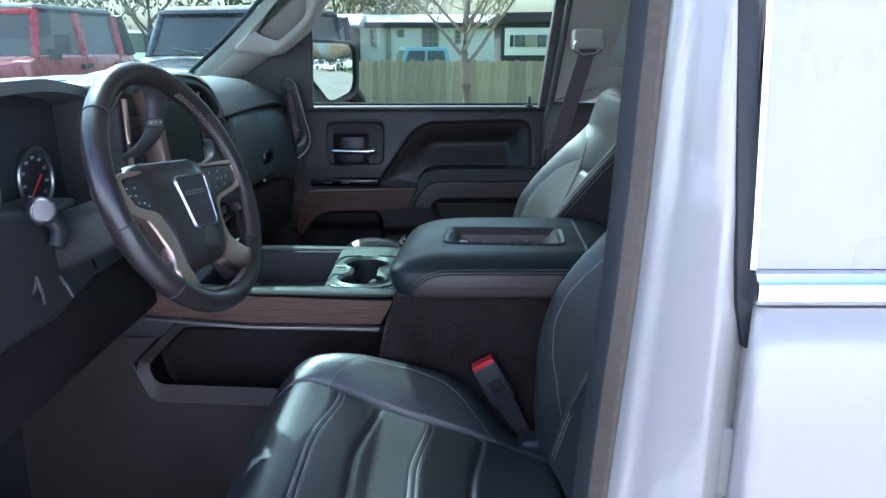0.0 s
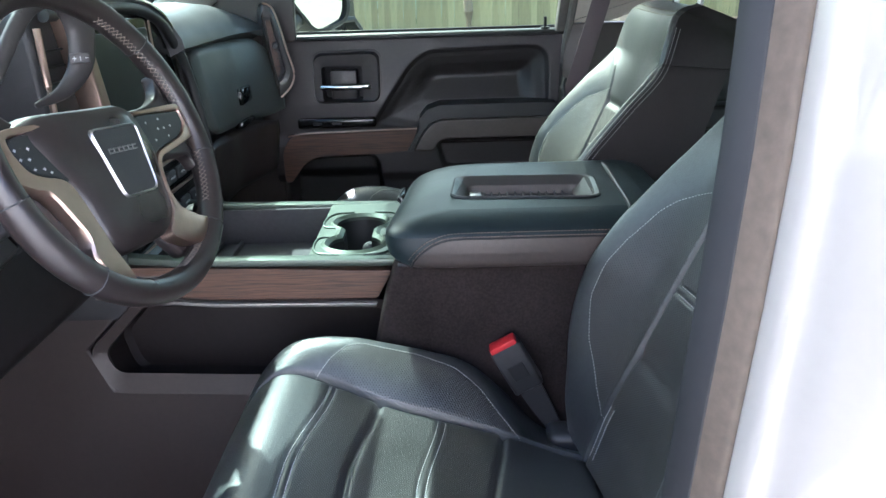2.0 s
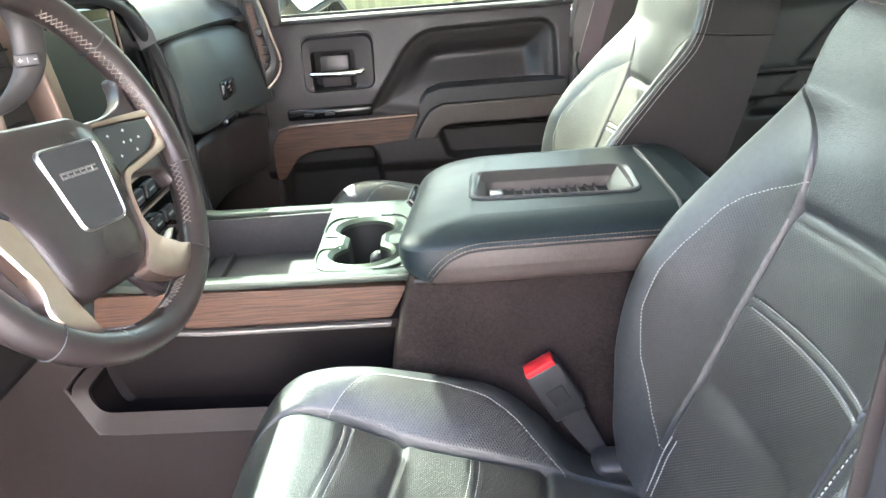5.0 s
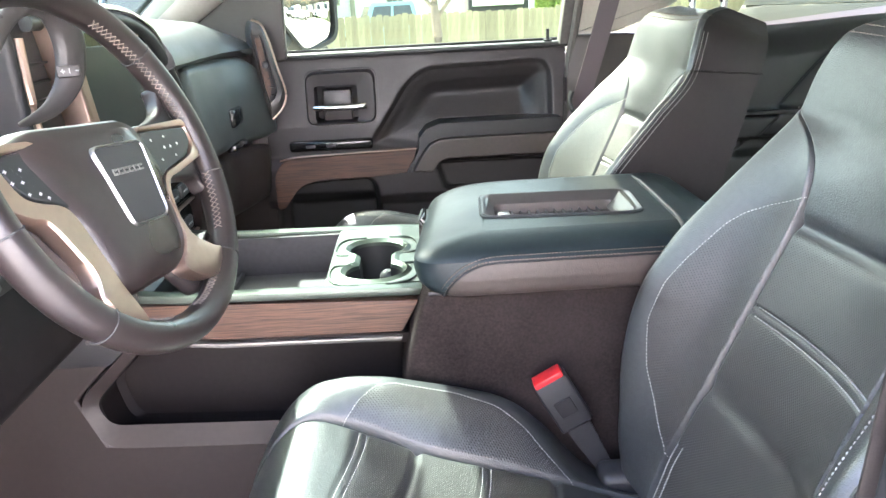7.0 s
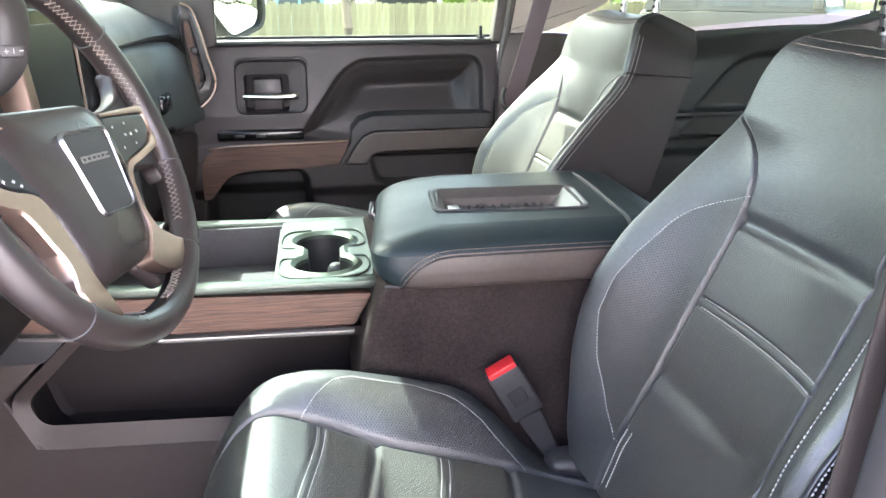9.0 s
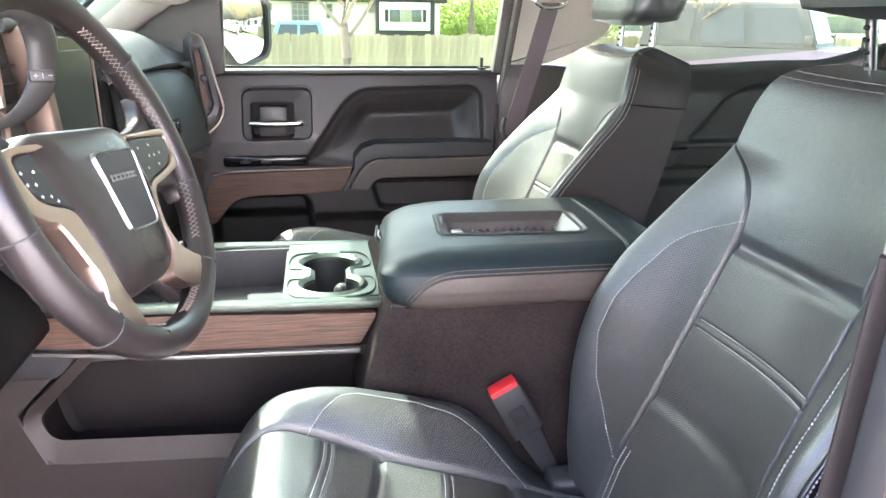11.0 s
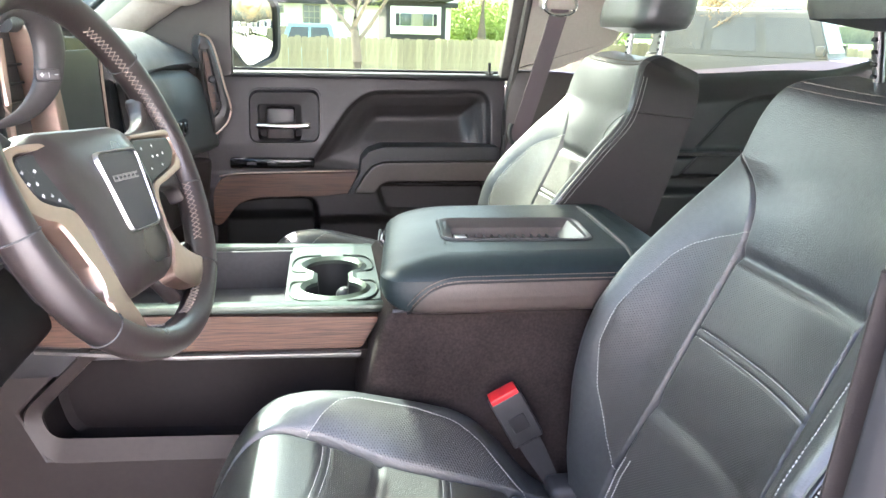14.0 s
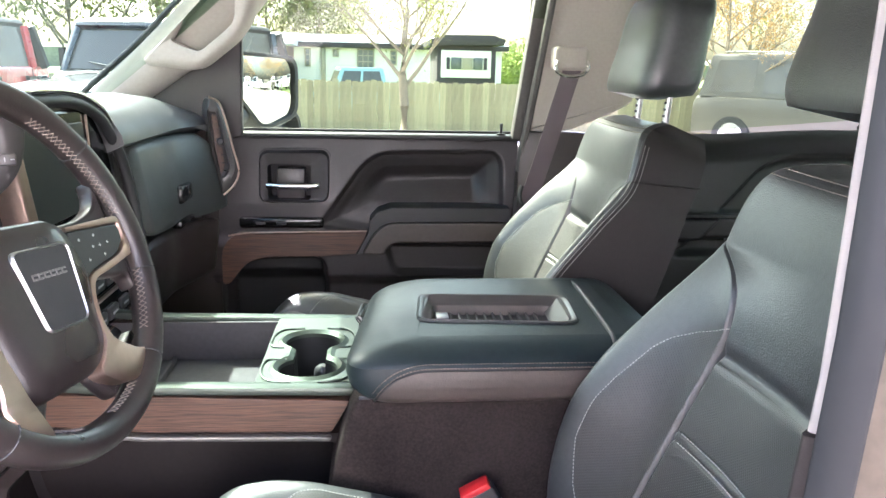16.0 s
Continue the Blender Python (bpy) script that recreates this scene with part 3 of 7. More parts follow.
rw = B()
prism(rw, [(1.66, 1.40), (1.69, 1.40), (1.58, 1.80), (1.55, 1.80)], "y", 0.75, 2.30)
tagged(part("window_2", rw, SHIELD), "tinted rear window of the cab", "window", kind="structure")

# driver's side: door pillar, rear door edge (the front door stands open, out of sight)
def leaning(plan, z0, z1):
    """Rings for an upright strip; its front part leans back with height, its outer part tucks in."""
    out = []
    for t in np.linspace(0, 1, 14):
        z = z0 + (z1 - z0) * t
        ring = []
        for x, y in plan:
            k = 1 - smooth(0.195, 0.24, x)
            dx = k * (z - 1.4) * (0.055 if z > 1.4 else 0.07)
            ring.append((x + dx, y + 0.13 * max(z - 1.41, 0) * (1 - 0.4 * k), z))
        out.append(ring)
    return out


dp = thing("pillar", "white painted door pillar with grey rubber seal", "pillar", kind="structure")
bm = B()
loft(bm, leaning(round_poly([(0.186, 0.662), (0.191, 0.645), (0.202, 0.640), (0.211, 0.625), (0.228, 0.606), (0.238, 0.598), (0.256, 0.6035), (0.272, 0.616), (0.30, 0.66), (0.24, 0.70)], [0.004, 0.006, 0.006, 0.01, 0.008, 0.004, 0.003, 0.004, 0.01, 0.01], 3), 0.60, 1.82))
part("jamb", bm, PAINT, dp)
bm = B()
loft(bm, leaning(round_poly([(0.166, 0.690), (0.170, 0.681), (0.184, 0.660), (0.194, 0.664), (0.215, 0.70), (0.190, 0.715)], 0.006, 3), 0.60, 1.82))
part("door_seal", bm, SEAL, dp, "brown grey rubber door seal")
bm = B()
loft(bm, leaning(round_poly([(0.159, 0.698), (0.163, 0.688), (0.1715, 0.6765), (0.176, 0.682), (0.172, 0.700)], 0.003, 3), 0.60, 1.82))
part("seal_lip", bm, BLACKTRIM, dp, "black lip of the seal")
bm = B()
loft(bm, leaning(round_poly([(0.183, 0.740), (0.20, 0.728), (0.32, 0.722), (0.36, 0.745), (0.32, 0.76), (0.20, 0.756)], 0.005, 3), 1.372, 1.80))
part("upper_trim", bm, BEIGE, dp, "grey beige inner trim")
bm = B()
loft(bm, leaning(round_poly([(0.180, 0.740), (0.20, 0.728), (0.32, 0.722), (0.36, 0.745), (0.32, 0.76), (0.20, 0.756)], 0.005, 3), 0.60, 1.370))
part("lower_trim", bm, COCOA, dp, "dark lower trim")
bm = B()
gap = []
for z in np.linspace(1.325, 1.82, 14):
    x = float(np.interp(z, [1.325, 1.36, 1.39, 1.48, 1.61, 1.82], [0.262, 0.2525, 0.2485, 0.243, 0.237, 0.230]))
    y = 0.13 * max(z - 1.41, 0)
    gap.append([(x, 0.603 + y, z), (x + 0.001, 0.5965 + y, z), (x + 0.018, 0.600 + y, z), (x + 0.02, 0.63 + y, z), (x + 0.006, 0.63 + y, z)])
loft(bm, gap)
part("gap_seal", bm, BLACKTRIM, dp, "black gap seal")
sk = B()
prism(sk, round_poly([(0.226, 1.205), (0.232, 1.232), (0.246, 1.242), (0.268, 1.242), (0.268, 1.17), (0.230, 1.17)], 0.006), "y", 0.604, 0.64, 0.003)
part("striker_pocket", sk, PAINT, dp)
sk = B()
rbox(sk, 0.226, 0.262, 0.602, 0.62, 1.115, 1.165, 0.004)
part("striker_plate", sk, STEEL, dp, "bright striker plate")
sk = B()
disc(sk, (0.246, 0.604, 1.135), (0, -1, 0), 0.010, 0.008, 6, 0.001)
part("striker_bolt", sk, STEEL, dp, "steel bolt")
r2 = thing("door_3", "white rear door with chrome window trim", "door", kind="structure")
bm = B()
loft(bm, leaning([(0.259, 0.594), (0.259, 0.60), (0.2635, 0.602), (0.264, 0.594)], 1.397, 1.82))
part("vertical_trim", bm, CHROME, r2, "chrome window edge trim")
bm = B()
loft(bm, leaning([(0.2655, 0.598), (0.2655, 0.62), (0.384, 0.62), (0.384, 0.598)], 1.3965, 1.82))
part("window_post", bm, PAINT, r2)
bm = B()
loft(bm, leaning([(0.386, 0.604), (0.386, 0.618), (1.5, 0.618), (1.5, 0.604)], 1.3965, 1.82))
part("pane", bm, GLOSSY, r2, "dark tinted glass")
bm = B()
prism(bm, round_poly([(0.590, 1.366), (0.580, 1.372), (0.580, 1.388), (0.590, 1.396), (0.61, 1.396), (0.61, 1.366)], 0.004), "x", 0.262, 1.55, 0.002)
part("belt_trim", bm, CHROME, r2, "chrome belt trim")
bm = B()
prof = [(0.62, 1.365), (0.590, 1.364), (0.575, 1.348), (0.566, 1.315), (0.558, 1.22), (0.556, 1.05), (0.56, 0.85), (0.575, 0.62), (0.62, 0.60)]
rings = []
for x in (0.258, 0.2595, 0.264, 0.272, 0.30, 0.6, 1.0, 1.5):
    ins = 0.012 if x == 0.258 else 0.006 if x == 0.2595 else 0.002 if x == 0.264 else 0
    rings.append([(x + (0.010 if z > 1.36 else 0.005 if z > 1.33 else 0), y + ins, z) for y, z in prof])
loft(bm, rings)
part("outer_skin", bm, PAINT, r2)
# the driver's front door stands wide open beside the camera; unseen, added to block sky light
od = thing("door_4", "wide open driver's door with dark inner panel", "door", kind="structure")
open_at = pose(-0.80, 0.66, 0, 0, 0, -80)
bm = B()
prism(bm, round_poly([(0.02, 0.60), (0.02, 1.36), (1.06, 1.385), (1.06, 0.60)], 0.03), "y", -0.05, 0.0, 0.01, m=open_at)
part("outer_skin", bm, PAINT, od, "white painted outer skin")
bm = B()
prism(bm, round_poly([(0.05, 0.63), (0.05, 1.37), (1.03, 1.39), (1.03, 0.63)], 0.05), "y", 0.002, 0.08, 0.015, m=open_at)
part("inner_panel", bm, COCOA, od)
bm = B()
tube(bm, [open_at @ Vector(p) for p in ((0.03, 0.0, 1.38), (0.42, 0.03, 1.80), (0.95, 0.03, 1.82), (1.05, 0.0, 1.38))], 0.022, 8)
part("window_frame", bm, BLACKTRIM, od)

# ---- seats ----
def planar_uv(bm, a, b):
    lay = bm.loops.layers.uv.verify()
    a, b = Vector(a), Vector(b)
    for f in bm.faces:
        for lp in f.loops:
            lp[lay].uv = (lp.vert.co.dot(a), lp.vert.co.dot(b))


RECL = radians(22)
UP, FW = Vector((math.sin(RECL), 0, math.cos(RECL))), Vector((-math.cos(RECL), 0, math.sin(RECL)))
BL = 0.628                                     # length of a backrest


def eased(u, knots, r=0.018):
    """A softened line through knots."""
    xs_, ys_ = [k[0] for k in knots], [k[1] for k in knots]
    return float(np.interp((u - r, u - r / 2, u, u + r / 2, u + r), xs_, ys_).mean())


OUTER = ((-0.06, 0.0), (0.0, 0.035), (0.06, 0.056), (0.112, 0.076), (0.17, 0.089), (0.23, 0.093), (0.30, 0.079), (0.36, 0.060), (0.41, 0.044), (0.45, 0.031), (0.49, 0.020), (0.53, 0.024), (0.56, 0.027), (0.59, 0.027), (0.62, 0.016))
MIDDLE = ((-0.06, -0.010), (0.03, 0.0), (0.06, 0.006), (0.15, 0.006), (0.27, 0.005), (0.36, 0.003), (0.385, 0.004), (0.41, 0.008), (0.45, 0.014), (0.49, 0.018), (0.53, 0.024), (0.56, 0.027), (0.59, 0.027), (0.62, 0.016))
WIDTH = ((-0.06, 0.222), (0.0, 0.228), (0.10, 0.238), (0.20, 0.242), (0.30, 0.239), (0.40, 0.222), (0.45, 0.210), (0.49, 0.199), (0.53, 0.194), (0.56, 0.186), (0.59, 0.170), (0.61, 0.148), (0.628, 0.118))
INNER = ((-0.06, 0.142), (0.03, 0.137), (0.06, 0.128), (0.15, 0.120), (0.27, 0.117), (0.40, 0.114), (0.43, 0.118), (0.455, 0.131), (0.475, 0.154), (0.492, 0.192))
STITCH = ((0.0, 0.120), (0.03, 0.138), (0.06, 0.160), (0.121, 0.191), (0.184, 0.206), (0.24, 0.205), (0.28, 0.199), (0.34, 0.184), (0.3626, 0.172), (0.385, 0.149), (0.400, 0.124), (0.407, 0.114))


def back_width(u):
    return eased(u, WIDTH, 0.012)


def back_inner(u):
    """Half the width between the side bolsters; they taper out at the shoulder."""
    return back_width(u) - 0.004 if u > 0.492 else min(eased(u, INNER, 0.008), back_width(u) - 0.004)


def back_curve(side, u):
    """The stitched line round the perforated part of a side bolster."""
    return side * max(eased(u, STITCH, 0.006), back_inner(u) + 0.001)


def back_front(u, v, wing=1.0):
    """How far the backrest's face stands forward at height u and offset v."""
    W, a, vi = back_width(u), abs(v), back_inner(u)
    m, o = eased(u, MIDDLE), eased(u, OUTER) * (1 + (wing - 1) * (1 - smooth(0.40, 0.49, u)))
    w = m
    if a < vi:
        w -= 0.022 * (1 - (a / vi) ** 2)
    else:
        p = min((a - vi) / max(W - vi, 1e-4), 1.0)
        w += (o - m) * math.sin(math.pi / 2 * p ** (1.25 if v < 0 else 1.6))
    w -= 0.0115 * math.exp(-((a - vi) / 0.0030) ** 2) * (1 - 0.65 * smooth(0.42, 0.47, u)) * (1 - smooth(0.488, 0.494, u))
    w -= 0.011 * smooth(0.92, 1.0, a / W) ** 2
    if 0.02 < u < 0.41:
        w -= 0.0016 * math.exp(-((a - abs(back_curve(1, u))) / 0.003) ** 2)
    if a < vi + 0.003:
        # twin seam, fold under the shoulder panel, soft fold over the lumbar pad
        w -= 0.0022 * (math.exp(-((u - 0.2575) / 0.0022) ** 2) + math.exp(-((u - 0.2695) / 0.0022) ** 2))
        w -= 0.0065 * math.exp(-((u - 0.376) / 0.009) ** 2)
        w -= 0.0045 * math.exp(-((u - 0.152) / 0.013) ** 2)
    w -= 0.042 * max((u - (BL - 0.05)) / 0.05, 0) ** 2.5
    return w


def seat(name, label, bx, cy, group, hx=0.0, hz=0.0, ahead=0.0, wing=1.0):
    s = thing(name, label, "car seat", group)
    base = Vector((bx, cy, 0.90))
    at = lambda u, v, w: base + UP * u + Vector((0, v, 0)) + FW * w
    # backrest
    bm = B()
    front = lambda u, v: back_front(u, v, wing)
    us = np.concatenate([np.linspace(-0.05, 0.25, 44), np.linspace(0.252, 0.275, 22), np.linspace(0.279, BL - 0.05, 62), np.linspace(BL - 0.045, BL, 9)])
    rings = []
    for u in us:
        W, vi = back_width(u), back_inner(u)
        e1 = min(vi + 0.010, W * 0.985)
        half = np.concatenate([np.linspace(0, vi - 0.012, 12), np.linspace(vi - 0.010, e1, 15), np.linspace(e1 + (W - e1) * 0.04, W, 28)])
        ring = [at(u, x, front(u, x)) for x in np.concatenate([-half[:0:-1], half])]
        ring += [at(u, x * W, -0.125 + 0.02 * max(abs(x) - 0.8, 0) * 5 * 0.5) for x in (1.0, 0.97, 0.9, 0.5, 0, -0.5, -0.9, -0.97, -1.0)]
        rings.append(ring)
    loft(bm, rings)
    bm.normal_update()
    planar_uv(bm, (0, 1, 0), UP)
    for f in bm.faces:
        c = f.calc_center_median() - base
        u, v, w = c.dot(UP), c.y, c.dot(FW)
        if w > -0.07 and u < 0.60:
            inside = abs(v) < back_inner(u) - 0.005 and u < 0.366
            bol = back_inner(u) + 0.005 < abs(v) < abs(back_curve(1, u)) - 0.0005 and 0.03 < u < 0.405
            f.material_index = 1 if inside or bol else 0
        if abs(v) > 0.985 * back_width(u) and w < front(min(max(u, 0), BL), back_width(u)) - 0.004 or w < -0.11:
            f.material_index = 2
    bk = part("backrest", bm, [LEATHER, PERF, SIDEVINYL], s, angle=50)
    # thread on the backrest
    def line(pts, thread, lbl, lift=0.001):
        b2 = B()
        P = [at(u, v, front(u, v) + lift) for u, v in pts]
        N = []
        for u, v in pts:
            e = 0.004
            du = UP * 2 * e + FW * (front(u + e, v) - front(u - e, v))
            dv = Vector((0, 2 * e, 0)) + FW * (front(u, v + e) - front(u, v - e))
            n = dv.cross(du).normalized()
            N.append(n if n.dot(FW) > 0 else -n)
        stitches(b2, P, N)
        part("stitching", b2, thread, bk, lbl)
    for side in (-1, 1):
        line([(u, back_curve(side, u)) for u in np.concatenate([np.linspace(0.03, 0.36, 80), np.linspace(0.363, 0.407, 30)])], THREAD, "pale stitching")
        line([(u, side * (back_inner(u) - 0.008)) for u in np.linspace(-0.03, 0.062, 30)], THREAD, "pale stitching")
        line([(u, side * (back_inner(u) - 0.017)) for u in np.linspace(-0.03, 0.062, 30)], THREAD, "pale stitching")
    for u in (0.2575, 0.2695):
        line([(u, v) for v in np.linspace(-back_inner(u) + 0.01, back_inner(u) - 0.01, 50)], THREAD, "pale stitching")
    for u in (0.590, 0.601):
        line([(u, v) for v in np.linspace(-0.165, 0.165, 60)], GTHREAD, "double stitching")
    # piping along the edge of the face and the side seam
    for side in (-1, 1):
        pp = B()
        tube(pp, [at(u, side * back_width(u) * 0.985, front(u, back_width(u) * 0.985) + 0.000) for u in np.linspace(0.0, 0.575, 60)], 0.0024, 6)
        part("piping", pp, LEATHER, bk)
        pp = B()
        for off in (-0.004, 0.004):
            stitches(pp, [at(u, side * (back_width(u) + 0.0008), front(u, back_width(u)) - 0.007 + off) for u in np.linspace(0.04, 0.57, 80)], [Vector((0, side, 0))] * 80)
        part("stitching", pp, THREAD, bk, "pale double stitching")
        pp = B()
        tube(pp, [at(u, side * (back_width(u) + 0.0004), w) for u, w in ((0.497 + 0.30 * (0.014 - w), w) for w in np.linspace(0.014, -0.118, 8))], 0.0018, 6)
        part("side_seam", pp, SIDEVINYL, bk)
    # cushion
    half_seam = lambda x: 0.163 + 0.030 * smooth(-0.07, -0.24, x)
    crest = lambda x: eased(x, ((-0.33, 0.0), (-0.27, 0.014), (-0.24, 0.028), (-0.20, 0.046), (-0.15, 0.058), (-0.06, 0.065), (0.0, 0.067), (0.035, 0.058), (0.075, 0.030), (0.12, -0.014), (0.16, -0.03)), 0.012)
    bow = lambda v: 0.027 * smooth(0.175, -0.03, v)
    thread_at = lambda x: half_seam(x) + (0.243 - half_seam(x)) * eased(x, ((-0.214, 0.0), (-0.205, 0.10), (-0.19, 0.40), (-0.165, 0.74), (-0.14, 0.85), (-0.06, 0.85), (0.0, 0.74), (0.04, 0.55), (0.075, 0.26), (0.098, 0.0)), 0.004)

    def top(x, v):
        """Height of the cushion over the point x behind its middle."""
        a, vs = abs(v), half_seam(x)
        z = 0.887 + 0.32 * (0.071 - x)
        s_ = (a - vs) / (0.243 - vs)
        if s_ <= 0:
            b = bow(v)
            for x0 in (-0.114, 0.071):
                z -= 0.0075 * math.exp(-((x - x0 + b) / 0.0055) ** 2)
            for x0 in (-0.1885, -0.1785, -0.0265, -0.0155):
                z -= 0.0024 * math.exp(-((x - x0 + b) / 0.0022) ** 2)
            z += 0.003 * (1 - (a / vs) ** 4) - 0.010 * smooth(0.08, 0.2, x)
        elif s_ < 1:
            z += crest(x) * math.sin(math.pi / 2 * s_) ** 0.9
        else:
            q = (a - 0.243) / 0.025
            z += crest(x) - 0.045 * q * q
        z -= 0.0105 * math.exp(-((a - vs) / 0.0032) ** 2)
        if -0.21 < x < 0.095:
            z -= 0.0014 * math.exp(-((a - thread_at(x)) / 0.003) ** 2)
        z -= 0.088 * max((-0.225 - x) / 0.1, 0) ** 2.4
        return z
    bm = B()
    xs_all = np.concatenate([np.linspace(-0.336, -0.215, 26), np.linspace(-0.2125, 0.085, 130), np.linspace(0.09, 0.20, 22)])
    off = bx - 0.20 - ahead
    rings = []
    for x in xs_all:
        vs = half_seam(x)
        half = np.concatenate([np.linspace(0, vs - 0.011, 11), np.linspace(vs - 0.009, vs + 0.009, 12), np.linspace(vs + 0.011, 0.243, 14), np.linspace(0.246, 0.268, 8)])
        pull = 1 - 0.16 * smooth(-0.235, -0.345, x) ** 2
        ring = [Vector((x + off, cy + t * pull, top(x, t))) for t in np.concatenate([-half[:0:-1], half])]
        lo = 0.79 + 0.03 * smooth(-0.25, -0.325, x)
        ring += [Vector((x + off, cy + t * 0.262 * pull, lo + (0.02 if abs(t) > 0.97 else 0))) for t in (1.0, 0.95, 0, -0.95, -1.0)]
        rings.append(ring)
    loft(bm, rings)
    planar_uv(bm, (0, 1, 0), (1, 0, 0))
    for f in bm.faces:
        c = f.calc_center_median()
        x, v, shift = c.x - off, abs(c.y - cy), bow(c.y - cy)
        if f.normal.z > -0.2 and c.z > 0.82:
            vs = half_seam(x)
            f.material_index = 1 if (v < vs - 0.005 and -0.176 < x + shift < 0.070) or (vs + 0.005 < v < thread_at(x) - 0.0005 and -0.21 < x < 0.097) else 0
    cu = part("cushion", bm, [LEATHER, PERF], s, angle=50)
    def cline(pts, thread, lbl):
        b2 = B()
        P = [Vector((x + off, cy + v, top(x, v) + 0.001)) for x, v in pts]
        N = []
        for x, v in pts:
            e = 0.003
            n = Vector((-(top(x + e, v) - top(x - e, v)) / (2 * e), -(top(x, v + e) - top(x, v - e)) / (2 * e), 1)).normalized()
            N.append(n)
        stitches(b2, P, N)
        part("stitching", b2, thread, cu, lbl)
    for xx in (-0.1885, -0.1785, -0.0265, -0.0155):
        cline([(xx - bow(v), v) for v in np.linspace(1 - half_seam(xx), half_seam(xx) - 1, 60) * half_seam(xx) / (1 - half_seam(xx)) * 0.965], THREAD, "pale stitching")
    for side in (-1, 1):
        cline([(x, side * thread_at(x)) for x in np.concatenate([np.linspace(-0.2135, -0.165, 26), np.linspace(-0.163, 0.06, 50), np.linspace(0.062, 0.0975, 16)])], THREAD, "pale stitching")
    # seat base and valance
    bm = B()
    rbox(bm, off - 0.24, off + 0.22, cy - 0.225, cy + 0.225, 0.62, 0.815, 0.02, 3)
    part("base", bm, PLASTIC, s)
    # headrest on two notched posts
    tilt = Matrix.Translation(at(BL, 0, 0)) @ Matrix.Rotation(RECL - radians(12), 4, "Y")
    hc = at(BL, 0, -0.040) + Vector((0.0095 + hx, 0, 0.0255 + hz))
    bm = B()
    rings = []
    for k in range(19):
        t = -1 + 2 * k / 18
        r = (1 - abs(t) ** 4.5) ** (1 / 4.5) if abs(t) < 1 else 0
        z = 0.125 + 0.105 * t
        ring = []
        for j in range(36):
            th = 2 * math.pi * j / 36
            c_, s_ = math.cos(th), math.sin(th)
            sx, sy = abs(c_) ** 0.6 * (1 if c_ >= 0 else -1), abs(s_) ** 0.42 * (1 if s_ >= 0 else -1)
            depth = 0.062 + 0.012 * (t < 0) * abs(t)
            ring.append(hc + Vector((sx * depth * (0.25 + 0.75 * r) - 0.04 * smooth(-0.2, 1, -t) * 0 + 0.02 * t, sy * 0.132 * (0.35 + 0.65 * r) * (1 - 0.05 * t), z)))
        rings.append(ring)
    loft(bm, rings)
    hr = part("headrest", bm, LEATHER, s, angle=60)
    for side in (-1, 1):
        bm = B()
        pts = [hc + Vector((-0.045 + 0.012 + 0.02 * t, side * 0.098 + 0.02 * side * (1 - t * t) ** 0.5 * 0.9, 0.125 + 0.098 * t)) for t in np.linspace(-0.95, 0.95, 24)]
        tube(bm, pts, 0.0022, 6)
        part("seam", bm, DTHREAD, hr)
    for side in (-1, 1):
        bm = B()
        a, b = at(BL - 0.04, side * 0.082, -0.055), hc + Vector((0, side * 0.082, 0.06))
        tube(bm, [a, b], 0.0065, 12)
        part("headrest_post", bm, STEEL, s, "bright steel post")
        bm = B()
        for k in range(5):
            p = a + (b - a) * (0.35 + 0.1 * k)
            rbox(bm, p.x - 0.0085, p.x - 0.0035, p.y - 0.004, p.y + 0.004, p.z - 0.0025, p.z + 0.0025, 0.001, 1)
        part("notch", bm, BLACKTRIM, s, "dark notches of the post")
        bm = B()
        disc(bm, at(BL - 0.012, side * 0.082, -0.062), UP, 0.017, 0.012, 18, 0.003)
        part("post_collar", bm, BLACKTRIM, s)
    return s


driver_seat = seat("car_seat", "black perforated leather driver's seat with pale stitching", 0.200, 1.045, "front seats", -0.034, 0.011)
passenger_seat = seat("car_seat", "black perforated leather passenger seat, sunlit backrest", 0.240, 1.912, "front seats", 0.0, 0.0, 0.055, 1.18)
# rear bench, dark behind the front seats
rb = thing("rear_bench", "black leather rear bench seat in shade", "car seat")
bm = B()
rbox(bm, 1.02, 1.50, 0.78, 2.26, 0.80, 0.97, 0.05, 4)
part("cushion", bm, LEATHER, rb)
bm = B()
rbox(bm, 0, 0.14, 0.80, 2.24, 0.0, 0.58, 0.05, 4, m=pose(1.46, 0, 0.90, 0, 14, 0))
part("backrest", bm, LEATHER, rb)

# driver's buckle
bk = thing("belt_buckle", "black seat belt buckle with red release button", "belt buckle")
bd = pose(0.102, 1.292, 0.950, 0, -29, 0)
bm = B()
rbox(bm, -0.025, 0.025, -0.014, 0.014, -0.034, 0.052, 0.004, 3, m=bd)
part("body", bm, PLASTIC, bk)
bm = B()
rbox(bm, -0.022, 0.022, -0.0145, 0.011, 0.050, 0.0595, 0.002, 2, m=bd)
part("release_button", bm, REDP, bk, "red release button")
bm = B()
rbox(bm, -0.013, 0.013, -0.0150, -0.012, -0.010, 0.018, 0.001, 1, m=bd)
part("plate", bm, BLACKTRIM, bk)
bm = B()
loft(bm, [[bd @ Vector((x * w_, y * d_, z)) for x, y in ((-1, -1), (1, -1), (1, 1), (-1, 1))] for z, w_, d_ in ((-0.150, 0.010, 0.004), (-0.120, 0.012, 0.005), (-0.060, 0.017, 0.008), (-0.032, 0.018, 0.009))])
part("stalk", bm, PLASTIC, bk, "tapered black plastic stalk")
bm = B()
rbox(bm, 0.145, 0.30, 1.238, 1.290, 0.80, 0.860, 0.012, 3)
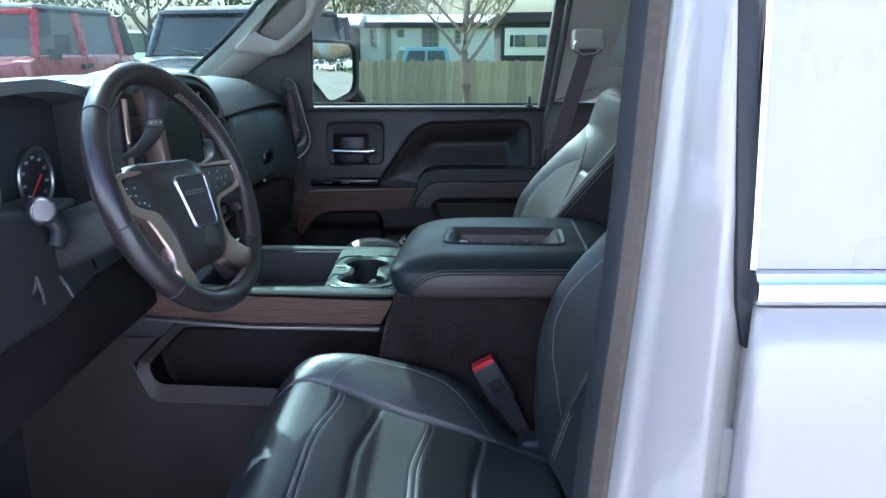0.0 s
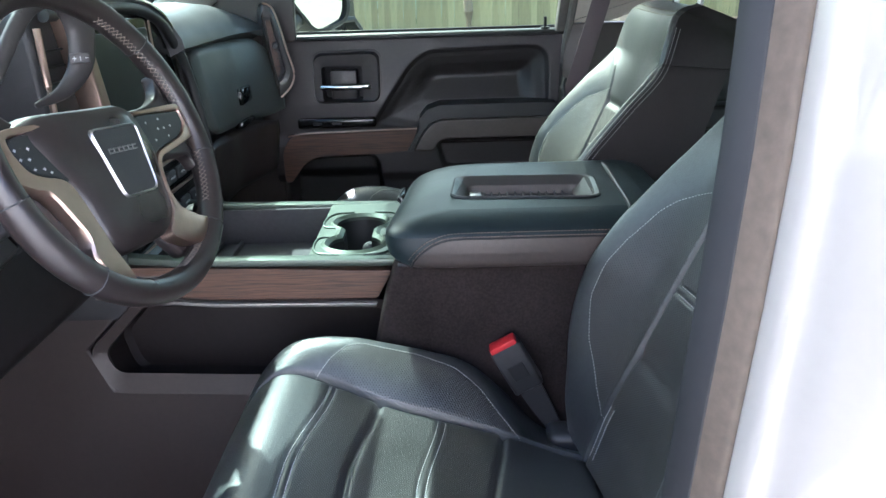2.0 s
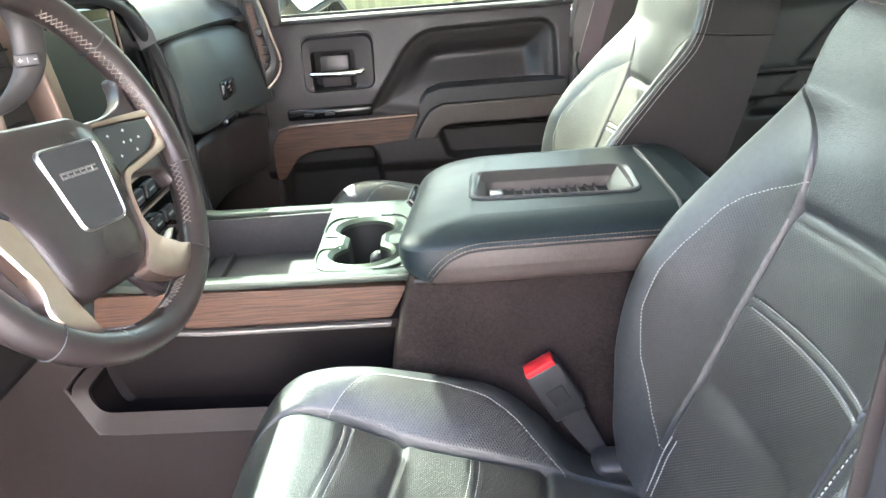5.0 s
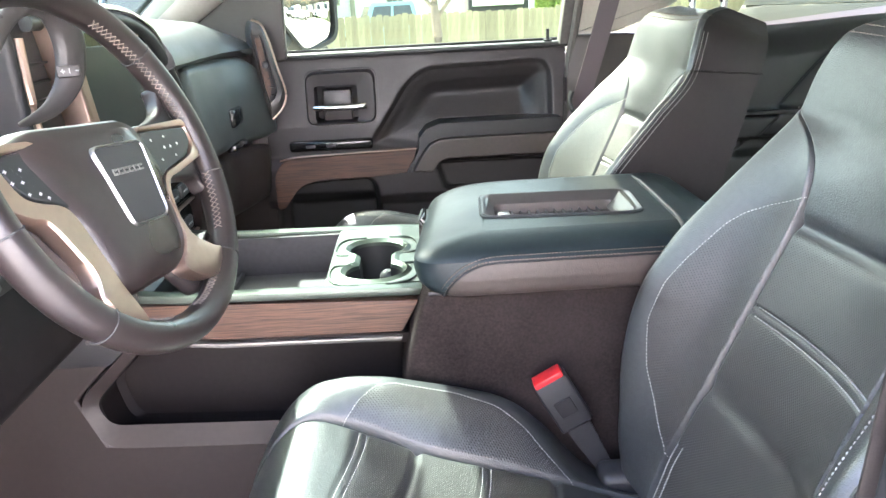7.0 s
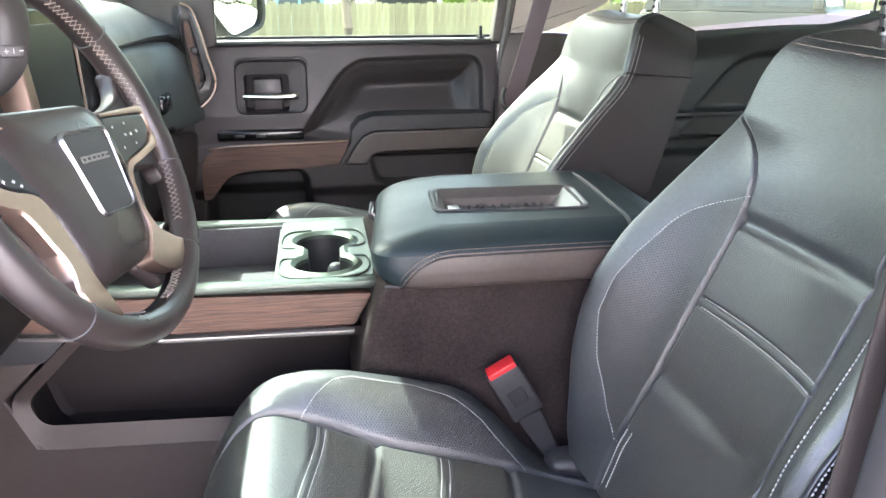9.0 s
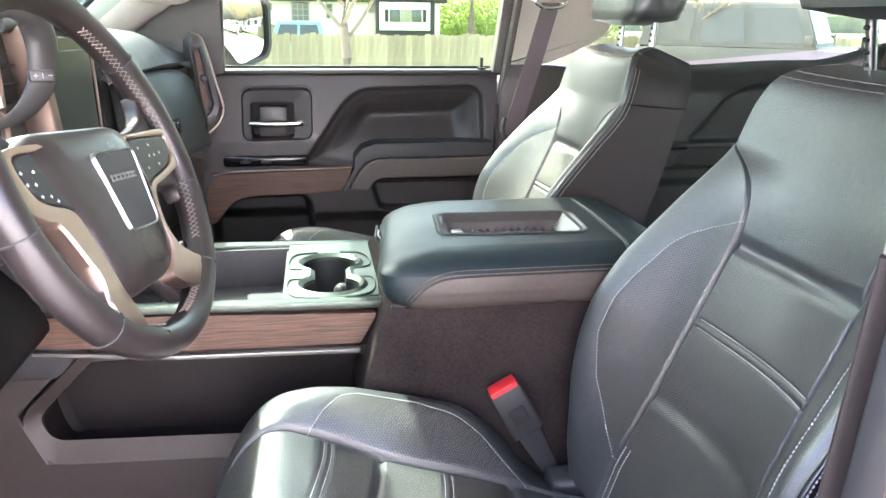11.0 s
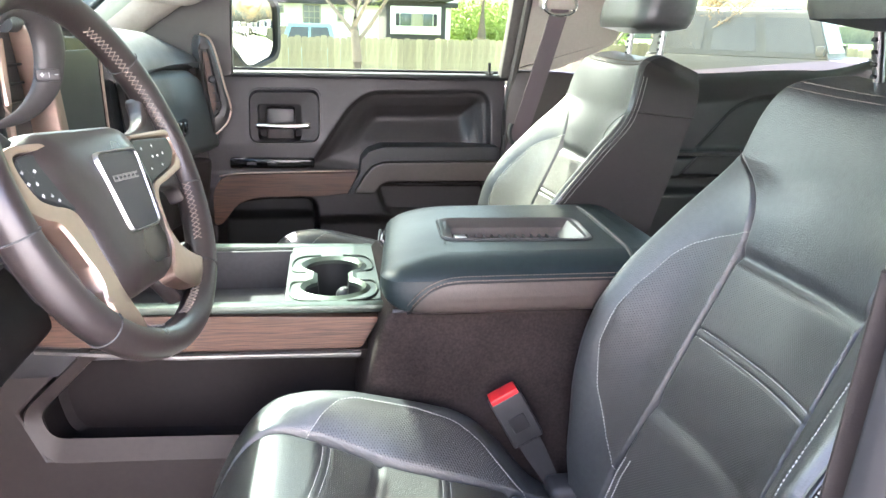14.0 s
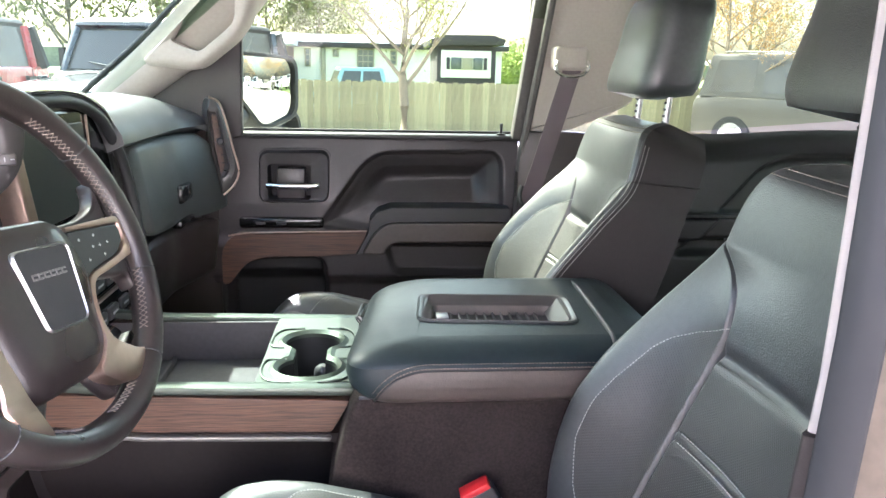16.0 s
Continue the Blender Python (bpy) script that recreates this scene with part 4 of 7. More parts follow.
tagged(part("seat_side_cover", bm, PLASTIC), "dark plastic cover between seat and console", "cover")

# ---- centre console ----
con = thing("center_console", "dark console with wood sides, cup holders and armrest", "console")
# lower body with the long side pocket towards the driver
bm = B()
rbox(bm, -0.80, -0.10, 1.485, 1.67, 0.60, 0.99, 0.01)
part("lower_body", bm, SHADEPLASTIC, con)
bm = B()
pk_out = round_poly([(-0.528, 1.050), (-0.640, 0.944), (-0.608, 0.862), (-0.10, 0.843), (-0.10, 1.03)], [0.02, 0.03, 0.03, 0.01, 0.01])
pk_in = round_poly([(-0.520, 1.034), (-0.612, 0.940), (-0.595, 0.899), (-0.12, 0.880), (-0.12, 1.012)], [0.02, 0.02, 0.02, 0.01, 0.01])
sunk = lambda z: z - 0.035 * smooth(0.93, 0.89, z)
loft(bm, [[(x, 1.44, z) for x, z in pk_out], [(x, 1.402, z) for x, z in pk_out], [(x * 0.99 - 0.003, 1.396, z) for x, z in pk_out], [(x, 1.404, z) for x, z in pk_in], [(x, 1.412, sunk(z) - 0.002) for x, z in pk_in]], caps=False)
part("pocket_rim", bm, COCOA, con)
# the recess takes the darkened plastic, its shade painted in
bm = B()
loft(bm, [[(x, 1.411, sunk(z) - 0.002) for x, z in pk_in], [(x, 1.476, sunk(z)) for x, z in pk_in], [(x * 0.98, 1.484, sunk(z) * 0.99 + 0.012) for x, z in pk_in]], caps=False)
part("pocket_lining", bm, SHADEPLASTIC, con)
bm = B()
prism(bm, [(-0.90, 0.60), (-0.90, 1.10), (-0.60, 1.10), (-0.54, 1.045), (-0.640, 0.944), (-0.608, 0.862), (-0.10, 0.843), (-0.10, 0.60)], "y", 1.405, 1.46, 0.004)
part("side_panel", bm, COCOA, con)
# wood side board, rails
for y0, y1, nm in ((1.392, 1.4115, "near"), (1.699, 1.718, "far")):
    bm = B()
    prism(bm, round_poly([(-0.60, 1.105), (-0.099, 1.085), (-0.127, 1.035), (-0.40, 1.040), (-0.60, 1.058)], [0.01, 0.006, 0.006, 0.02, 0.01]), "y", y0, y1, 0.002)
    part("wood_board", bm, WOOD, con, "brown open-grain wood board")
    bm = B()
    prism(bm, [(-0.60, 1.052), (-0.40, 1.034), (-0.127, 1.028), (-0.130, 1.021), (-0.40, 1.027), (-0.60, 1.046)], "y", y0 - 0.003, y1, 0.0015)
    part("lower_line", bm, BADGE, con, "thin satin line")
bm = B()
prism(bm, [(-0.62, 1.130), (-0.45, 1.114), (-0.09, 1.107), (-0.09, 1.094), (-0.45, 1.101), (-0.62, 1.117)], "y", 1.388, 1.412, 0.003)
part("rail", bm, MINT, con, "satin silver rail")
bm = B()
prism(bm, [(-0.62, 1.130), (-0.45, 1.114), (-0.09, 1.107), (-0.09, 1.094), (-0.45, 1.101), (-0.62, 1.117)], "y", 1.698, 1.722, 0.003)
part("rail", bm, MINT, con, "satin silver rail")
# tray walls and floor
for nm, bx4 in (("tray_wall", (-0.62, -0.24, 1.412, 1.420, 1.022, 1.104)), ("tray_wall", (-0.62, -0.24, 1.690, 1.698, 1.022, 1.104)), ("tray_floor", (-0.62, -0.24, 1.4205, 1.6895, 1.022, 1.032)), ("tray_end", (-0.245, -0.236, 1.4205, 1.6895, 1.033, 1.100))):
    part(nm, rbox(B(), *bx4, 0.002), TRAY, con)
for x in (-0.47, -0.43):
    part("tray_ridge", rbox(B(), x, x + 0.006, 1.43, 1.68, 1.0325, 1.044, 0.002), TRAY, con)
# cup holder plate: a sheet with a figure-of-eight opening
def plate(outer, holes, z0, z1):
    bm = B()
    edges = []
    def ring(pts):
        vs = [bm.verts.new((x, y, z1)) for x, y in pts]
        return [bm.edges.new((vs[i], vs[(i + 1) % len(vs)])) for i in range(len(vs))]
    for pts in (outer, *holes):
        edges += ring(pts)
    bmesh.ops.triangle_fill(bm, edges=edges, use_beauty=True, use_dissolve=False)
    geo = bmesh.ops.extrude_face_region(bm, geom=bm.faces[:])
    for v in geo["geom"]:
        if isinstance(v, bmesh.types.BMVert):
            v.co.z = z0
    return bm


def eight(cx, c1, c2, r, grow=0.0, neck=0.026, n=22):
    """Outline of two cup wells joined by a neck."""
    rr = r + grow
    nk = neck + grow
    a0 = math.asin(min(nk / rr, 0.95))
    lo = [(cx + rr * math.sin(t), c1 - rr * math.cos(t) * 0.90) for t in np.linspace(-(math.pi - a0), math.pi - a0, n)]
    hi = [(cx - rr * math.sin(t), c2 + rr * math.cos(t) * 0.90) for t in np.linspace(-(math.pi - a0), math.pi - a0, n)]
    return lo + hi


CUPX, CUP1, CUP2, CUPR = -0.168, 1.468, 1.580, 0.046
outer = round_poly([(-0.240, 1.412), (-0.096, 1.412), (-0.082, 1.698), (-0.240, 1.698)], 0.006)
pl = plate(outer, [eight(CUPX, CUP1, CUP2, CUPR, 0.014)], 1.090, 1.108)
part("cup_plate", pl, MINT, con, "satin silver cup holder plate", angle=30)
bm = B()
o2, i2 = eight(CUPX, CUP1, CUP2, CUPR, 0.015), eight(CUPX, CUP1, CUP2, CUPR, 0.0)
m2 = eight(CUPX, CUP1, CUP2, CUPR, 0.007)
loft(bm, [[(x, y, 1.107) for x, y in o2], [(x, y, 1.112) for x, y in m2], [(x, y, 1.106) for x, y in i2], [(x, y, 1.095) for x, y in i2]], caps=False)
part("cup_rim", bm, MINT, con, "raised satin rim")
bm = B()
for c_ in (CUP1, CUP2):
    sg = -1 if c_ == CUP1 else 1
    for sx in (-1, 1):
        tube(bm, curve([(CUPX + sx * 0.036, c_ - sg * 0.030, 1.1085), (CUPX + sx * 0.066, c_ - sg * 0.026, 1.1095), (CUPX + sx * 0.069, c_ + sg * 0.02, 1.1095), (CUPX + sx * 0.055, c_ + sg * 0.052, 1.1095), (CUPX + sx * 0.02, c_ + sg * 0.060, 1.1095)], 24), 0.0018, 8)
part("outer_rim", bm, MINT, con, "outer raised rim")
bm = B()
i3 = eight(CUPX, CUP1, CUP2, CUPR, -0.001)
loft(bm, [[(x, y, 1.100) for x, y in i3], [(CUPX + (x - CUPX) * 0.93, 1.524 + (y - 1.524) * 0.96, 1.03) for x, y in i3]], caps=False)
loft(bm, [[(x, y, 1.03) for x, y in outer], [(x, y, 1.025) for x, y in outer]])
part("cup_well", bm, BLACKTRIM, con, "black rubber cup wells")
bm = B()
tube(bm, curve([(-0.155, 1.535, 1.03), (-0.150, 1.527, 1.07), (-0.148, 1.522, 1.088)], 8), [0.014] * 6 + [0.012, 0.008, 0.004][:3], 10)
part("well_divider", bm, PLASTIC, con)
# armrest bin, carpeted sides
bm = B()
prof = round_poly([(-0.088, 1.128), (-0.118, 1.03), (-0.135, 0.95), (-0.125, 0.60), (0.36, 0.60), (0.36, 1.128)], [0.03, 0.03, 0.03, 0.03, 0.03, 0.03])
prism(bm, prof, "y", 1.332, 1.705, 0.010, 3)
part("bin", bm, CARPET, con, "charcoal carpet covered bin")
bm = B()
tube(bm, [(-0.085, 1.330, 1.119), (0.34, 1.330, 1.119)], 0.003, 6)
part("edge_line", bm, PLASTIC, con)
# lid: soft pad with a side band and a slot
lid = thing("armrest_lid", "padded black leather console armrest with card slot", "armrest")
LX0, LX1, LY0, LY1 = -0.105, 0.375, 1.302, 1.700


def lid_ring(z, grow, nx=0.0, n=70):
    """One level of the lid's outline, moved out by grow, its front set back by nx; the straight sides are cut fine."""
    corners = [(LX0 + nx - grow, LY0 - grow, 0.05), (LX1 + grow, LY0 - grow, 0.06), (LX1 + grow, LY1 + grow, 0.06), (LX0 + 0.045 + nx - grow, LY1 + grow, 0.10)]
    pts = round_poly([c[:2] for c in corners], [max(c[2] + grow, 0.016) for c in corners], 10)
    out = []
    for k in range(4):
        arc = pts[11 * k:11 * k + 11]
        nxt = pts[(11 * k + 11) % 44]
        out += arc[:-1] + [(arc[-1][0] + (nxt[0] - arc[-1][0]) * m_ / n, arc[-1][1] + (nxt[1] - arc[-1][1]) * m_ / n) for m_ in range(n)]
    return [(x, y, z) for x, y in out]


BAND_Z = (1.121, 1.127, 1.133, 1.139, 1.145, 1.157, 1.1725)
band_grow = lambda z: float(np.interp(z, BAND_Z, (-0.006, -0.002, -0.0005, 0.0, 0.001, 0.001, 0.0)))
band_back = lambda z: float(np.interp(z, BAND_Z, (0.024, 0.014, 0.008, 0.003, 0.001, -0.002, -0.002)))


def lid_side(x, z):
    """Where the driver's side of the lid stands at x and z."""
    r = 0.05 + band_grow(z)
    dx = max(LX0 + band_back(z) + 0.05 - x, 0)
    return LY0 + 0.05 - math.sqrt(max(r * r - dx * dx, 1e-6))


# the seam runs up from the lower edge and then back along the band
SEAM = ((-0.064, 1.122), (-0.058, 1.137), (-0.046, 1.151), (-0.027, 1.164), (0.001, 1.1715), (0.066, 1.1725), (0.20, 1.1725), (0.34, 1.1725))
bm = B()
band_rows = [(1.1185, -0.014, 0.034)] + [(z, band_grow(z), band_back(z)) for z in np.linspace(1.121, 1.1725, 24)]
loft(bm, [lid_ring(z, g_, x_) for z, g_, x_ in band_rows])
for f in bm.faces:
    c = f.calc_center_median()
    if c.x < 0.05 and c.z > float(np.interp(c.x, [q[0] for q in SEAM], [q[1] for q in SEAM])) or c.y > 1.45 or c.x < -0.064:
        f.material_index = 1
part("side_band", bm, [BAND, LIDSKIN], lid, "brown leather band")
slot_o = round_poly([(0.000, 1.420), (0.010, 1.552), (0.256, 1.540), (0.243, 1.402)], [0.022, 0.018, 0.03, 0.026], 5)
bm = B()
loft(bm, [lid_ring(z, g_, x_) for z, g_, x_ in ((1.1722, 0.0, -0.002), (1.176, -0.002, -0.001), (1.181, -0.006, 0.002), (1.186, -0.013, 0.006), (1.1905, -0.023, 0.012), (1.1945, -0.036, 0.022), (1.197, -0.048, 0.033), (1.198, -0.058, 0.042))], caps=False)
part("pad", bm, LIDSKIN, lid, angle=60)
part("pad_top", plate([(x, y) for x, y, _ in lid_ring(1.198, -0.058, 0.042, 1)], [slot_o], 1.18, 1.198), LIDSKIN, lid, angle=60)
ctr = (0.127, 1.478)
shr = lambda f: [(ctr[0] + (x - ctr[0]) * f[0], ctr[1] + (y - ctr[1]) * f[1]) for x, y in slot_o]
bm = B()
loft(bm, [[(x, y, 1.1975) for x, y in slot_o], [(x, y, 1.2015) for x, y in shr((0.985, 0.965))], [(x, y, 1.2005) for x, y in shr((0.95, 0.90))], [(x, y, 1.188) for x, y in shr((0.83, 0.66))]], caps=False)
part("slot_frame", bm, HANDLEP, lid, "dark satin slot frame")
bm = B()
tube(bm, [(x, y, 1.1985) for x, y in slot_o], 0.0022, 6, closed=True)
part("slot_gap", bm, BLACKTRIM, lid, "black gap round the slot")
bm = B()
loft(bm, [[(x, y, 1.189) for x, y in shr((0.835, 0.67))], [(x, y, 1.172) for x, y in shr((0.81, 0.62))]], caps=False)
part("slot_wall", bm, BAND, lid, "brown slot wall")
bm = B()
loft(bm, [[(x, y, 1.173) for x, y in shr((0.93, 0.86))], [(x, y, 1.166) for x, y in shr((0.93, 0.86))]])
part("slot_floor", bm, PLASTIC, lid)
for k in range(11):
    bm = B()
    x = 0.058 + 0.0138 * k
    rbox(bm, x, x + 0.0022, 1.440, 1.518, 1.171, 1.179, 0.0006, 1)
    part("slat", bm, VENTRIM, lid)
bm = B()
rbox(bm, 0.034, 0.054, 1.490, 1.516, 1.170, 1.181, 0.002)
part("socket_cover", bm, STEEL, lid, "small bright socket cover")
bm = B()
loft(bm, [[(0.212, 1.432, 1.178), (0.218, 1.432, 1.178), (0.240, 1.424, 1.199), (0.232, 1.424, 1.199)], [(0.214, 1.518, 1.178), (0.220, 1.518, 1.178), (0.245, 1.528, 1.199), (0.237, 1.528, 1.199)]])
part("slot_end", bm, VENTRIM, lid, "grey satin slot end")
# thread along the seam
line = [Vector((p[0], lid_side(p[0], p[1]) - 0.001, p[1])) for p in curve([(x, z, 0) for x, z in SEAM], 112)]
bm = B()
stitches(bm, line, [Vector((0, -1, 0))] * len(line), 0.0036, 0.0014)
stitches(bm, [p + Vector((-0.006 * smooth(0.0, -0.04, p.x), 0.0005, 0.0065 - 0.003 * smooth(0.0, -0.05, p.x))) for p in line[4:]], [Vector((0, -1, 0.3)).normalized()] * (len(line) - 4), 0.0036, 0.0014)
part("stitching", bm, BTHREAD, lid, "brown double stitching")
bm = B()
tube(bm, [p + Vector((0, 0.0012, -0.003)) for p in line], 0.0018, 6)
part("seam", bm, BLACKTRIM, lid)
bm = B()
tube(bm, curve([(0.270, 1.302, 1.150), (0.271, 1.306, 1.170), (0.274, 1.326, 1.188), (0.278, 1.36, 1.1975), (0.282, 1.45, 1.1995), (0.288, 1.58, 1.1995), (0.292, 1.66, 1.192)], 42), 0.0036, 8)
part("hinge_line", bm, VENTRIM, lid, "grey hinge strip")
at_latch = pose(-0.0755, 1.535, 1.1665, 0, -40, -6.5)
bm = B()
rbox(bm, -0.005, 0.003, -0.036, 0.036, -0.016, 0.016, 0.003, m=at_latch)
lt = part("latch", bm, GLOSSY, lid, "gloss black latch")
bm = B()
tube(bm, [at_latch @ Vector((-0.005, y, z)) for y, z in round_poly([(-0.036, -0.016), (0.036, -0.016), (0.036, 0.016), (-0.036, 0.016)], 0.004)], 0.0016, 6, closed=True)
part("latch_edge", bm, VENTRIM, lt, "grey satin edge")
# rear-view mirror under the windshield's top; it shades the driver's cushion
rvm = thing("rear_view_mirror", "black interior rear-view mirror on the windshield", "mirror")
bm = B()
prism(bm, round_poly([(1.405, 1.680), (1.400, 1.752), (1.665, 1.758), (1.670, 1.684)], 0.022), "x", -0.560, -0.508, 0.010, 3)
part("housing", bm, BLACKTRIM, rvm)
bm = B()
prism(bm, round_poly([(1.416, 1.692), (1.412, 1.740), (1.654, 1.746), (1.658, 1.696)], 0.016), "x", -0.509, -0.506, 0.001)
part("glass", bm, MIRROR, rvm, "mirror glass")
bm = B()
rbox(bm, -0.575, -0.535, 1.48, 1.56, 1.735, 1.80, 0.012, 3)
part("stem", bm, BLACKTRIM, rvm)
# soft floor mats and driver's pedals
bm = B()
rbox(bm, -0.72, -0.18, 0.78, 1.36, 0.60, 0.615, 0.005)
tagged(part("floor_mat", bm, RUBBER), "dark rubber floor mat in the footwell", "floor mat")

# ---- dashboard ----
dash = thing("dashboard", "black two-tone dashboard with satin trim and screen", "dashboard")
# passenger side: padded top over the glove compartments
bm = B()
prof = [(-0.92, 1.40), (-0.86, 1.462), (-0.74, 1.492), (-0.64, 1.498), (-0.575, 1.490), (-0.535, 1.466), (-0.518, 1.436), (-0.515, 1.418), (-0.535, 1.408), (-0.575, 1.39), (-0.575, 1.20), (-0.575, 1.08), (-0.62, 1.00), (-0.80, 0.98), (-0.92, 1.0)]
rings = []
for y in (1.76, 1.80, 1.95, 2.06, 2.12, 2.16, 2.19, 2.22, 2.25, 2.28, 2.31, 2.335):
    k = smooth(2.08, 2.36, y)
    rings.append([(x + 0.055 * k * (-0.58 < x) - 0.02 * k * (x <= -0.6 and x > -0.8), y, z - 0.05 * k * (z > 1.43)) for x, z in prof])
loft(bm, rings)
part("top_pad", bm, DASHTOP, dash, angle=60)
bm = B()
prof = [(-0.95, 1.40), (-0.90, 1.455), (-0.80, 1.485), (-0.68, 1.500), (-0.60, 1.505), (-0.60, 1.47), (-0.70, 1.40), (-0.80, 1.30), (-0.95, 1.30)]
loft(bm, [[(min(x, back), y, z) for x, z in prof] for y, back in ((0.72, -0.76), (1.2, -0.76), (1.33, -0.76), (1.345, -0.60), (1.78, -0.60))])
part("dash_upper", bm, DASHTOP, dash)
# upper and lower glove doors
def glove_door(y0, y1, top, low, x_at, bulge, corner):
    """A smooth crowned door; top and low give its edges, x_at its standing."""
    bm = B()
    ss, ts = np.linspace(0, 1, 33), np.linspace(0, 1, 21)
    def p(s_, t_, back=0.0):
        e = max(abs(2 * s_ - 1), abs(2 * t_ - 1))
        # pull the corners in to a round
        cx, cz = 2 * s_ - 1, 2 * t_ - 1
        kx, kz = cx * (1 - corner * abs(cz) ** 6 * abs(cx) ** 6), cz * (1 - corner * abs(cx) ** 6 * abs(cz) ** 6)
        s2, t2 = (kx + 1) / 2, (kz + 1) / 2
        y = y0 + (y1 - y0) * s2
        z = top(s2) + (low(s2) - top(s2)) * t2
        roll = 0.010 * smooth(0.93, 1.0, e) ** 2
        return (x_at(y, z) + bulge * (1 - cx ** 2) * (1 - cz ** 2) - roll - back, y, z)
    surf(bm, p, ss, ts)
    edge = [(s_, 0) for s_ in ss] + [(1, t_) for t_ in ts[1:]] + [(s_, 1) for s_ in ss[-2::-1]] + [(0, t_) for t_ in ts[-2:0:-1]]
    loft(bm, [[p(*q) for q in edge], [p(*q, 0.03) for q in edge]], caps=False)
    return bm


flared = lambda y: 0.062 * smooth(2.06, 2.36, y)
part("upper_glove_door", glove_door(1.835, 2.315, lambda s_: 1.412 - 0.012 * s_ - 0.05 * smooth(0.72, 1.0, s_) ** 2, lambda s_: 1.222 - 0.025 * s_, lambda y, z: -0.512 + flared(y) - 0.14 * (z - 1.30), 0.012, 0.10), GLOVE, dash, angle=75)
part("lower_glove_door", glove_door(1.86, 2.315, lambda s_: 1.206 - 0.025 * s_, lambda s_: 1.03, lambda y, z: -0.520 + flared(y) + 0.12 * (z - 1.2), 0.010, 0.10), COCOA, dash, angle=75)
bm = B()
rbox(bm, -0.510, -0.487, 2.036, 2.124, 1.258, 1.298, 0.008, 3)
disc(bm, (-0.488, 2.08, 1.283), (1, 0, 0), 0.012, 0.004, 18, 0.001)
part("glove_latch", bm, GLOSSY, dash, "black latch with key lock")
bm = B()
rbox(bm, -0.512, -0.490, 2.02, 2.14, 1.206, 1.222, 0.004)
part("latch", bm, GLOSSY, dash)
# end vent at the passenger door
v_out = round_poly([(-0.481, 1.456), (-0.468, 1.484), (-0.433, 1.470), (-0.414, 1.425), (-0.379, 1.306), (-0.396, 1.268), (-0.437, 1.238), (-0.462, 1.330)], [0.012, 0.012, 0.015, 0.03, 0.02, 0.02, 0.01, 0.02], 4)
v_in = round_poly([(-0.474, 1.444), (-0.469, 1.450), (-0.443, 1.447), (-0.432, 1.407), (-0.408, 1.312), (-0.420, 1.292), (-0.437, 1.282), (-0.452, 1.340)], [0.004, 0.004, 0.006, 0.02, 0.008, 0.008, 0.004, 0.01], 4)
tight = lambda x: -0.474 + (x + 0.474) * 0.70
swing = lambda pts, d: [(tight(x) + d * 0.4, 2.27 + 0.35 * (tight(x) + 0.43) - d, z) for x, z in pts]
half_way = [((p[0] + q[0]) / 2, (p[1] + q[1]) / 2) for p, q in zip(v_out, v_in)]
vent = B()
loft(vent, [swing(v_out, -0.05), swing(v_out, -0.004), swing(half_way, 0.004), swing(v_in, 0.0), swing(v_in, -0.016)], caps=False)
part("vent_ring", vent, VENTRIM, dash, "satin vent surround", angle=50)
vent = B()
tube(vent, curve([(tight(x) + 0.001, 2.264 + 0.35 * (tight(x) + 0.43), z) for x, z in ((-0.468, 1.484), (-0.437, 1.472), (-0.417, 1.428), (-0.398, 1.362), (-0.381, 1.306), (-0.396, 1.270), (-0.435, 1.242))], 36), 0.0026, 8)
part("vent_edge", vent, SATIN, dash, "bright vent edge")
vent = B()
loft(vent, [swing(v_in, -0.015), swing(v_in, -0.02)])
part("vent_body", vent, BLACKTRIM, dash)
bm = B()
loft(bm, [swing([(-0.438 + (x + 0.438) * 0.55 - 0.004, 1.375 + (z - 1.375) * 0.9) for x, z in v_in], -0.004), swing([(-0.438 + (x + 0.438) * 0.5 - 0.004, 1.375 + (z - 1.375) * 0.88) for x, z in v_in], -0.016)])
part("vent_insert", bm, SHADEDWOOD, dash, "dark wood-tone vent insert")
for k in range(7):
    bm = B()
    z = 1.300 + 0.021 * k
    x = tight(-0.424 - 0.19 * (z - 1.31))
    rbox(bm, -0.007, 0.007, -0.004, 0.004, -0.0014, 0.0014, 0.0004, 1, m=pose(x, 2.272, z, 0, 12, 15))
    part("vent_slat", bm, BLACKTRIM, dash)
bm = B()
disc(bm, (tight(-0.440), 2.268, 1.376), (0.3, -0.9, 0), 0.009, 0.010, 18, 0.003)
part("vent_wheel", bm, PLASTIC, dash)
# centre stack
bm = B()
stack = round_poly([(1.275, 1.518), (1.61, 1.520), (1.745, 1.480), (1.822, 1.375), (1.855, 1.20), (1.85, 1.00), (1.42, 1.00), (1.41, 1.11), (1.34, 1.19), (1.29, 1.30)], [0.03, 0.06, 0.06, 0.08, 0.06, 0.02, 0.02, 0.02, 0.02, 0.03])
prism(bm, stack, "x", -0.80, -0.555, 0.01, 3)
part("stack_body", bm, PLASTIC, dash)
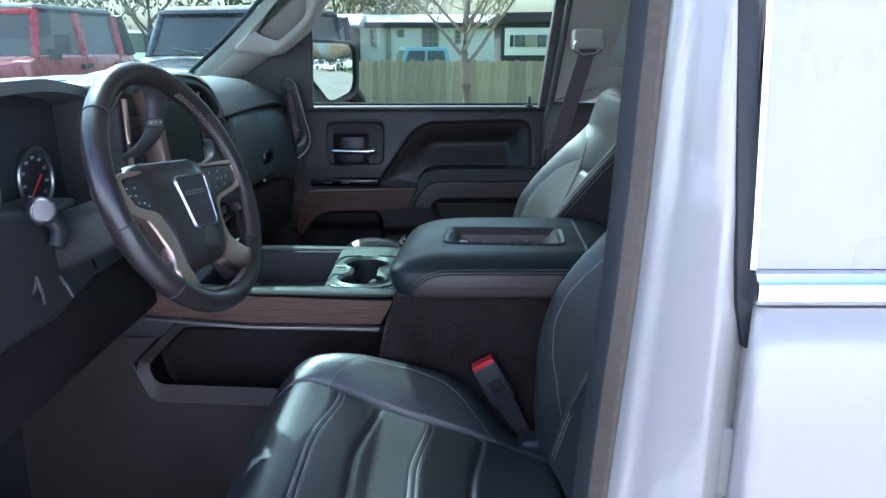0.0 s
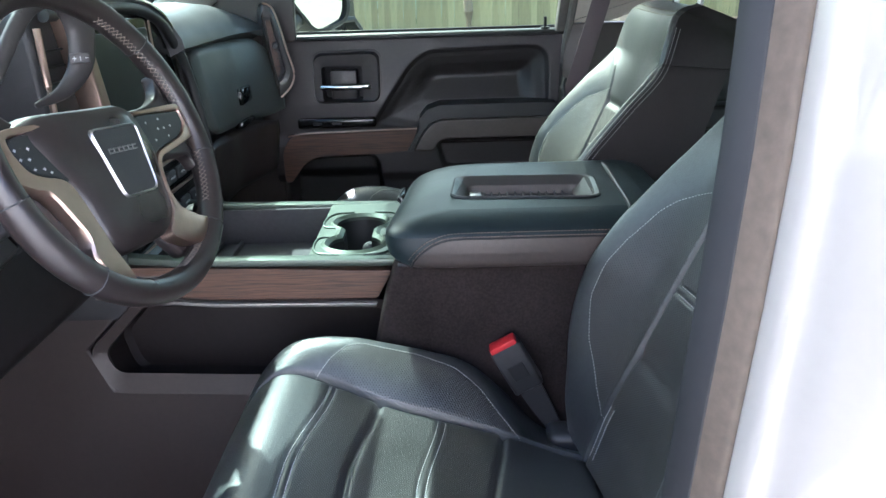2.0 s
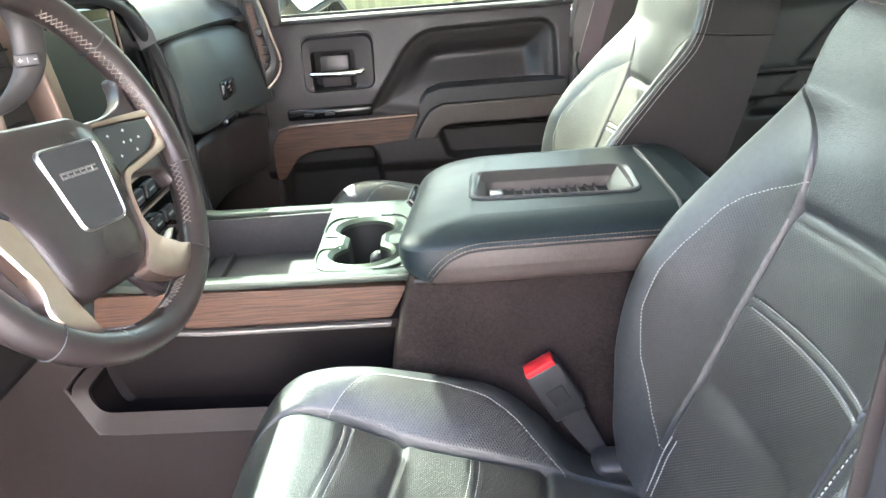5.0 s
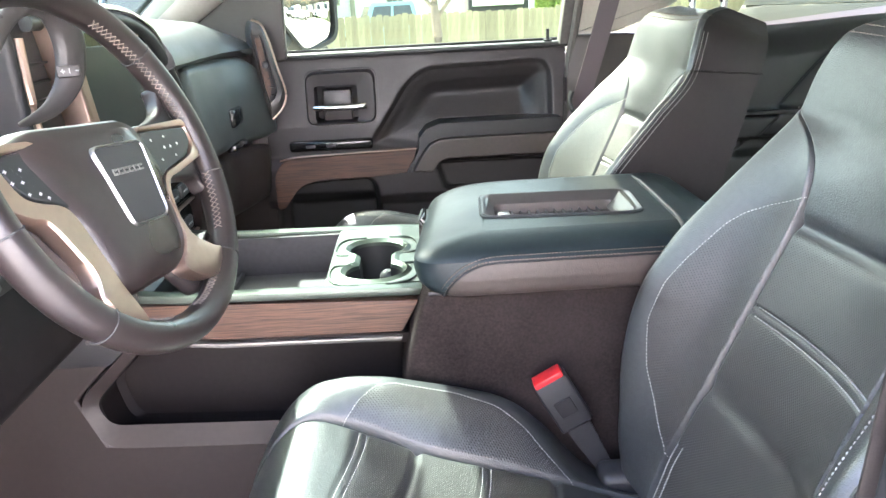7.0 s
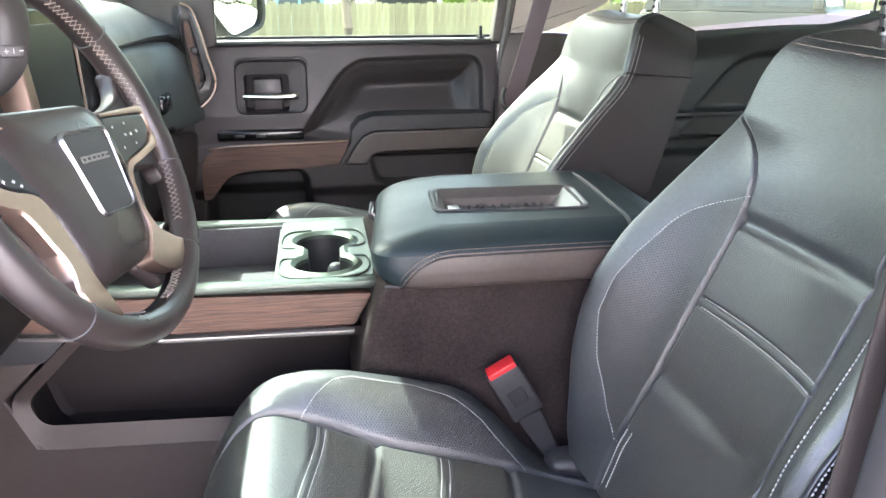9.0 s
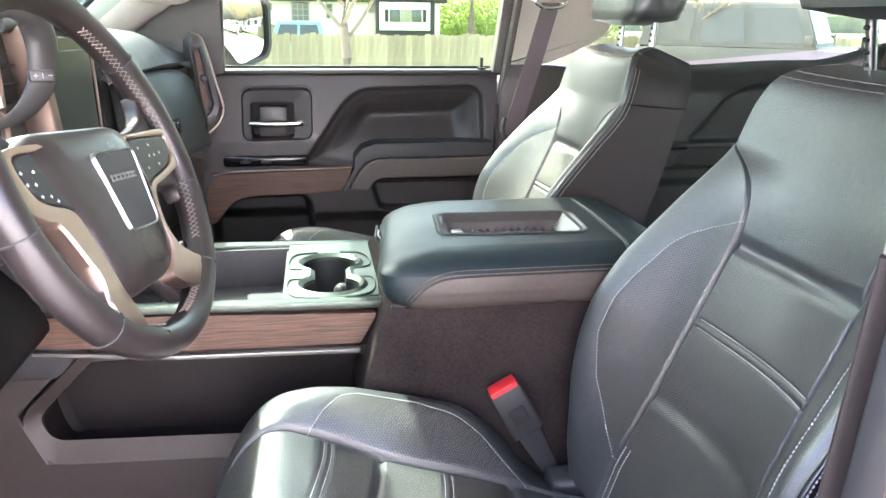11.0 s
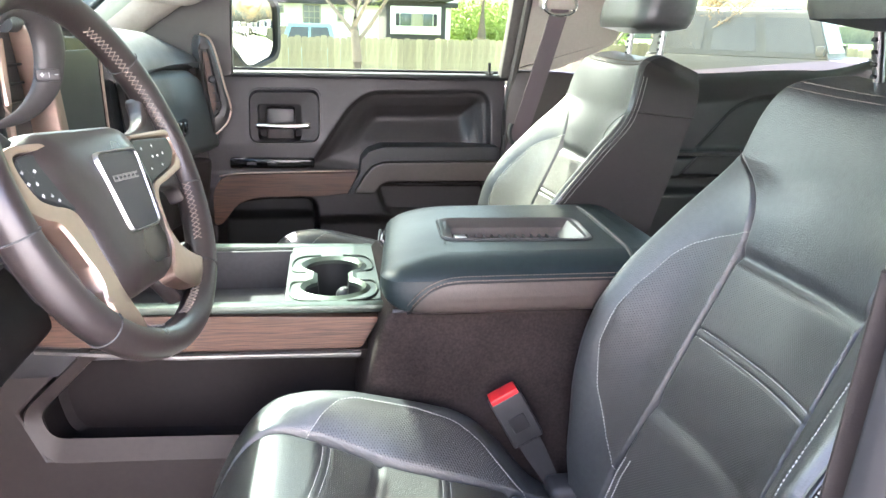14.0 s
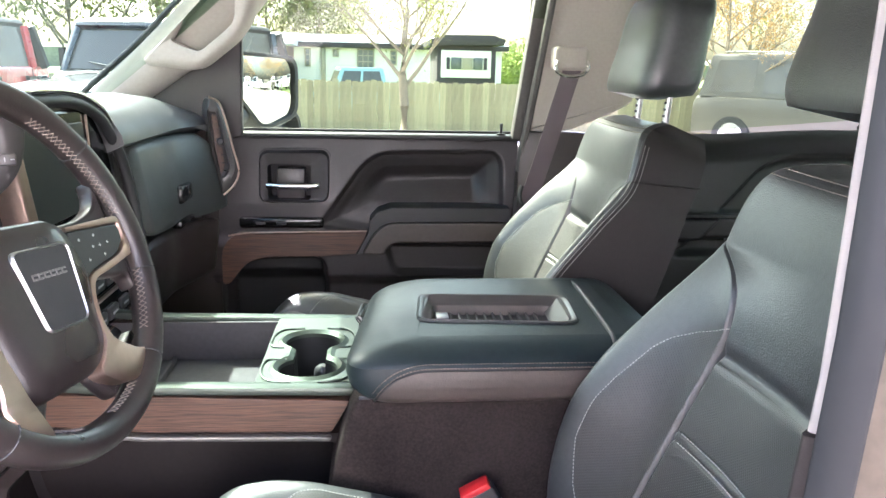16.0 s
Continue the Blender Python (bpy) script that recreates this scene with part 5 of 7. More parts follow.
for off, r_, mt, nm in ((0.0, 0.0065, CHROME, "chrome edge line"), (0.016, 0.010, PLASTIC, "")):
    bm = B()
    tube(bm, curve([(-0.548, 1.31, 1.522 - off), (-0.546, 1.58, 1.520 - off), (-0.542, 1.70 - off * 0.4, 1.498 - off), (-0.538, 1.765 - off, 1.455 - off * 0.6), (-0.530, 1.815 - off, 1.370), (-0.522, 1.845 - off, 1.235), (-0.518, 1.852 - off, 1.11), (-0.50, 1.852 - off, 1.00)], 48), r_, 10)
    part("stack_edge", bm, mt, dash, nm)
bm = B()
prism(bm, round_poly([(1.395, 1.495), (1.700, 1.485), (1.775, 1.400), (1.795, 1.295), (1.435, 1.300)], [0.015, 0.04, 0.04, 0.02, 0.02]), "x", -0.57, -0.546, 0.004)
part("screen_bezel", bm, GLOSSY, dash)
bm = B()
prism(bm, round_poly([(1.415, 1.470), (1.655, 1.467), (1.667, 1.325), (1.450, 1.325)], 0.006), "x", -0.56, -0.5435, 0.001)
part("screen", bm, SCREEN, dash, "dark switched-off screen, green reflection in its colour")
bm = B()
prism(bm, round_poly([(1.680, 1.462), (1.722, 1.440), (1.768, 1.36), (1.772, 1.325), (1.690, 1.325)], 0.008), "x", -0.56, -0.5435, 0.001)
part("side_panel", bm, GLOSSY, dash)
bm = B()
tube(bm, [(-0.543, 1.668, 1.478), (-0.543, 1.679, 1.318)], 0.0022, 6)
part("screen_line", bm, SATIN, dash)
bm = B()
prism(bm, round_poly([(1.338, 1.505), (1.366, 1.505), (1.424, 1.295), (1.402, 1.285)], 0.008), "x", -0.56, -0.518, 0.005, 3)
part("screen_pillar", bm, SATIN, dash, "satin beige trim bar")
bm = B()
tube(bm, curve([(-0.543, 1.43, 1.310), (-0.535, 1.60, 1.302), (-0.533, 1.70, 1.298), (-0.54, 1.79, 1.285)], 16), 0.008, 10)
part("shelf_lip", bm, PLASTIC, dash)
# vents and buttons of the stack
for k in range(7):
    bm = B()
    rbox(bm, -0.556, -0.546, 1.292, 1.345, 1.325 + 0.022 * k, 1.328 + 0.022 * k, 0.0008, 1)
    part("vent_slat", bm, SATIN if k == 0 else BLACKTRIM, dash)
bm = B()
tube(bm, curve([(-0.548, 1.288, 1.49), (-0.546, 1.284, 1.40), (-0.548, 1.292, 1.31)], 14), 0.005, 8)
part("vent_line", bm, SATIN, dash)
for z, h, mt in ((1.225, 0.055, GLOSSY), (1.165, 0.05, GLOSSY), (1.10, 0.055, GLOSSY)):
    bm = B()
    prism(bm, round_poly([(1.42, z + h), (1.80, z + h), (1.81, z), (1.42, z)], 0.012), "x", -0.56, -0.540, 0.004)
    part("button_panel", bm, mt, dash)
    bm = B()
    rbox(bm, -0.542, -0.534, 1.41, 1.815, z - 0.006, z - 0.001, 0.002)
    part("panel_line", bm, SATIN, dash)
    for k in range(6):
        bm = B()
        rbox(bm, -0.543, -0.533, 1.445 + 0.058 * k, 1.490 + 0.058 * k, z + 0.012, z + 0.036, 0.004)
        b_ob = part("button", bm, PLASTIC, dash)
        bm = B()
        rbox(bm, -0.5334, -0.5322, 1.455 + 0.058 * k, 1.478 + 0.058 * k, z + 0.022, z + 0.0255, 0.0)
        part("icon", bm, ICON, b_ob)
bm = B()
prism(bm, [(-0.56, 1.00), (-0.52, 1.09), (-0.56, 1.11), (-0.70, 1.11), (-0.70, 1.0)], "y", 1.40, 1.80, 0.01)
part("stack_foot", bm, PLASTIC, dash)
bm = B()
tube(bm, curve([(-0.55, 1.885, 1.045), (-0.535, 1.90, 1.056), (-0.525, 1.915, 1.045), (-0.53, 1.92, 1.02)], 12), 0.004, 8)
part("side_hook", bm, CHROME, dash, "small chrome hook")
# driver's side: hooded cluster
bm = B()
hood_pts = [(0.84, 1.40), (0.86, 1.47), (0.92, 1.515), (1.02, 1.533), (1.16, 1.533), (1.29, 1.514), (1.345, 1.47), (1.36, 1.36), (1.36, 1.20), (0.84, 1.20)]
inner = [(0.868, 1.40), (0.885, 1.455), (0.935, 1.495), (1.02, 1.512), (1.155, 1.512), (1.272, 1.496), (1.318, 1.455), (1.33, 1.36), (1.33, 1.225), (0.868, 1.225)]
ho, hi_ = round_poly(hood_pts, 0.03, 4), round_poly(inner, 0.03, 4)
loft(bm, [[(-0.80, y, z - 0.03) for y, z in ho], [(-0.63, y, z) for y, z in ho], [(-0.612, y, z - 0.003) for y, z in ho], [(-0.606, y, z) for y, z in hi_], [(-0.69, 1.08 + (y - 1.08) * 0.95, 1.36 + (z - 1.36) * 0.95) for y, z in hi_]], caps=False)
part("cluster_hood", bm, DASHTOP, dash, angle=60)
bm = B()
prism(bm, [(0.85, 1.21), (0.85, 1.52), (1.345, 1.52), (1.345, 1.21)], "x", -0.74, -0.668, 0.002)
cl = part("cluster_face", bm, GAUGE, dash, "black instrument face, lightened for haze")
for gy, gr in ((1.188, 0.050), (1.030, 0.050)):
    bm = B()
    gx = -0.662
    tube(bm, [(gx, gy + gr * math.cos(t), 1.369 + gr * math.sin(t)) for t in np.linspace(0, 2 * math.pi, 41)[:-1]], 0.0035, 8, closed=True, up=(1, 0, 0))
    part("gauge_ring", bm, STEEL, cl, "satin gauge ring")
    bm = B()
    for k in range(33):
        a = radians(225 - 270 * k / 32)
        big = k % 4 == 0
        r0, r1 = gr * (0.82 if big else 0.87), gr * 0.94
        d_ = Vector((0, math.cos(a), math.sin(a)))
        s_ = Vector((0, -math.sin(a), math.cos(a))) * (0.0011 if big else 0.0006)
        c_ = Vector((gx - 0.003, gy, 1.369))
        bm.faces.new([bm.verts.new(q) for q in (c_ + d_ * r0 - s_, c_ + d_ * r1 - s_, c_ + d_ * r1 + s_, c_ + d_ * r0 + s_)])
    part("tick_marks", bm, ICON, cl, "pale dial marks")
    bm = B()
    for k in range(9):
        a = radians(225 - 270 * k / 8)
        c_ = Vector((gx - 0.002, gy + gr * 0.70 * math.cos(a), 1.369 + gr * 0.70 * math.sin(a)))
        rbox(bm, c_.x - 0.0006, c_.x + 0.0006, c_.y - 0.0042, c_.y + 0.0042, c_.z - 0.0024, c_.z + 0.0024, 0)
    part("dial_figures", bm, ICON, cl)
    bm = B()
    a = radians(215)
    tube(bm, [(gx + 0.004, gy - 0.2 * gr * math.cos(a), 1.369 - 0.2 * gr * math.sin(a)), (gx + 0.004, gy + 0.8 * gr * math.cos(a), 1.362 + 0.8 * gr * math.sin(a))], [0.0022, 0.001], 6)
    part("needle", bm, REDP, cl, "red needle")
# knee panel in darkened plastic, standing in for footwell shade
bm = B()
prism(bm, [(-0.62, 1.22), (-0.60, 1.20), (-0.568, 1.085), (-0.66, 1.010), (-0.80, 0.93), (-0.80, 1.22)], "y", 0.74, 1.404, 0.012)
part("knee_panel", bm, SHADEPLASTIC, dash)
bm = B()
prism(bm, round_poly([(0.80, 1.375), (0.944, 1.366), (1.03, 1.350), (1.165, 1.345), (1.146, 1.318), (1.168, 1.257), (1.212, 1.208), (1.06, 1.178), (0.80, 1.185)], 0.02, 4), "x", -0.69, -0.585, 0.010, 3)
part("column_surround", bm, PLASTIC, dash, "dark plastic surround beside the column")
bm = B()
rbox(bm, -0.64, -0.60, 1.20, 1.36, 1.185, 1.225, 0.012, 3)
part("dash_ledge", bm, PLASTIC, dash)
# ignition lock and its column
ig = thing("ignition_lock", "round silver ignition lock beside the column", "ignition lock")
IN = Vector((0.62, -0.74, 0.22)).normalized()
IC = Vector((-0.565, 1.018, 1.354))
bm = B()
disc(bm, IC - IN * 0.05, IN, 0.0205, 0.048, 30, 0.004)
part("barrel", bm, PLASTIC, ig)
bm = B()
disc(bm, IC - IN * 0.004, IN, 0.0175, 0.006, 30, 0.002)
part("ring", bm, STEEL, ig, "bright ring")
bm = B()
disc(bm, IC + IN * 0.0015, IN, 0.0148, 0.003, 28, 0.001)
part("face", bm, BADGE, ig)
bm = B()
tube(bm, curve([IC - IN * 0.045 + Vector((0.01, 0.0, 0.0)), IC - IN * 0.03 + Vector((0.02, 0.01, -0.03)), IC - IN * 0.02 + Vector((0.012, 0.005, -0.055))], 12), 0.012, 10)
part("housing", bm, PLASTIC, ig)
for p, q in (((-0.578, 0.998, 1.262), (-0.571, 0.998, 1.222)), ((-0.588, 0.998, 1.235), (-0.578, 0.998, 1.258)), ((-0.545, 1.0, 1.262), (-0.530, 1.0, 1.232))):
    bm = B()
    tube(bm, curve([p, ((p[0] + q[0]) / 2 + 0.004, p[1] - 0.004, (p[2] + q[2]) / 2), q], 8), 0.0028, 8)
    part("cable_clip", bm, HANDLEP, ig)
# column shroud
col = thing("steering_column", "dark plastic steering column shroud", "steering column")
bm = B()
ax = Vector((math.cos(radians(21)), 0, math.sin(radians(21))))
rings = []
for s_, w_, h_ in ((0.02, 0.034, 0.030), (0.05, 0.044, 0.038), (0.16, 0.048, 0.044), (0.30, 0.052, 0.050)):
    c_ = Vector((-0.42, 1.120, 1.350)) - ax * s_
    rings.append([c_ + Vector((0, w_ * math.copysign(abs(math.cos(t)) ** 0.6, math.cos(t)), 0)) + Vector((-ax.z, 0, ax.x)) * h_ * math.copysign(abs(math.sin(t)) ** 0.6, math.sin(t)) for t in np.linspace(0, 2 * math.pi, 29)[:-1]])
loft(bm, rings)
part("shroud", bm, PLASTIC, col)
# column shift lever
lev = thing("shift_lever", "black and silver column gear lever with plus and minus button", "gear lever")
bm = B()
pts = curve([(-0.545, 1.16, 1.44), (-0.530, 1.24, 1.515), (-0.512, 1.294, 1.524), (-0.504, 1.317, 1.490), (-0.507, 1.307, 1.440), (-0.523, 1.277, 1.408), (-0.541, 1.232, 1.396)], 42)
wide = [(0, 0.010), (10, 0.011), (15, 0.020), (21, 0.0205), (27, 0.0180), (33, 0.0125), (38, 0.007), (42, 0.003)]
tube(bm, pts, [float(np.interp(k, [w[0] for w in wide], [w[1] for w in wide])) for k in range(len(pts))], 16, flat=0.5, up=(0.75, -0.65, 0.1))
part("lever", bm, HANDLEP, lev)
bm = B()
rbox(bm, -0.006, 0.0028, -0.013, 0.013, -0.007, 0.007, 0.002, 2, m=pose(-0.502, 1.297, 1.449, 0, -8, -62))
part("shift_button", bm, HANDLEP, lev, "black button with plus and minus")
for pts_ in (((-0.010, -0.0005, 0.0), (-0.005, 0.0005, 0.0)), ((-0.0080, -0.0026, 0.0), (-0.0070, 0.0026, 0.0)), ((-0.0004, -0.003, 0), (0.0004, 0.003, 0)), ((0.006, -0.0006, 0), (0.010, 0.0006, 0))):
    (a0, b0, _), (a1, b1, _) = pts_
    bm = B()
    rbox(bm, 0.0032, 0.0042, a0, a1, b0, b1, 0, m=pose(-0.501, 1.297, 1.449, 0, -8, -62))
    part("sign", bm, ICON, lev)
# pedals
for y, w in ((1.13, 0.05), (1.00, 0.09)):
    bm = B()
    rbox(bm, -0.01, 0.01, -w / 2, w / 2, -0.06, 0.06, 0.008, 2, m=pose(-0.74, y, 0.66, 0, -35, 0))
    tagged(part("pedal", bm, RUBBER), "black rubber foot pedal in the dark footwell", "pedal")

# ---- steering wheel ----
SW = thing("steering_wheel", "black stitched leather steering wheel with satin spokes", "steering wheel")
WT, WB_, WR = radians(21), radians(-9), 0.180
wn_ = Vector((math.cos(WT) * math.cos(WB_), math.cos(WT) * math.sin(WB_), math.sin(WT)))
wu = Vector((0, 0, 1)).cross(wn_).normalized()          # to the driver's right
wv = wn_.cross(wu).normalized()                         # up in the wheel's plane
WC = Vector((-0.393, 1.103, 1.371))
WM = Matrix((wu, wv, wn_)).transposed().to_4x4() @ Matrix.Rotation(radians(-5.5), 4, "Z")
WM.translation = WC


def wheel_part(name, bm, material, parent=SW, label="", angle=40):
    shift = Matrix.Translation((0 if name in ("rim", "cross_seam") or parent.name.startswith("rim") else -0.012, 0, 0))
    bmesh.ops.transform(bm, matrix=WM @ shift, verts=bm.verts)
    return part(name, bm, material, parent, label, angle)


bm = B()
rim = [(WR * math.cos(t), WR * math.sin(t), 0) for t in np.linspace(0, 2 * math.pi, 97)[:-1]]
tube(bm, rim, 0.0168, 16, closed=True, up=(0, 0, 1), flat=1.05)
rim_ob = wheel_part("rim", bm, RIMSKIN, SW, "", 60)
# seams across the rim
for a in (40, 140, -12, 192, -132, -48):
    bm = B()
    c = Vector((WR * math.cos(radians(a)), WR * math.sin(radians(a)), 0))
    e = Vector((math.cos(radians(a)), math.sin(radians(a)), 0))
    tube(bm, [c + 0.0172 * (math.cos(t) * e + math.sin(t) * Vector((0, 0, 1.05))) for t in np.linspace(0, 2 * math.pi, 25)[:-1]], 0.0009, 6, closed=True, up=e)
    wheel_part("cross_seam", bm, DTHREAD, rim_ob)
# zigzag thread on the inner side of the rim
for a0, a1 in ((-38, -10), (12, 66), (-84, -52), (120, 168), (230, 260)):
    bm = B()
    n = int((a1 - a0) / 2.1)
    P = []
    for k in range(n):
        a = radians(a0 + (a1 - a0) * k / n)
        q = radians(148 if k % 2 else 176)
        rr = 0.0174
        e = Vector((math.cos(a), math.sin(a), 0))
        P.append(e * (WR + rr * math.cos(q)) + Vector((0, 0, rr * 1.05 * math.sin(q))))
    tube(bm, P, 0.00065, 5)
    P2 = []
    for k in range(n):
        a = radians(a0 + (a1 - a0) * k / n)
        q = radians(176 if k % 2 else 148)
        e = Vector((math.cos(a), math.sin(a), 0))
        P2.append(e * (WR + 0.0174 * math.cos(q)) + Vector((0, 0, 0.0174 * 1.05 * math.sin(q))))
    tube(bm, P2, 0.00065, 5)
    wheel_part("stitching", bm, GTHREAD, rim_ob, "grey cross stitching")
# hub pad
def pad_ring(f, z):
    pts = round_poly([(-0.132, 0.026), (-0.108, 0.043), (0.045, 0.043), (0.064, 0.030), (0.075, -0.022), (0.063, -0.060), (0.058, -0.098), (0.032, -0.121), (-0.058, -0.124), (-0.076, -0.107), (-0.081, -0.080), (-0.088, -0.045), (-0.108, -0.018)], 0.014, 4)
    return [(x * f, (y + 0.035) * f - 0.035, z) for x, y in pts]


bm = B()
loft(bm, [pad_ring(0.94, -0.06), pad_ring(1.0, -0.035), pad_ring(1.01, -0.006), pad_ring(0.985, 0.006), pad_ring(0.93, 0.013), pad_ring(0.7, 0.018), pad_ring(0.3, 0.020)])
pad = wheel_part("airbag_pad", bm, RIMSKIN, SW, "", 60)
# badge plate with a chrome frame
emb = [(-0.043, 0.041), (0.043, 0.041), (0.032, -0.041), (-0.032, -0.041)]
EMY = -0.026
bm = B()
ring = lambda f, r: round_poly([(x * f, y * f + EMY) for x, y in emb], r, 4)
e1, e2, e3 = ring(1.0, 0.010), ring(0.965, 0.0095), ring(0.935, 0.009)
loft(bm, [[(x, y, 0.012) for x, y in e1], [(x, y, 0.0215) for x, y in e1], [(x, y, 0.0232) for x, y in e2], [(x, y, 0.0212) for x, y in e3]], caps=False)
wheel_part("badge_frame", bm, STEEL, pad, "bright badge frame")
bm = B()
loft(bm, [[(x, y, 0.012) for x, y in e2], [(x, y, 0.0214) for x, y in e2], [(x * 0.3, (y - EMY) * 0.3 + EMY, 0.0218) for x, y in e2]])
wheel_part("badge_plate", bm, PLASTIC, pad)
bm = B()
for k in range(6):
    x = -0.026 + 0.0088 * k
    y = EMY + 0.010
    rbox(bm, x, x + 0.0074, y, y + 0.0020, 0.0213, 0.0226, 0.0004, 1)
    rbox(bm, x, x + 0.0074, y + 0.0045, y + 0.0065, 0.0213, 0.0226, 0.0004, 1)
    rbox(bm, x, x + 0.0018, y, y + 0.0065, 0.0213, 0.0226, 0.0004, 1)
wheel_part("badge_bars", bm, BADGE, pad, "plain dull bars of the badge")
bm = B()
rbox(bm, -0.008, 0.008, EMY - 0.066, EMY - 0.062, 0.0165, 0.0182, 0.0004, 1)
wheel_part("small_print", bm, RUBBER, pad)
# satin spokes: a band round the buttons, down along the hub and out to the rim
BANDS = {-1: ([(0.100, 0.031), (0.140, 0.031), (0.160, 0.025), (0.1655, 0.008), (0.1655, -0.004), (0.162, -0.017), (0.155, -0.025), (0.140, -0.033), (0.128, -0.037), (0.121, -0.047), (0.115, -0.060), (0.109, -0.075), (0.1055, -0.086), (0.106, -0.098), (0.110, -0.111), (0.106, -0.124), (0.095, -0.135), (0.080, -0.146), (0.069, -0.153)],
              [(0.100, 0.0245), (0.135, 0.0243), (0.147, 0.021), (0.148, 0.011), (0.1457, 0.003), (0.141, -0.008), (0.134, -0.016), (0.118, -0.0225), (0.103, -0.0265), (0.093, -0.033), (0.088, -0.045), (0.084, -0.062), (0.081, -0.083), (0.0795, -0.097), (0.077, -0.109), (0.073, -0.121), (0.070, -0.132), (0.067, -0.145), (0.065, -0.152)]),
         1: ([(0.060, 0.029), (0.120, 0.031), (0.166, 0.031), (0.185, 0.020), (0.189, -0.0025), (0.178, -0.012), (0.158, -0.0165), (0.110, -0.026), (0.082, -0.031), (0.071, -0.042), (0.066, -0.058), (0.064, -0.075), (0.067, -0.092), (0.075, -0.0995), (0.090, -0.109), (0.107, -0.118), (0.130, -0.121), (0.152, -0.122)],
             [(0.060, 0.0245), (0.110, 0.0243), (0.153, 0.0235), (0.158, 0.018), (0.157, 0.0036), (0.148, -0.005), (0.135, -0.012), (0.100, -0.0195), (0.076, -0.0245), (0.064, -0.038), (0.060, -0.056), (0.057, -0.075), (0.052, -0.094), (0.040, -0.108), (0.032, -0.124), (0.062, -0.143), (0.105, -0.148), (0.140, -0.136)])}
BPADS = {-1: [(0.098, 0.0235), (0.140, 0.0225), (0.148, 0.0175), (0.1445, 0.002), (0.138, -0.0105), (0.128, -0.018), (0.104, -0.026), (0.092, -0.033), (0.085, -0.02)],
         1: [(0.060, 0.024), (0.083, 0.024), (0.156, 0.022), (0.156, 0.004), (0.135, -0.0115), (0.079, -0.0225), (0.062, -0.032)]}
MARKS = {-1: ((0.144, 0.009), (0.127, 0.0085), (0.142, -0.001), (0.131, -0.002), (0.130, -0.0126), (0.118, -0.014), (0.111, -0.019)),
         1: ((0.076, 0.013), (0.104, 0.015), (0.1245, 0.0044), (0.096, 0.003), (0.109, 0.003), (0.112, -0.008), (0.082, -0.010))}
for sd in (-1, 1):
    flip = lambda pts: [(sd * x, y) for x, y in (pts if sd > 0 else pts[::-1])]
    bp_ = flip(round_poly(BPADS[sd], 0.005, 3))
    lift = lambda x, y, z: (x, y, z + 0.012 + 0.002 * smooth(-0.07, -0.10, y) - 0.011 * smooth(0.158, 0.186, math.hypot(x, y)))
    bm = B()
    o_, i_ = [curve([(sd * x, y, 0) for x, y in line], 72) for line in BANDS[sd]]
    loft(bm, [[(*p.lerp(q, f).xy, z) for f, z in ((0, -0.020), (0, -0.001), (0.08, 0.0015), (0.5, 0.0025), (0.92, 0.0015), (1, -0.001), (1, -0.020))] for p, q in zip(o_, i_)])
    for v_ in bm.verts:
        v_.co = lift(*v_.co)
    wheel_part("spoke", bm, SATIN, SW, "satin beige spoke band")
    bm = B()
    prism(bm, bp_, "z", -0.003, 0.013, 0.002, 2)
    pd = wheel_part("button_pad", bm, KEYPAD, SW, "black button pad")
    for bx_, by_ in MARKS[sd]:
        bm = B()
        rbox(bm, sd * bx_ - 0.0020, sd * bx_ + 0.0020, by_ - 0.0005, by_ + 0.0005, 0.0125, 0.0136, 0.0003, 1)
        rbox(bm, sd * bx_ - 0.0005, sd * bx_ + 0.0005, by_ - 0.0017, by_ + 0.0017, 0.0125, 0.0136, 0.0003, 1)
        wheel_part("button_mark", bm, ICON, pd)
    # leather webs where the rim widens into the upper spokes and behind the bands
    bm = B()
    web = flip([(x + sd * 0.012 * smooth(0.10, 0.14, x), y) for x, y in round_poly([(0.062, 0.034), (0.110, 0.036), (0.134, 0.046), (0.146, 0.062), (0.148, 0.082), (0.160, 0.060), (0.171, 0.0), (0.164, -0.046), (0.156, -0.058), (0.150, -0.036), (0.100, -0.030), (0.062, -0.030)], 0.010, 4)])
    prism(bm, web, "z", -0.022, -0.001, 0.004, 3)
    wheel_part("leather_web", bm, RIMSKIN, SW)
    bm = B()
    web = flip(round_poly([(0.030, -0.120), (0.070, -0.100), (0.100, -0.115), (0.138, -0.096), (0.106, -0.138), (0.058, -0.158)], 0.010, 4))
    prism(bm, web, "z", -0.022, -0.004, 0.006, 3)
    wheel_part("leather_web", bm, RIMSKIN, SW)
bm = B()
prism(bm, [(-x, y) for x, y in round_poly([(0.152, -0.026), (0.127, -0.038), (0.110, -0.068), (0.102, -0.088), (0.104, -0.116), (0.118, -0.122), (0.150, -0.090), (0.166, -0.045)], 0.006, 3)], "z", -0.022, -0.002, 0.004, 2)
wheel_part("spoke_cover", bm, PLASTIC, SW, "dark cover between spoke and rim")
bm = B()
loft(bm, [[(x, y, -0.07) for x, y in [(-0.05, 0.02), (0.05, 0.02), (0.05, -0.08), (-0.05, -0.08)]], [(x, y, -0.03) for x, y in [(-0.062, 0.03), (0.062, 0.03), (0.045, -0.10), (-0.045, -0.10)]]])
wheel_part("hub", bm, PLASTIC, SW)

# ---- outside ----
ASPHALT = mat("gravel_lot", (0.30, 0.288, 0.262), 0.9, vary=0.3, scale=0.4, fine=60, bump=0.8, bump_scale=120)
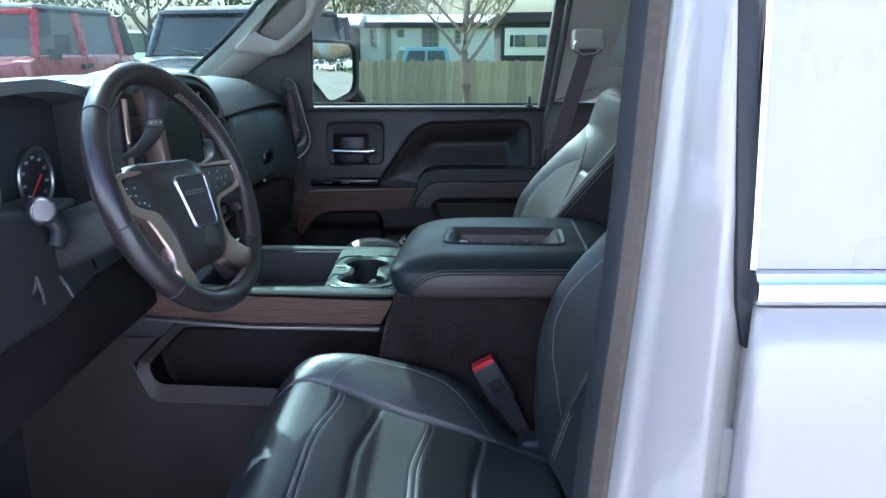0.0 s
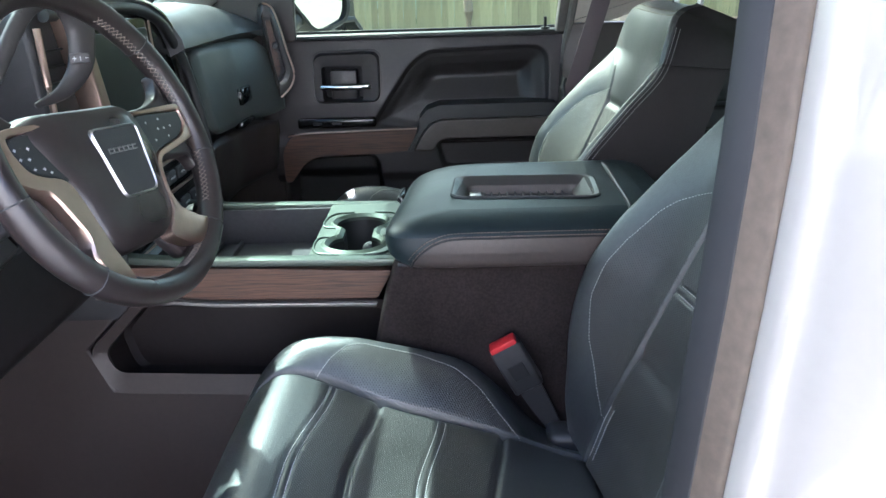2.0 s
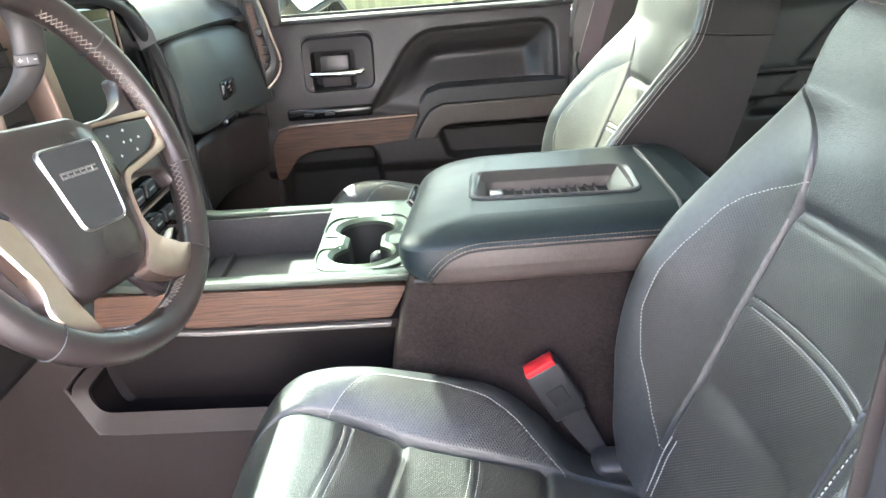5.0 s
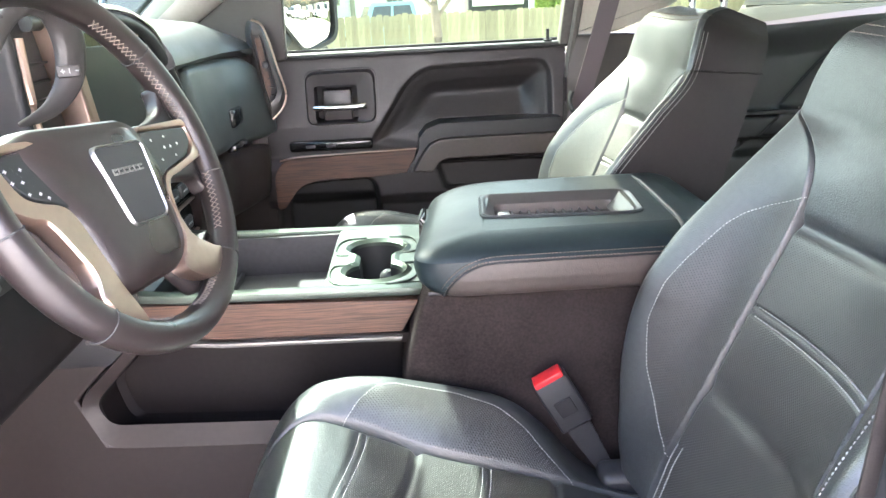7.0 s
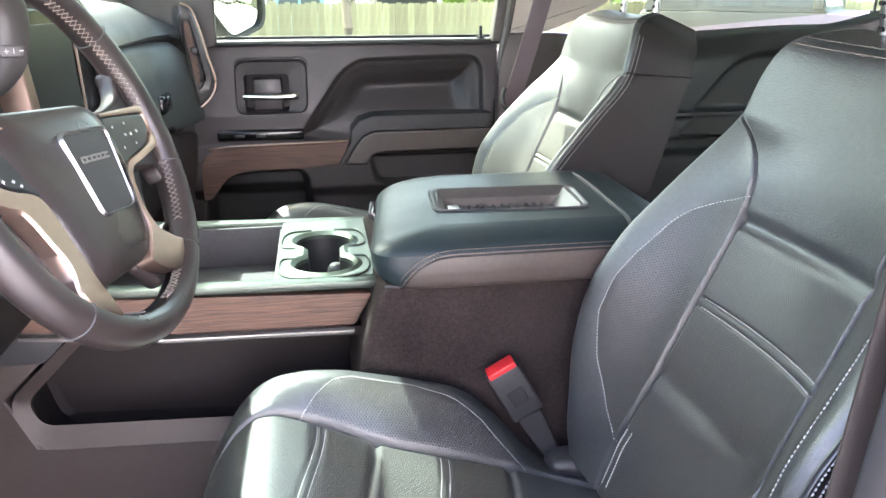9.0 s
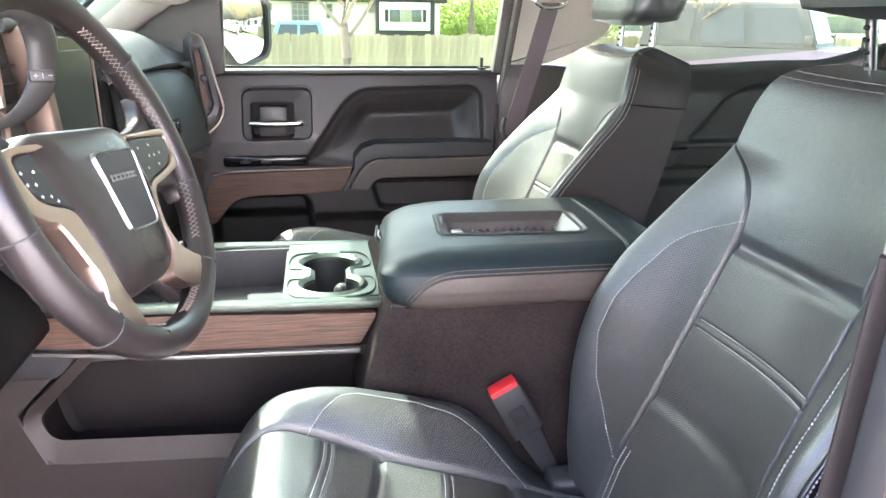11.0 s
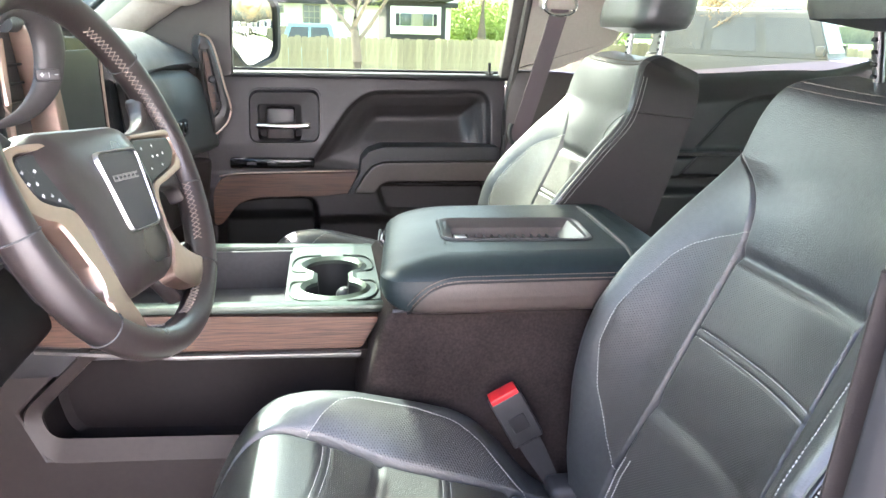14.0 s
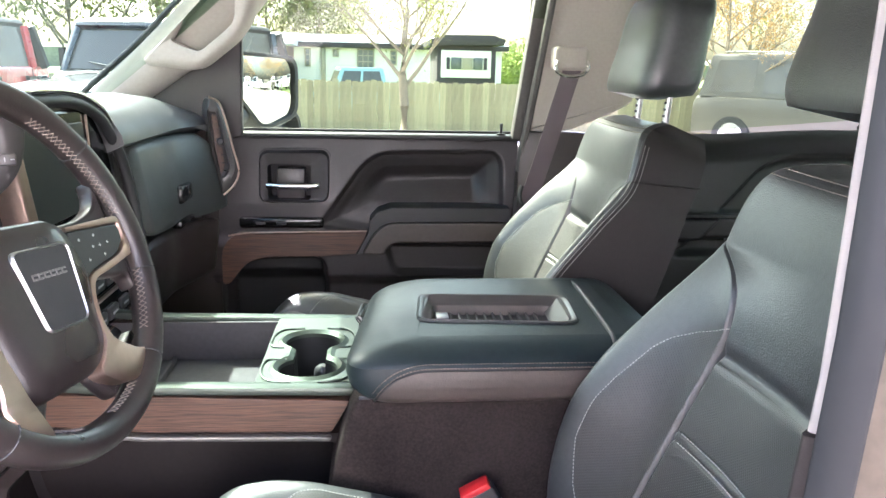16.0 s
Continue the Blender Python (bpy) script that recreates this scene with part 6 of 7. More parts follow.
GRASS = mat("spring_grass", (0.10, 0.15, 0.04), 0.95, vary=0.4, scale=0.6, fine=40)
PLANK = mat("weathered_fence_wood", (0.25, 0.23, 0.14), 0.9, vary=0.35, scale=3, fine=30, stretch=(4, 4, 0.5), rand=0.22)
SIDING = mat("white_siding", (0.84, 0.78, 0.68), 0.7, vary=0.06, scale=1)
DARKWOOD = mat("dark_brown_trim", (0.05, 0.04, 0.04), 0.8)
ROOFING = mat("pale_metal_roof", (0.45, 0.47, 0.48), 0.5, vary=0.15, scale=1)
WINDOW = mat("dim_window", (0.10, 0.11, 0.10), 0.15, rough_vary=0.05)
TAN = mat("tan_wall", (0.36, 0.31, 0.22), 0.85, scale=1)
BARK = mat("grey_bark", (0.20, 0.16, 0.12), 0.95, vary=0.3, scale=10, bump=1, bump_scale=60)
LEAF = mat("yellow_green_leaf", (0.23, 0.23, 0.06), 0.7, vary=0.4, scale=2)
OLIVE = mat("olive_leaf", (0.17, 0.17, 0.06), 0.75, vary=0.4, scale=1)
LEAF2 = mat("fresh_green_leaf", (0.26, 0.32, 0.07), 0.7, vary=0.35, scale=2)
LEAF3 = mat("orange_bud", (0.42, 0.24, 0.08), 0.8, vary=0.4, scale=2)
CARGLASS = mat("car_glass", (0.085, 0.078, 0.070), 0.10, rough_vary=0.03)
TYRE = mat("tyre_rubber", (0.02, 0.02, 0.02), 0.85)
SILVERCAR = mat("silver_car_paint", (0.075, 0.068, 0.058), 0.45, metal=0.2, coat=0.2, vary=0.05)
REDCAR = mat("red_car_paint", (0.45, 0.02, 0.025), 0.3, coat=1, vary=0.05)
WHITECAR = mat("white_car_paint", (0.72, 0.73, 0.75), 0.3, coat=1, vary=0.04)
BLACKCAR = mat("black_car_paint", (0.02, 0.02, 0.022), 0.3, coat=1, vary=0.05)
BLUECAR = mat("light_blue_car_paint", (0.24, 0.38, 0.40), 0.35, coat=1, vary=0.05)
CLADDING = mat("pale_wall_sheet", (0.80, 0.79, 0.77), 0.6, vary=0.04, scale=0.5)

bm = B()
bmesh.ops.create_grid(bm, x_segments=40, y_segments=40, size=600)
tagged(part("ground", bm, ASPHALT), "worn grey asphalt lot reaching to the horizon", "ground", kind="structure")
bm = B()
rbox(bm, -80, 120, 17.4, 200, -0.3, 0.02, 0)
tagged(part("lawn", bm, GRASS), "spring grass beyond the fence", "grass", kind="stuff")


def lofted_car(name, label, paint, m, L, W, H, hood_len, hood_h, sloped=0.25, style="suv", group=""):
    """A parked vehicle, its nose towards -x of its own frame, centred on its middle."""
    car = thing(name, label, "vehicle", group)
    x0, x1 = -L / 2, L / 2
    belt = hood_h + 0.05
    # lower body
    b = B()
    rings = []
    for x, top, w in ((x0, hood_h - 0.22, 0.86), (x0 + 0.08, hood_h - 0.08, 0.93), (x0 + 0.4, hood_h, 0.97), (x0 + hood_len, belt, 1.0), (x1 - 0.5, belt, 1.0), (x1 - 0.06, belt - 0.03, 0.96), (x1, belt - 0.12, 0.92)):
        w *= W / 2
        rings.append([(x, -w * 0.95, 0.38), (x, -w, 0.60), (x, -w, top - 0.18), (x, -w * 0.97, top - 0.05), (x, -w * 0.88, top), (x, w * 0.88, top), (x, w * 0.97, top - 0.05), (x, w, top - 0.18), (x, w, 0.60), (x, w * 0.95, 0.38)])
    loft(b, rings)
    part("body", b, paint, car)
    cx0, cx1 = x0 + hood_len - 0.05, (x1 - 0.12 if style != "pickup" else x0 + hood_len + 1.75)
    slope = sloped * 1.6
    # greenhouse
    b = B()
    rings = []
    for z, k in ((belt - 0.03, 0.0), ((belt + H) / 2, 0.5), (H - 0.06, 0.93), (H, 1.0)):
        w = W / 2 * (0.95 - 0.12 * k) - (0.05 if z == H else 0)
        f, r = cx0 + slope * (H - belt) * k, cx1 - 0.22 * (H - belt) * k - (0.05 if z == H else 0)
        rings.append([(f, -w, z), (r, -w, z), (r, w, z), (f, w, z)])
    loft(b, rings)
    part("cabin", b, paint, car)
    zl, zh = belt + 0.06, H - 0.12
    kz = lambda z: (z - belt) / (H - belt)
    side = lambda z: W / 2 * (0.95 - 0.12 * kz(z)) + 0.006
    fx = lambda z: cx0 + slope * (H - belt) * kz(z)
    rx = lambda z: cx1 - 0.22 * (H - belt) * kz(z)
    n = 3 if style != "pickup" else 2
    a, c = 0.10, 0.10
    for sgn in (-1, 1):
        for k in range(n):
            t0, t1 = k / n + 0.03, (k + 1) / n - 0.03
            lerp = lambda z, t: fx(z) + a + (rx(z) - c - fx(z) - a) * t
            b = B()
            q = [(lerp(zl, t0), sgn * side(zl), zl), (lerp(zl, t1), sgn * side(zl), zl), (lerp(zh, t1), sgn * side(zh), zh), (lerp(zh, t0), sgn * side(zh), zh)]
            loft(b, [[(x, y - sgn * 0.02, z) for x, y, z in q], q])
            part("window", b, CARGLASS, car)
        b = B()
        rbox(b, fx(zl) + 0.02, fx(zl) + 0.16, sgn * (W / 2 + 0.02), sgn * (W / 2 + 0.20), belt + 0.02, belt + 0.20, 0.03, 2)
        part("mirror", b, paint, car)
        b = B()
        rbox(b, x0 - 0.01, x0 + 0.10, sgn * (W / 2 * 0.55), sgn * (W / 2 * 0.86), hood_h - 0.32, hood_h - 0.14, 0.03, 2)
        part("headlight", b, CHROME, car)
        for wx in (x0 + 0.85, x1 - 0.85):
            b = B()
            disc(b, (wx, sgn * (W / 2 - 0.20), 0.38), (0, sgn, 0), 0.38, 0.22, 28, 0.03)
            wh = part("wheel", b, TYRE, car)
            b = B()
            disc(b, (wx, sgn * (W / 2 + 0.015), 0.38), (0, sgn, 0), 0.24, 0.012, 24, 0.004)
            part("rim", b, STEEL, wh)
    b = B()
    w0, w1 = W / 2 * 0.86, W / 2 * 0.78
    q = [(fx(zl) - 0.01, -w0, zl), (fx(zl) - 0.01, w0, zl), (fx(zh) - 0.01, w1, zh), (fx(zh) - 0.01, -w1, zh)]
    loft(b, [[(x + 0.03, y, z) for x, y, z in q], q])
    part("windshield", b, CARGLASS, car)
    b = B()
    q = [(rx(zl) + 0.01, -w0, zl), (rx(zl) + 0.01, w0, zl), (rx(zh) + 0.01, w1, zh), (rx(zh) + 0.01, -w1, zh)]
    loft(b, [[(x - 0.03, y, z) for x, y, z in q], q])
    part("rear_window", b, CARGLASS, car)
    b = B()
    rbox(b, x0 - 0.03, x0 + 0.10, -W / 2 * 0.5, W / 2 * 0.5, hood_h - 0.40, hood_h - 0.12, 0.02)
    part("grille", b, BLACKTRIM, car)
    if style == "suv":
        for sgn in (-1, 1):
            b = B()
            tube(b, [(fx(H) + 0.3, sgn * W * 0.36, H + 0.04), (rx(H) - 0.2, sgn * W * 0.36, H + 0.04)], 0.018, 8)
            part("roof_rail", b, STEEL, car)
    car.matrix_world = m
    return car


lofted_car("parked_suv", "silver older station SUV parked before the fence", SILVERCAR, pose(8.7, 14.2, 0, 0, 0, 134), 4.8, 1.9, 1.95, 1.35, 1.10)


def off_roader(label, paint, top, m, H=1.90):
    """A boxy off-road car, its nose towards -x of its own frame, centred on its middle."""
    car = thing("parked_jeep", label, "vehicle", "off-road cars")
    x0, x1, hw, belt = -2.15, 1.42, 0.77, 1.38
    cowl, rear = x0 + 1.28, x1 - 0.10
    b = B()
    prism(b, [(cowl - 0.12, 0.52), (cowl - 0.12, belt - 0.07), (cowl + 0.05, belt), (rear, belt), (rear + 0.03, 0.62), (rear - 0.15, 0.52)], "y", -hw, hw, 0.03, 3)
    part("body", b, paint, car)
    b = B()
    loft(b, [[(x, -w, 0.72), (x, -w, t - 0.10), (x, -w * 0.93, t - 0.02), (x, -w * 0.5, t + 0.012), (x, w * 0.5, t + 0.012), (x, w * 0.93, t - 0.02), (x, w, t - 0.10), (x, w, 0.72)] for x, w, t in ((x0 + 0.02, 0.53, 1.18), (x0 + 0.10, 0.57, 1.23), (x0 + 0.5, 0.62, 1.27), (cowl - 0.1, 0.70, 1.335))])
    hd = part("bonnet", b, paint, car)
    for sg in (-1, 1):
        b = B()
        rbox(b, x0 + 0.75, x0 + 0.82, sg * 0.50, sg * 0.56, 1.27, 1.315, 0.01)
        part("catch", b, BLACKTRIM, hd)
    b = B()
    rbox(b, x0 - 0.02, x0 + 0.04, -0.56, 0.56, 0.72, 1.19, 0.03, 3)
    gr = part("grille", b, paint, car)
    for k in range(7):
        b = B()
        rbox(b, x0 - 0.026, x0 - 0.018, -0.27 + 0.09 * k - 0.028, -0.27 + 0.09 * k + 0.028, 0.79, 1.11, 0.004)
        part("slot", b, BLACKTRIM, gr)
    for sg in (-1, 1):
        b = B()
        disc(b, (x0 - 0.04, sg * 0.43, 1.02), (-1, 0, 0), 0.095, 0.03, 24, 0.01)
        part("headlight", b, CHROME, car)
        for wx in (x0 + 0.55, x1 - 0.78):
            b = B()
            loft(b, [[(wx + c * (0.50 + d), sg * y, 0.46 + e * (0.46 + d)) for y, d in ((0.62, 0), (0.94, 0), (0.95, 0.03), (0.93, 0.06), (0.62, 0.08))] for c, e in ((-1.25, 0.15), (-0.98, 0.72), (-0.62, 1.0), (0.62, 1.0), (0.98, 0.72), (1.2, 0.1))], caps=True)
            part("fender", b, BLACKTRIM, car)
            b = B()
            disc(b, (wx, sg * 0.66, 0.41), (0, sg, 0), 0.41, 0.25, 32, 0.05)
            wh = part("wheel", b, TYRE, car)
            b = B()
            disc(b, (wx, sg * 0.905, 0.41), (0, sg, 0), 0.23, 0.012, 24, 0.004)
            part("rim", b, STEEL, wh)
        b = B()
        loft(b, [[(cowl + 0.20, sg * (0.86 + 0.01), z), (cowl + 0.26, sg * 0.99, z), (cowl + 0.32, sg * 0.99, z), (cowl + 0.30, sg * 0.86, z)] for z in (belt + 0.02, belt + 0.10, belt + 0.21)])
        rbox(b, cowl + 0.24, cowl + 0.28, sg * 0.76, sg * 0.88, belt - 0.04, belt + 0.05, 0.01)
        part("mirror", b, BLACKTRIM, car)
        for hx in (cowl + 0.95, cowl + 1.72):
            b = B()
            rbox(b, hx - 0.09, hx + 0.09, sg * (hw + 0.005), sg * (hw + 0.035), belt - 0.16, belt - 0.12, 0.01)
            part("door_handle", b, BLACKTRIM, car)
        for sx in (cowl + 0.18, cowl + 1.00, cowl + 1.80):
            b = B()
            rbox(b, sx - 0.006, sx + 0.006, sg * (hw - 0.004), sg * (hw + 0.003), 0.60, belt - 0.02, 0)
            part("door_gap", b, BLACKTRIM, car)
    # windshield with its painted frame; upper cabin narrows upwards
    lean = lambda z: cowl + 0.04 + 0.42 * (z - belt)
    wide = lambda z: 0.745 - 0.16 * (z - belt)
    zt = H - 0.08

    def bar(name, pts, r, material):
        b = B()
        tube(b, pts, r, 8, flat=0.8)
        part(name, b, material, car)

    for sg in (-1, 1):
        bar("windshield_pillar", [(lean(belt - 0.03), sg * wide(belt), belt - 0.03), (lean(zt), sg * wide(zt), zt)], 0.048, paint)
        posts = (0.98, 1.86)
        for px in posts:
            bar("door_pillar", [(cowl + px, sg * wide(belt), belt - 0.02), (cowl + px + 0.02, sg * wide(zt), zt)], 0.055, paint)
        bar("rear_pillar", [(rear - 0.10, sg * wide(belt), belt - 0.02), (rear - 0.22, sg * wide(zt), zt)], 0.10, top)
        edges = ((lean(belt) + 0.05, lean(zt) + 0.05, cowl + posts[0] - 0.06, cowl + posts[0] - 0.04), (cowl + posts[0] + 0.06, cowl + posts[0] + 0.08, cowl + posts[1] - 0.06, cowl + posts[1] - 0.04))
        for a0, a1, c0, c1 in edges:
            b = B()
            q = [(a0, sg * (wide(belt) - 0.012), belt), (c0, sg * (wide(belt) - 0.012), belt), (c1, sg * (wide(zt) - 0.012), zt), (a1, sg * (wide(zt) - 0.012), zt)]
            loft(b, [[(x, y - sg * 0.006, z) for x, y, z in q], q])
            part("window", b, CARGLASS, car)
    bar("windshield_header", [(lean(zt), -wide(zt), zt), (lean(zt), wide(zt), zt)], 0.05, paint)
    b = B()
    q = [(lean(belt) + 0.005, -wide(belt), belt), (lean(belt) + 0.005, wide(belt), belt), (lean(zt) + 0.005, wide(zt), zt), (lean(zt) + 0.005, -wide(zt), zt)]
    loft(b, [[(x + 0.006, y, z) for x, y, z in q], q])
    part("windshield", b, CARGLASS, car)
    for sg in (-1, 1):
        bar("wiper", [(cowl - 0.02, sg * 0.20 - 0.15, belt + 0.02), (cowl + 0.03, sg * 0.20 + 0.22, belt + 0.07)], 0.010, BLACKTRIM)
    b = B()
    rg = round_poly([(lean(zt) - 0.02, -0.66), (rear - 0.26, -0.66), (rear - 0.26, 0.66), (lean(zt) - 0.02, 0.66)], 0.10, 4)
    cx_ = (lean(zt) + rear) / 2 - 0.1
    loft(b, [[(cx_ + (x - cx_) * f, y * f, z) for x, y in rg] for f, z in ((1.0, zt - 0.02), (1.02, zt + 0.03), (0.99, H - 0.015), (0.93, H), (0.5, H + 0.012))])
    part("hardtop", b, top, car)
    b = B()
    q = [(rear - 0.02, -0.60, belt), (rear - 0.02, 0.60, belt), (rear - 0.26, 0.56, zt), (rear - 0.26, -0.56, zt)]
    loft(b, [[(x - 0.008, y, z) for x, y, z in q], q])
    part("rear_window", b, CARGLASS, car)
    for sg in (-1, 1):
        bar("seat_back", [(cowl + 1.0, sg * 0.36, belt - 0.1), (cowl + 1.08, sg * 0.36, belt + 0.34)], 0.13, BLACKTRIM)
    for xa, xb in ((x0 - 0.28, x0 - 0.10), (x1 + 0.02, x1 + 0.16)):
        b = B()
        rbox(b, xa, xb, -0.82, 0.82, 0.52, 0.68, 0.04, 3)
        part("bumper", b, BLACKTRIM, car)
    b = B()
    disc(b, (x1, 0.08, 0.98), (1, 0, 0), 0.40, 0.25, 32, 0.05)
    part("spare_wheel", b, TYRE, car)
    b = B()
    rbox(b, x0 + 0.2, x1 - 0.1, -0.45, 0.45, 0.36, 0.56, 0.02)
    part("chassis", b, BLACKTRIM, car)
    car.matrix_world = m


off_roader("red off-road car with black hardtop parked in the lot", REDCAR, BLACKTRIM, pose(-5.30, 9.50, 0, 0, 0, 86) @ Matrix.Scale(1.06, 4), 1.92)
off_roader("glossy black off-road car with black hardtop in the lot", BLACKCAR, BLACKTRIM, pose(-2.45, 9.62, 0, 0, 0, 70) @ Matrix.Scale(1.06, 4), 1.90)
lofted_car("parked_pickup", "light blue old pickup behind the fence", BLUECAR, pose(-0.5, 26.5, -0.25, 0, 0, 10), 5.2, 1.9, 1.75, 1.5, 1.02, style="pickup")
for k, (x, y, pnt) in enumerate(((30, 10.2, WHITECAR), (34, 13.0, SILVERCAR), (37, 16.0, WHITECAR), (41, 19.5, BLACKCAR), (45, 22.5, WHITECAR), (40, 9.0, WHITECAR), (46, 12.5, SILVERCAR), (34, 19, WHITECAR), (38, 24, WHITECAR), (32, 23.5, BLACKCAR), (44, 29, WHITECAR))):
    lofted_car("parked_pickup", "white or grey pickup parked in the row behind", pnt, pose(x, y, 0, 0, 0, 75), 5.4, 1.95, 1.85, 1.5, 1.1, style="pickup", group="row of parked trucks")

# mobile home with siding boards, windows, porch end
home = thing("mobile_home", "long white mobile home with dark trimmed porch end", "mobile home")
bm = B()
rbox(bm, -4.15, 6.2, 38.4, 43, 0.0, 2.60, 0.01)
part("wall", bm, SIDING, home)
for k in range(18):
    bm = B()
    prism(bm, [(38.40, 0.1 + 0.145 * k), (38.372, 0.1 + 0.145 * k), (38.392, 0.235 + 0.145 * k), (38.40, 0.235 + 0.145 * k)], "x", -4.15, 6.2)
    part("siding_board", bm, SIDING, home)
bm = B()
prism(bm, [(38.1, 2.66), (40.7, 3.10), (43.3, 2.66), (43.3, 2.58), (38.1, 2.56)], "x", -4.35, 6.5)
part("roof", bm, ROOFING, home)
bm = B()
rbox(bm, -4.35, 6.5, 38.05, 38.10, 2.38, 2.62, 0.01)
part("fascia", bm, DARKWOOD, home, "dark roof edge")
for x0, x1, z0, z1 in ((-3.62, -3.32, 1.45, 2.33), (-2.25, -1.95, 1.93, 2.3), (-1.06, -0.20, 1.40, 2.36), (0.58, 0.92, 1.6, 2.30)):
    bm = B()
    rbox(bm, x0, x1, 38.30, 38.40, z0, z1, 0.02)
    wf = part("window_frame", bm, TAN, home)
    for j in range(3):
        for i in range(3 if x1 - x0 > 0.8 else 1):
            nx = 3 if x1 - x0 > 0.8 else 1
            w_ = (x1 - x0 - 0.1) / nx
            bm = B()
            rbox(bm, x0 + 0.06 + i * w_, x0 + 0.03 + (i + 1) * w_, 38.285, 38.31, z0 + 0.06 + j * (z1 - z0 - 0.08) / 3, z0 + 0.03 + (j + 1) * (z1 - z0 - 0.08) / 3, 0)
            part("window_pane", bm, WINDOW, wf)
bm = B()
rbox(bm, -2.82, -2.60, 38.2, 38.35, 0.2, 2.4, 0.01)
part("drain_pipe", bm, TAN, home)
shed = thing("shed", "tan shed with pale metal roof", "shed")
bm = B()
rbox(bm, -9.5, -4.4, 36, 41, 0, 2.45, 0.01)
part("wall", bm, TAN, shed)
bm = B()
prism(bm, [(35.7, 2.48), (38.5, 3.05), (41.3, 2.48), (41.3, 2.40), (35.7, 2.40)], "x", -9.8, -3.9)
part("roof", bm, ROOFING, shed)
bm = B()
rbox(bm, -5.0, -4.55, 35.94, 36, 1.75, 2.15, 0.01)
part("window", bm, BARK, shed)
porch = thing("porch_cabin", "small dark trimmed cabin end with white window wall", "cabin")
bm = B()
rbox(bm, 2.00, 4.05, 26.6, 30, 0, 2.30, 0.02)
part("frame", bm, DARKWOOD, porch)
bm = B()
prism(bm, [(1.75, 2.28), (4.30, 2.33), (4.35, 2.52), (3.9, 2.66), (2.2, 2.64), (1.72, 2.48)], "y", 26.35, 30.2, 0.02)
part("roof", bm, DARKWOOD, porch)
bm = B()
rbox(bm, 2.14, 3.88, 26.54, 26.62, 1.22, 2.14, 0.015)
part("wall", bm, SIDING, porch)
for x0, x1, mt in ((2.32, 2.44, DARKWOOD), (2.48, 2.84, WINDOW), (2.86, 3.24, TAN), (3.26, 3.58, WINDOW), (3.62, 3.74, DARKWOOD)):
    bm = B()
    rbox(bm, x0, x1, 26.50, 26.56, 1.50, 1.90, 0.01)
    part("shutter" if mt is DARKWOOD else "window", bm, mt, porch)

# trees
def tree(name, label, at, height, trunk_r, leaf, n_leaf, spread=0.55, seed=1, leaf_size=0.07, first=0.3, limbs=11, group="", trunks=1):
    rnd = random.Random(seed)
    t = thing(name, label, "tree", group)
    b, tips = B(), []

    def limb(p, d, length, r, depth):
        pts, rs = [p.copy()], [r]
        n = 5
        for i in range(n):
            d = (d + Vector((rnd.uniform(-1, 1), rnd.uniform(-1, 1), rnd.uniform(-0.3, 0.7))) * 0.16).normalized()
            p = p + d * length / n
            pts.append(p.copy())
            rs.append(r * (1 - 0.75 * (i + 1) / n))
            if depth < 3 and i > 0:
                for _ in range(2 if depth < 2 else 1):
                    side = Vector((rnd.uniform(-1, 1), rnd.uniform(-1, 1), rnd.uniform(0.0, 0.9))).normalized()
                    limb(p.copy(), (d * 0.5 + side).normalized(), length * rnd.uniform(0.35, 0.55), rs[-1] * 0.6, depth + 1)
        if depth >= 1:
            tips.extend(pts[1:])
        tube(b, pts, [max(x, 0.004) for x in rs], 7 if depth < 2 else 4)

    base = Vector((0, 0, -0.1))
    pts = [base + Vector((rnd.uniform(-1, 1) * 0.008 * height * min(i, 3) / 3, rnd.uniform(-1, 1) * 0.008 * height * min(i, 3) / 3, height * 0.9 * i / 8)) for i in range(9)]
    tube(b, pts, [trunk_r * (1.25 if i == 0 else 1 - 0.105 * i) for i in range(9)], 12)
    for k in range(limbs):
        f = first + (0.95 - first) * k / limbs
        i = min(int(f * 8), 7)
        p = pts[i] + (pts[i + 1] - pts[i]) * (f * 8 - i)
        a = k * 2.4 + rnd.uniform(-0.4, 0.4)
        d = Vector((math.cos(a), math.sin(a), rnd.uniform(0.5, 1.1))).normalized()
        limb(p, d, height * spread * (1.05 - 0.75 * f) * rnd.uniform(0.8, 1.15), trunk_r * 0.50 * (1.1 - f), 1)
    part("trunk", b, BARK, t)
    b = B()
    for k in range(n_leaf):
        p = rnd.choice(tips) + Vector((rnd.gauss(0, 1), rnd.gauss(0, 1), rnd.gauss(0, 1))) * leaf_size * 1.6
        q = Euler((rnd.uniform(0, 6), rnd.uniform(0, 6), rnd.uniform(0, 6))).to_matrix()
        s = leaf_size * rnd.uniform(0.5, 1.2)
        vs = [b.verts.new(p + q @ Vector(c) * s) for c in ((-0.5, 0, 0), (0, -0.28, 0.06), (0.5, 0, 0), (0, 0.28, 0.06))]
        b.faces.new(vs)
    tagged(part("crown", b, leaf, t), kind="stuff")
    t.location = at
    return t


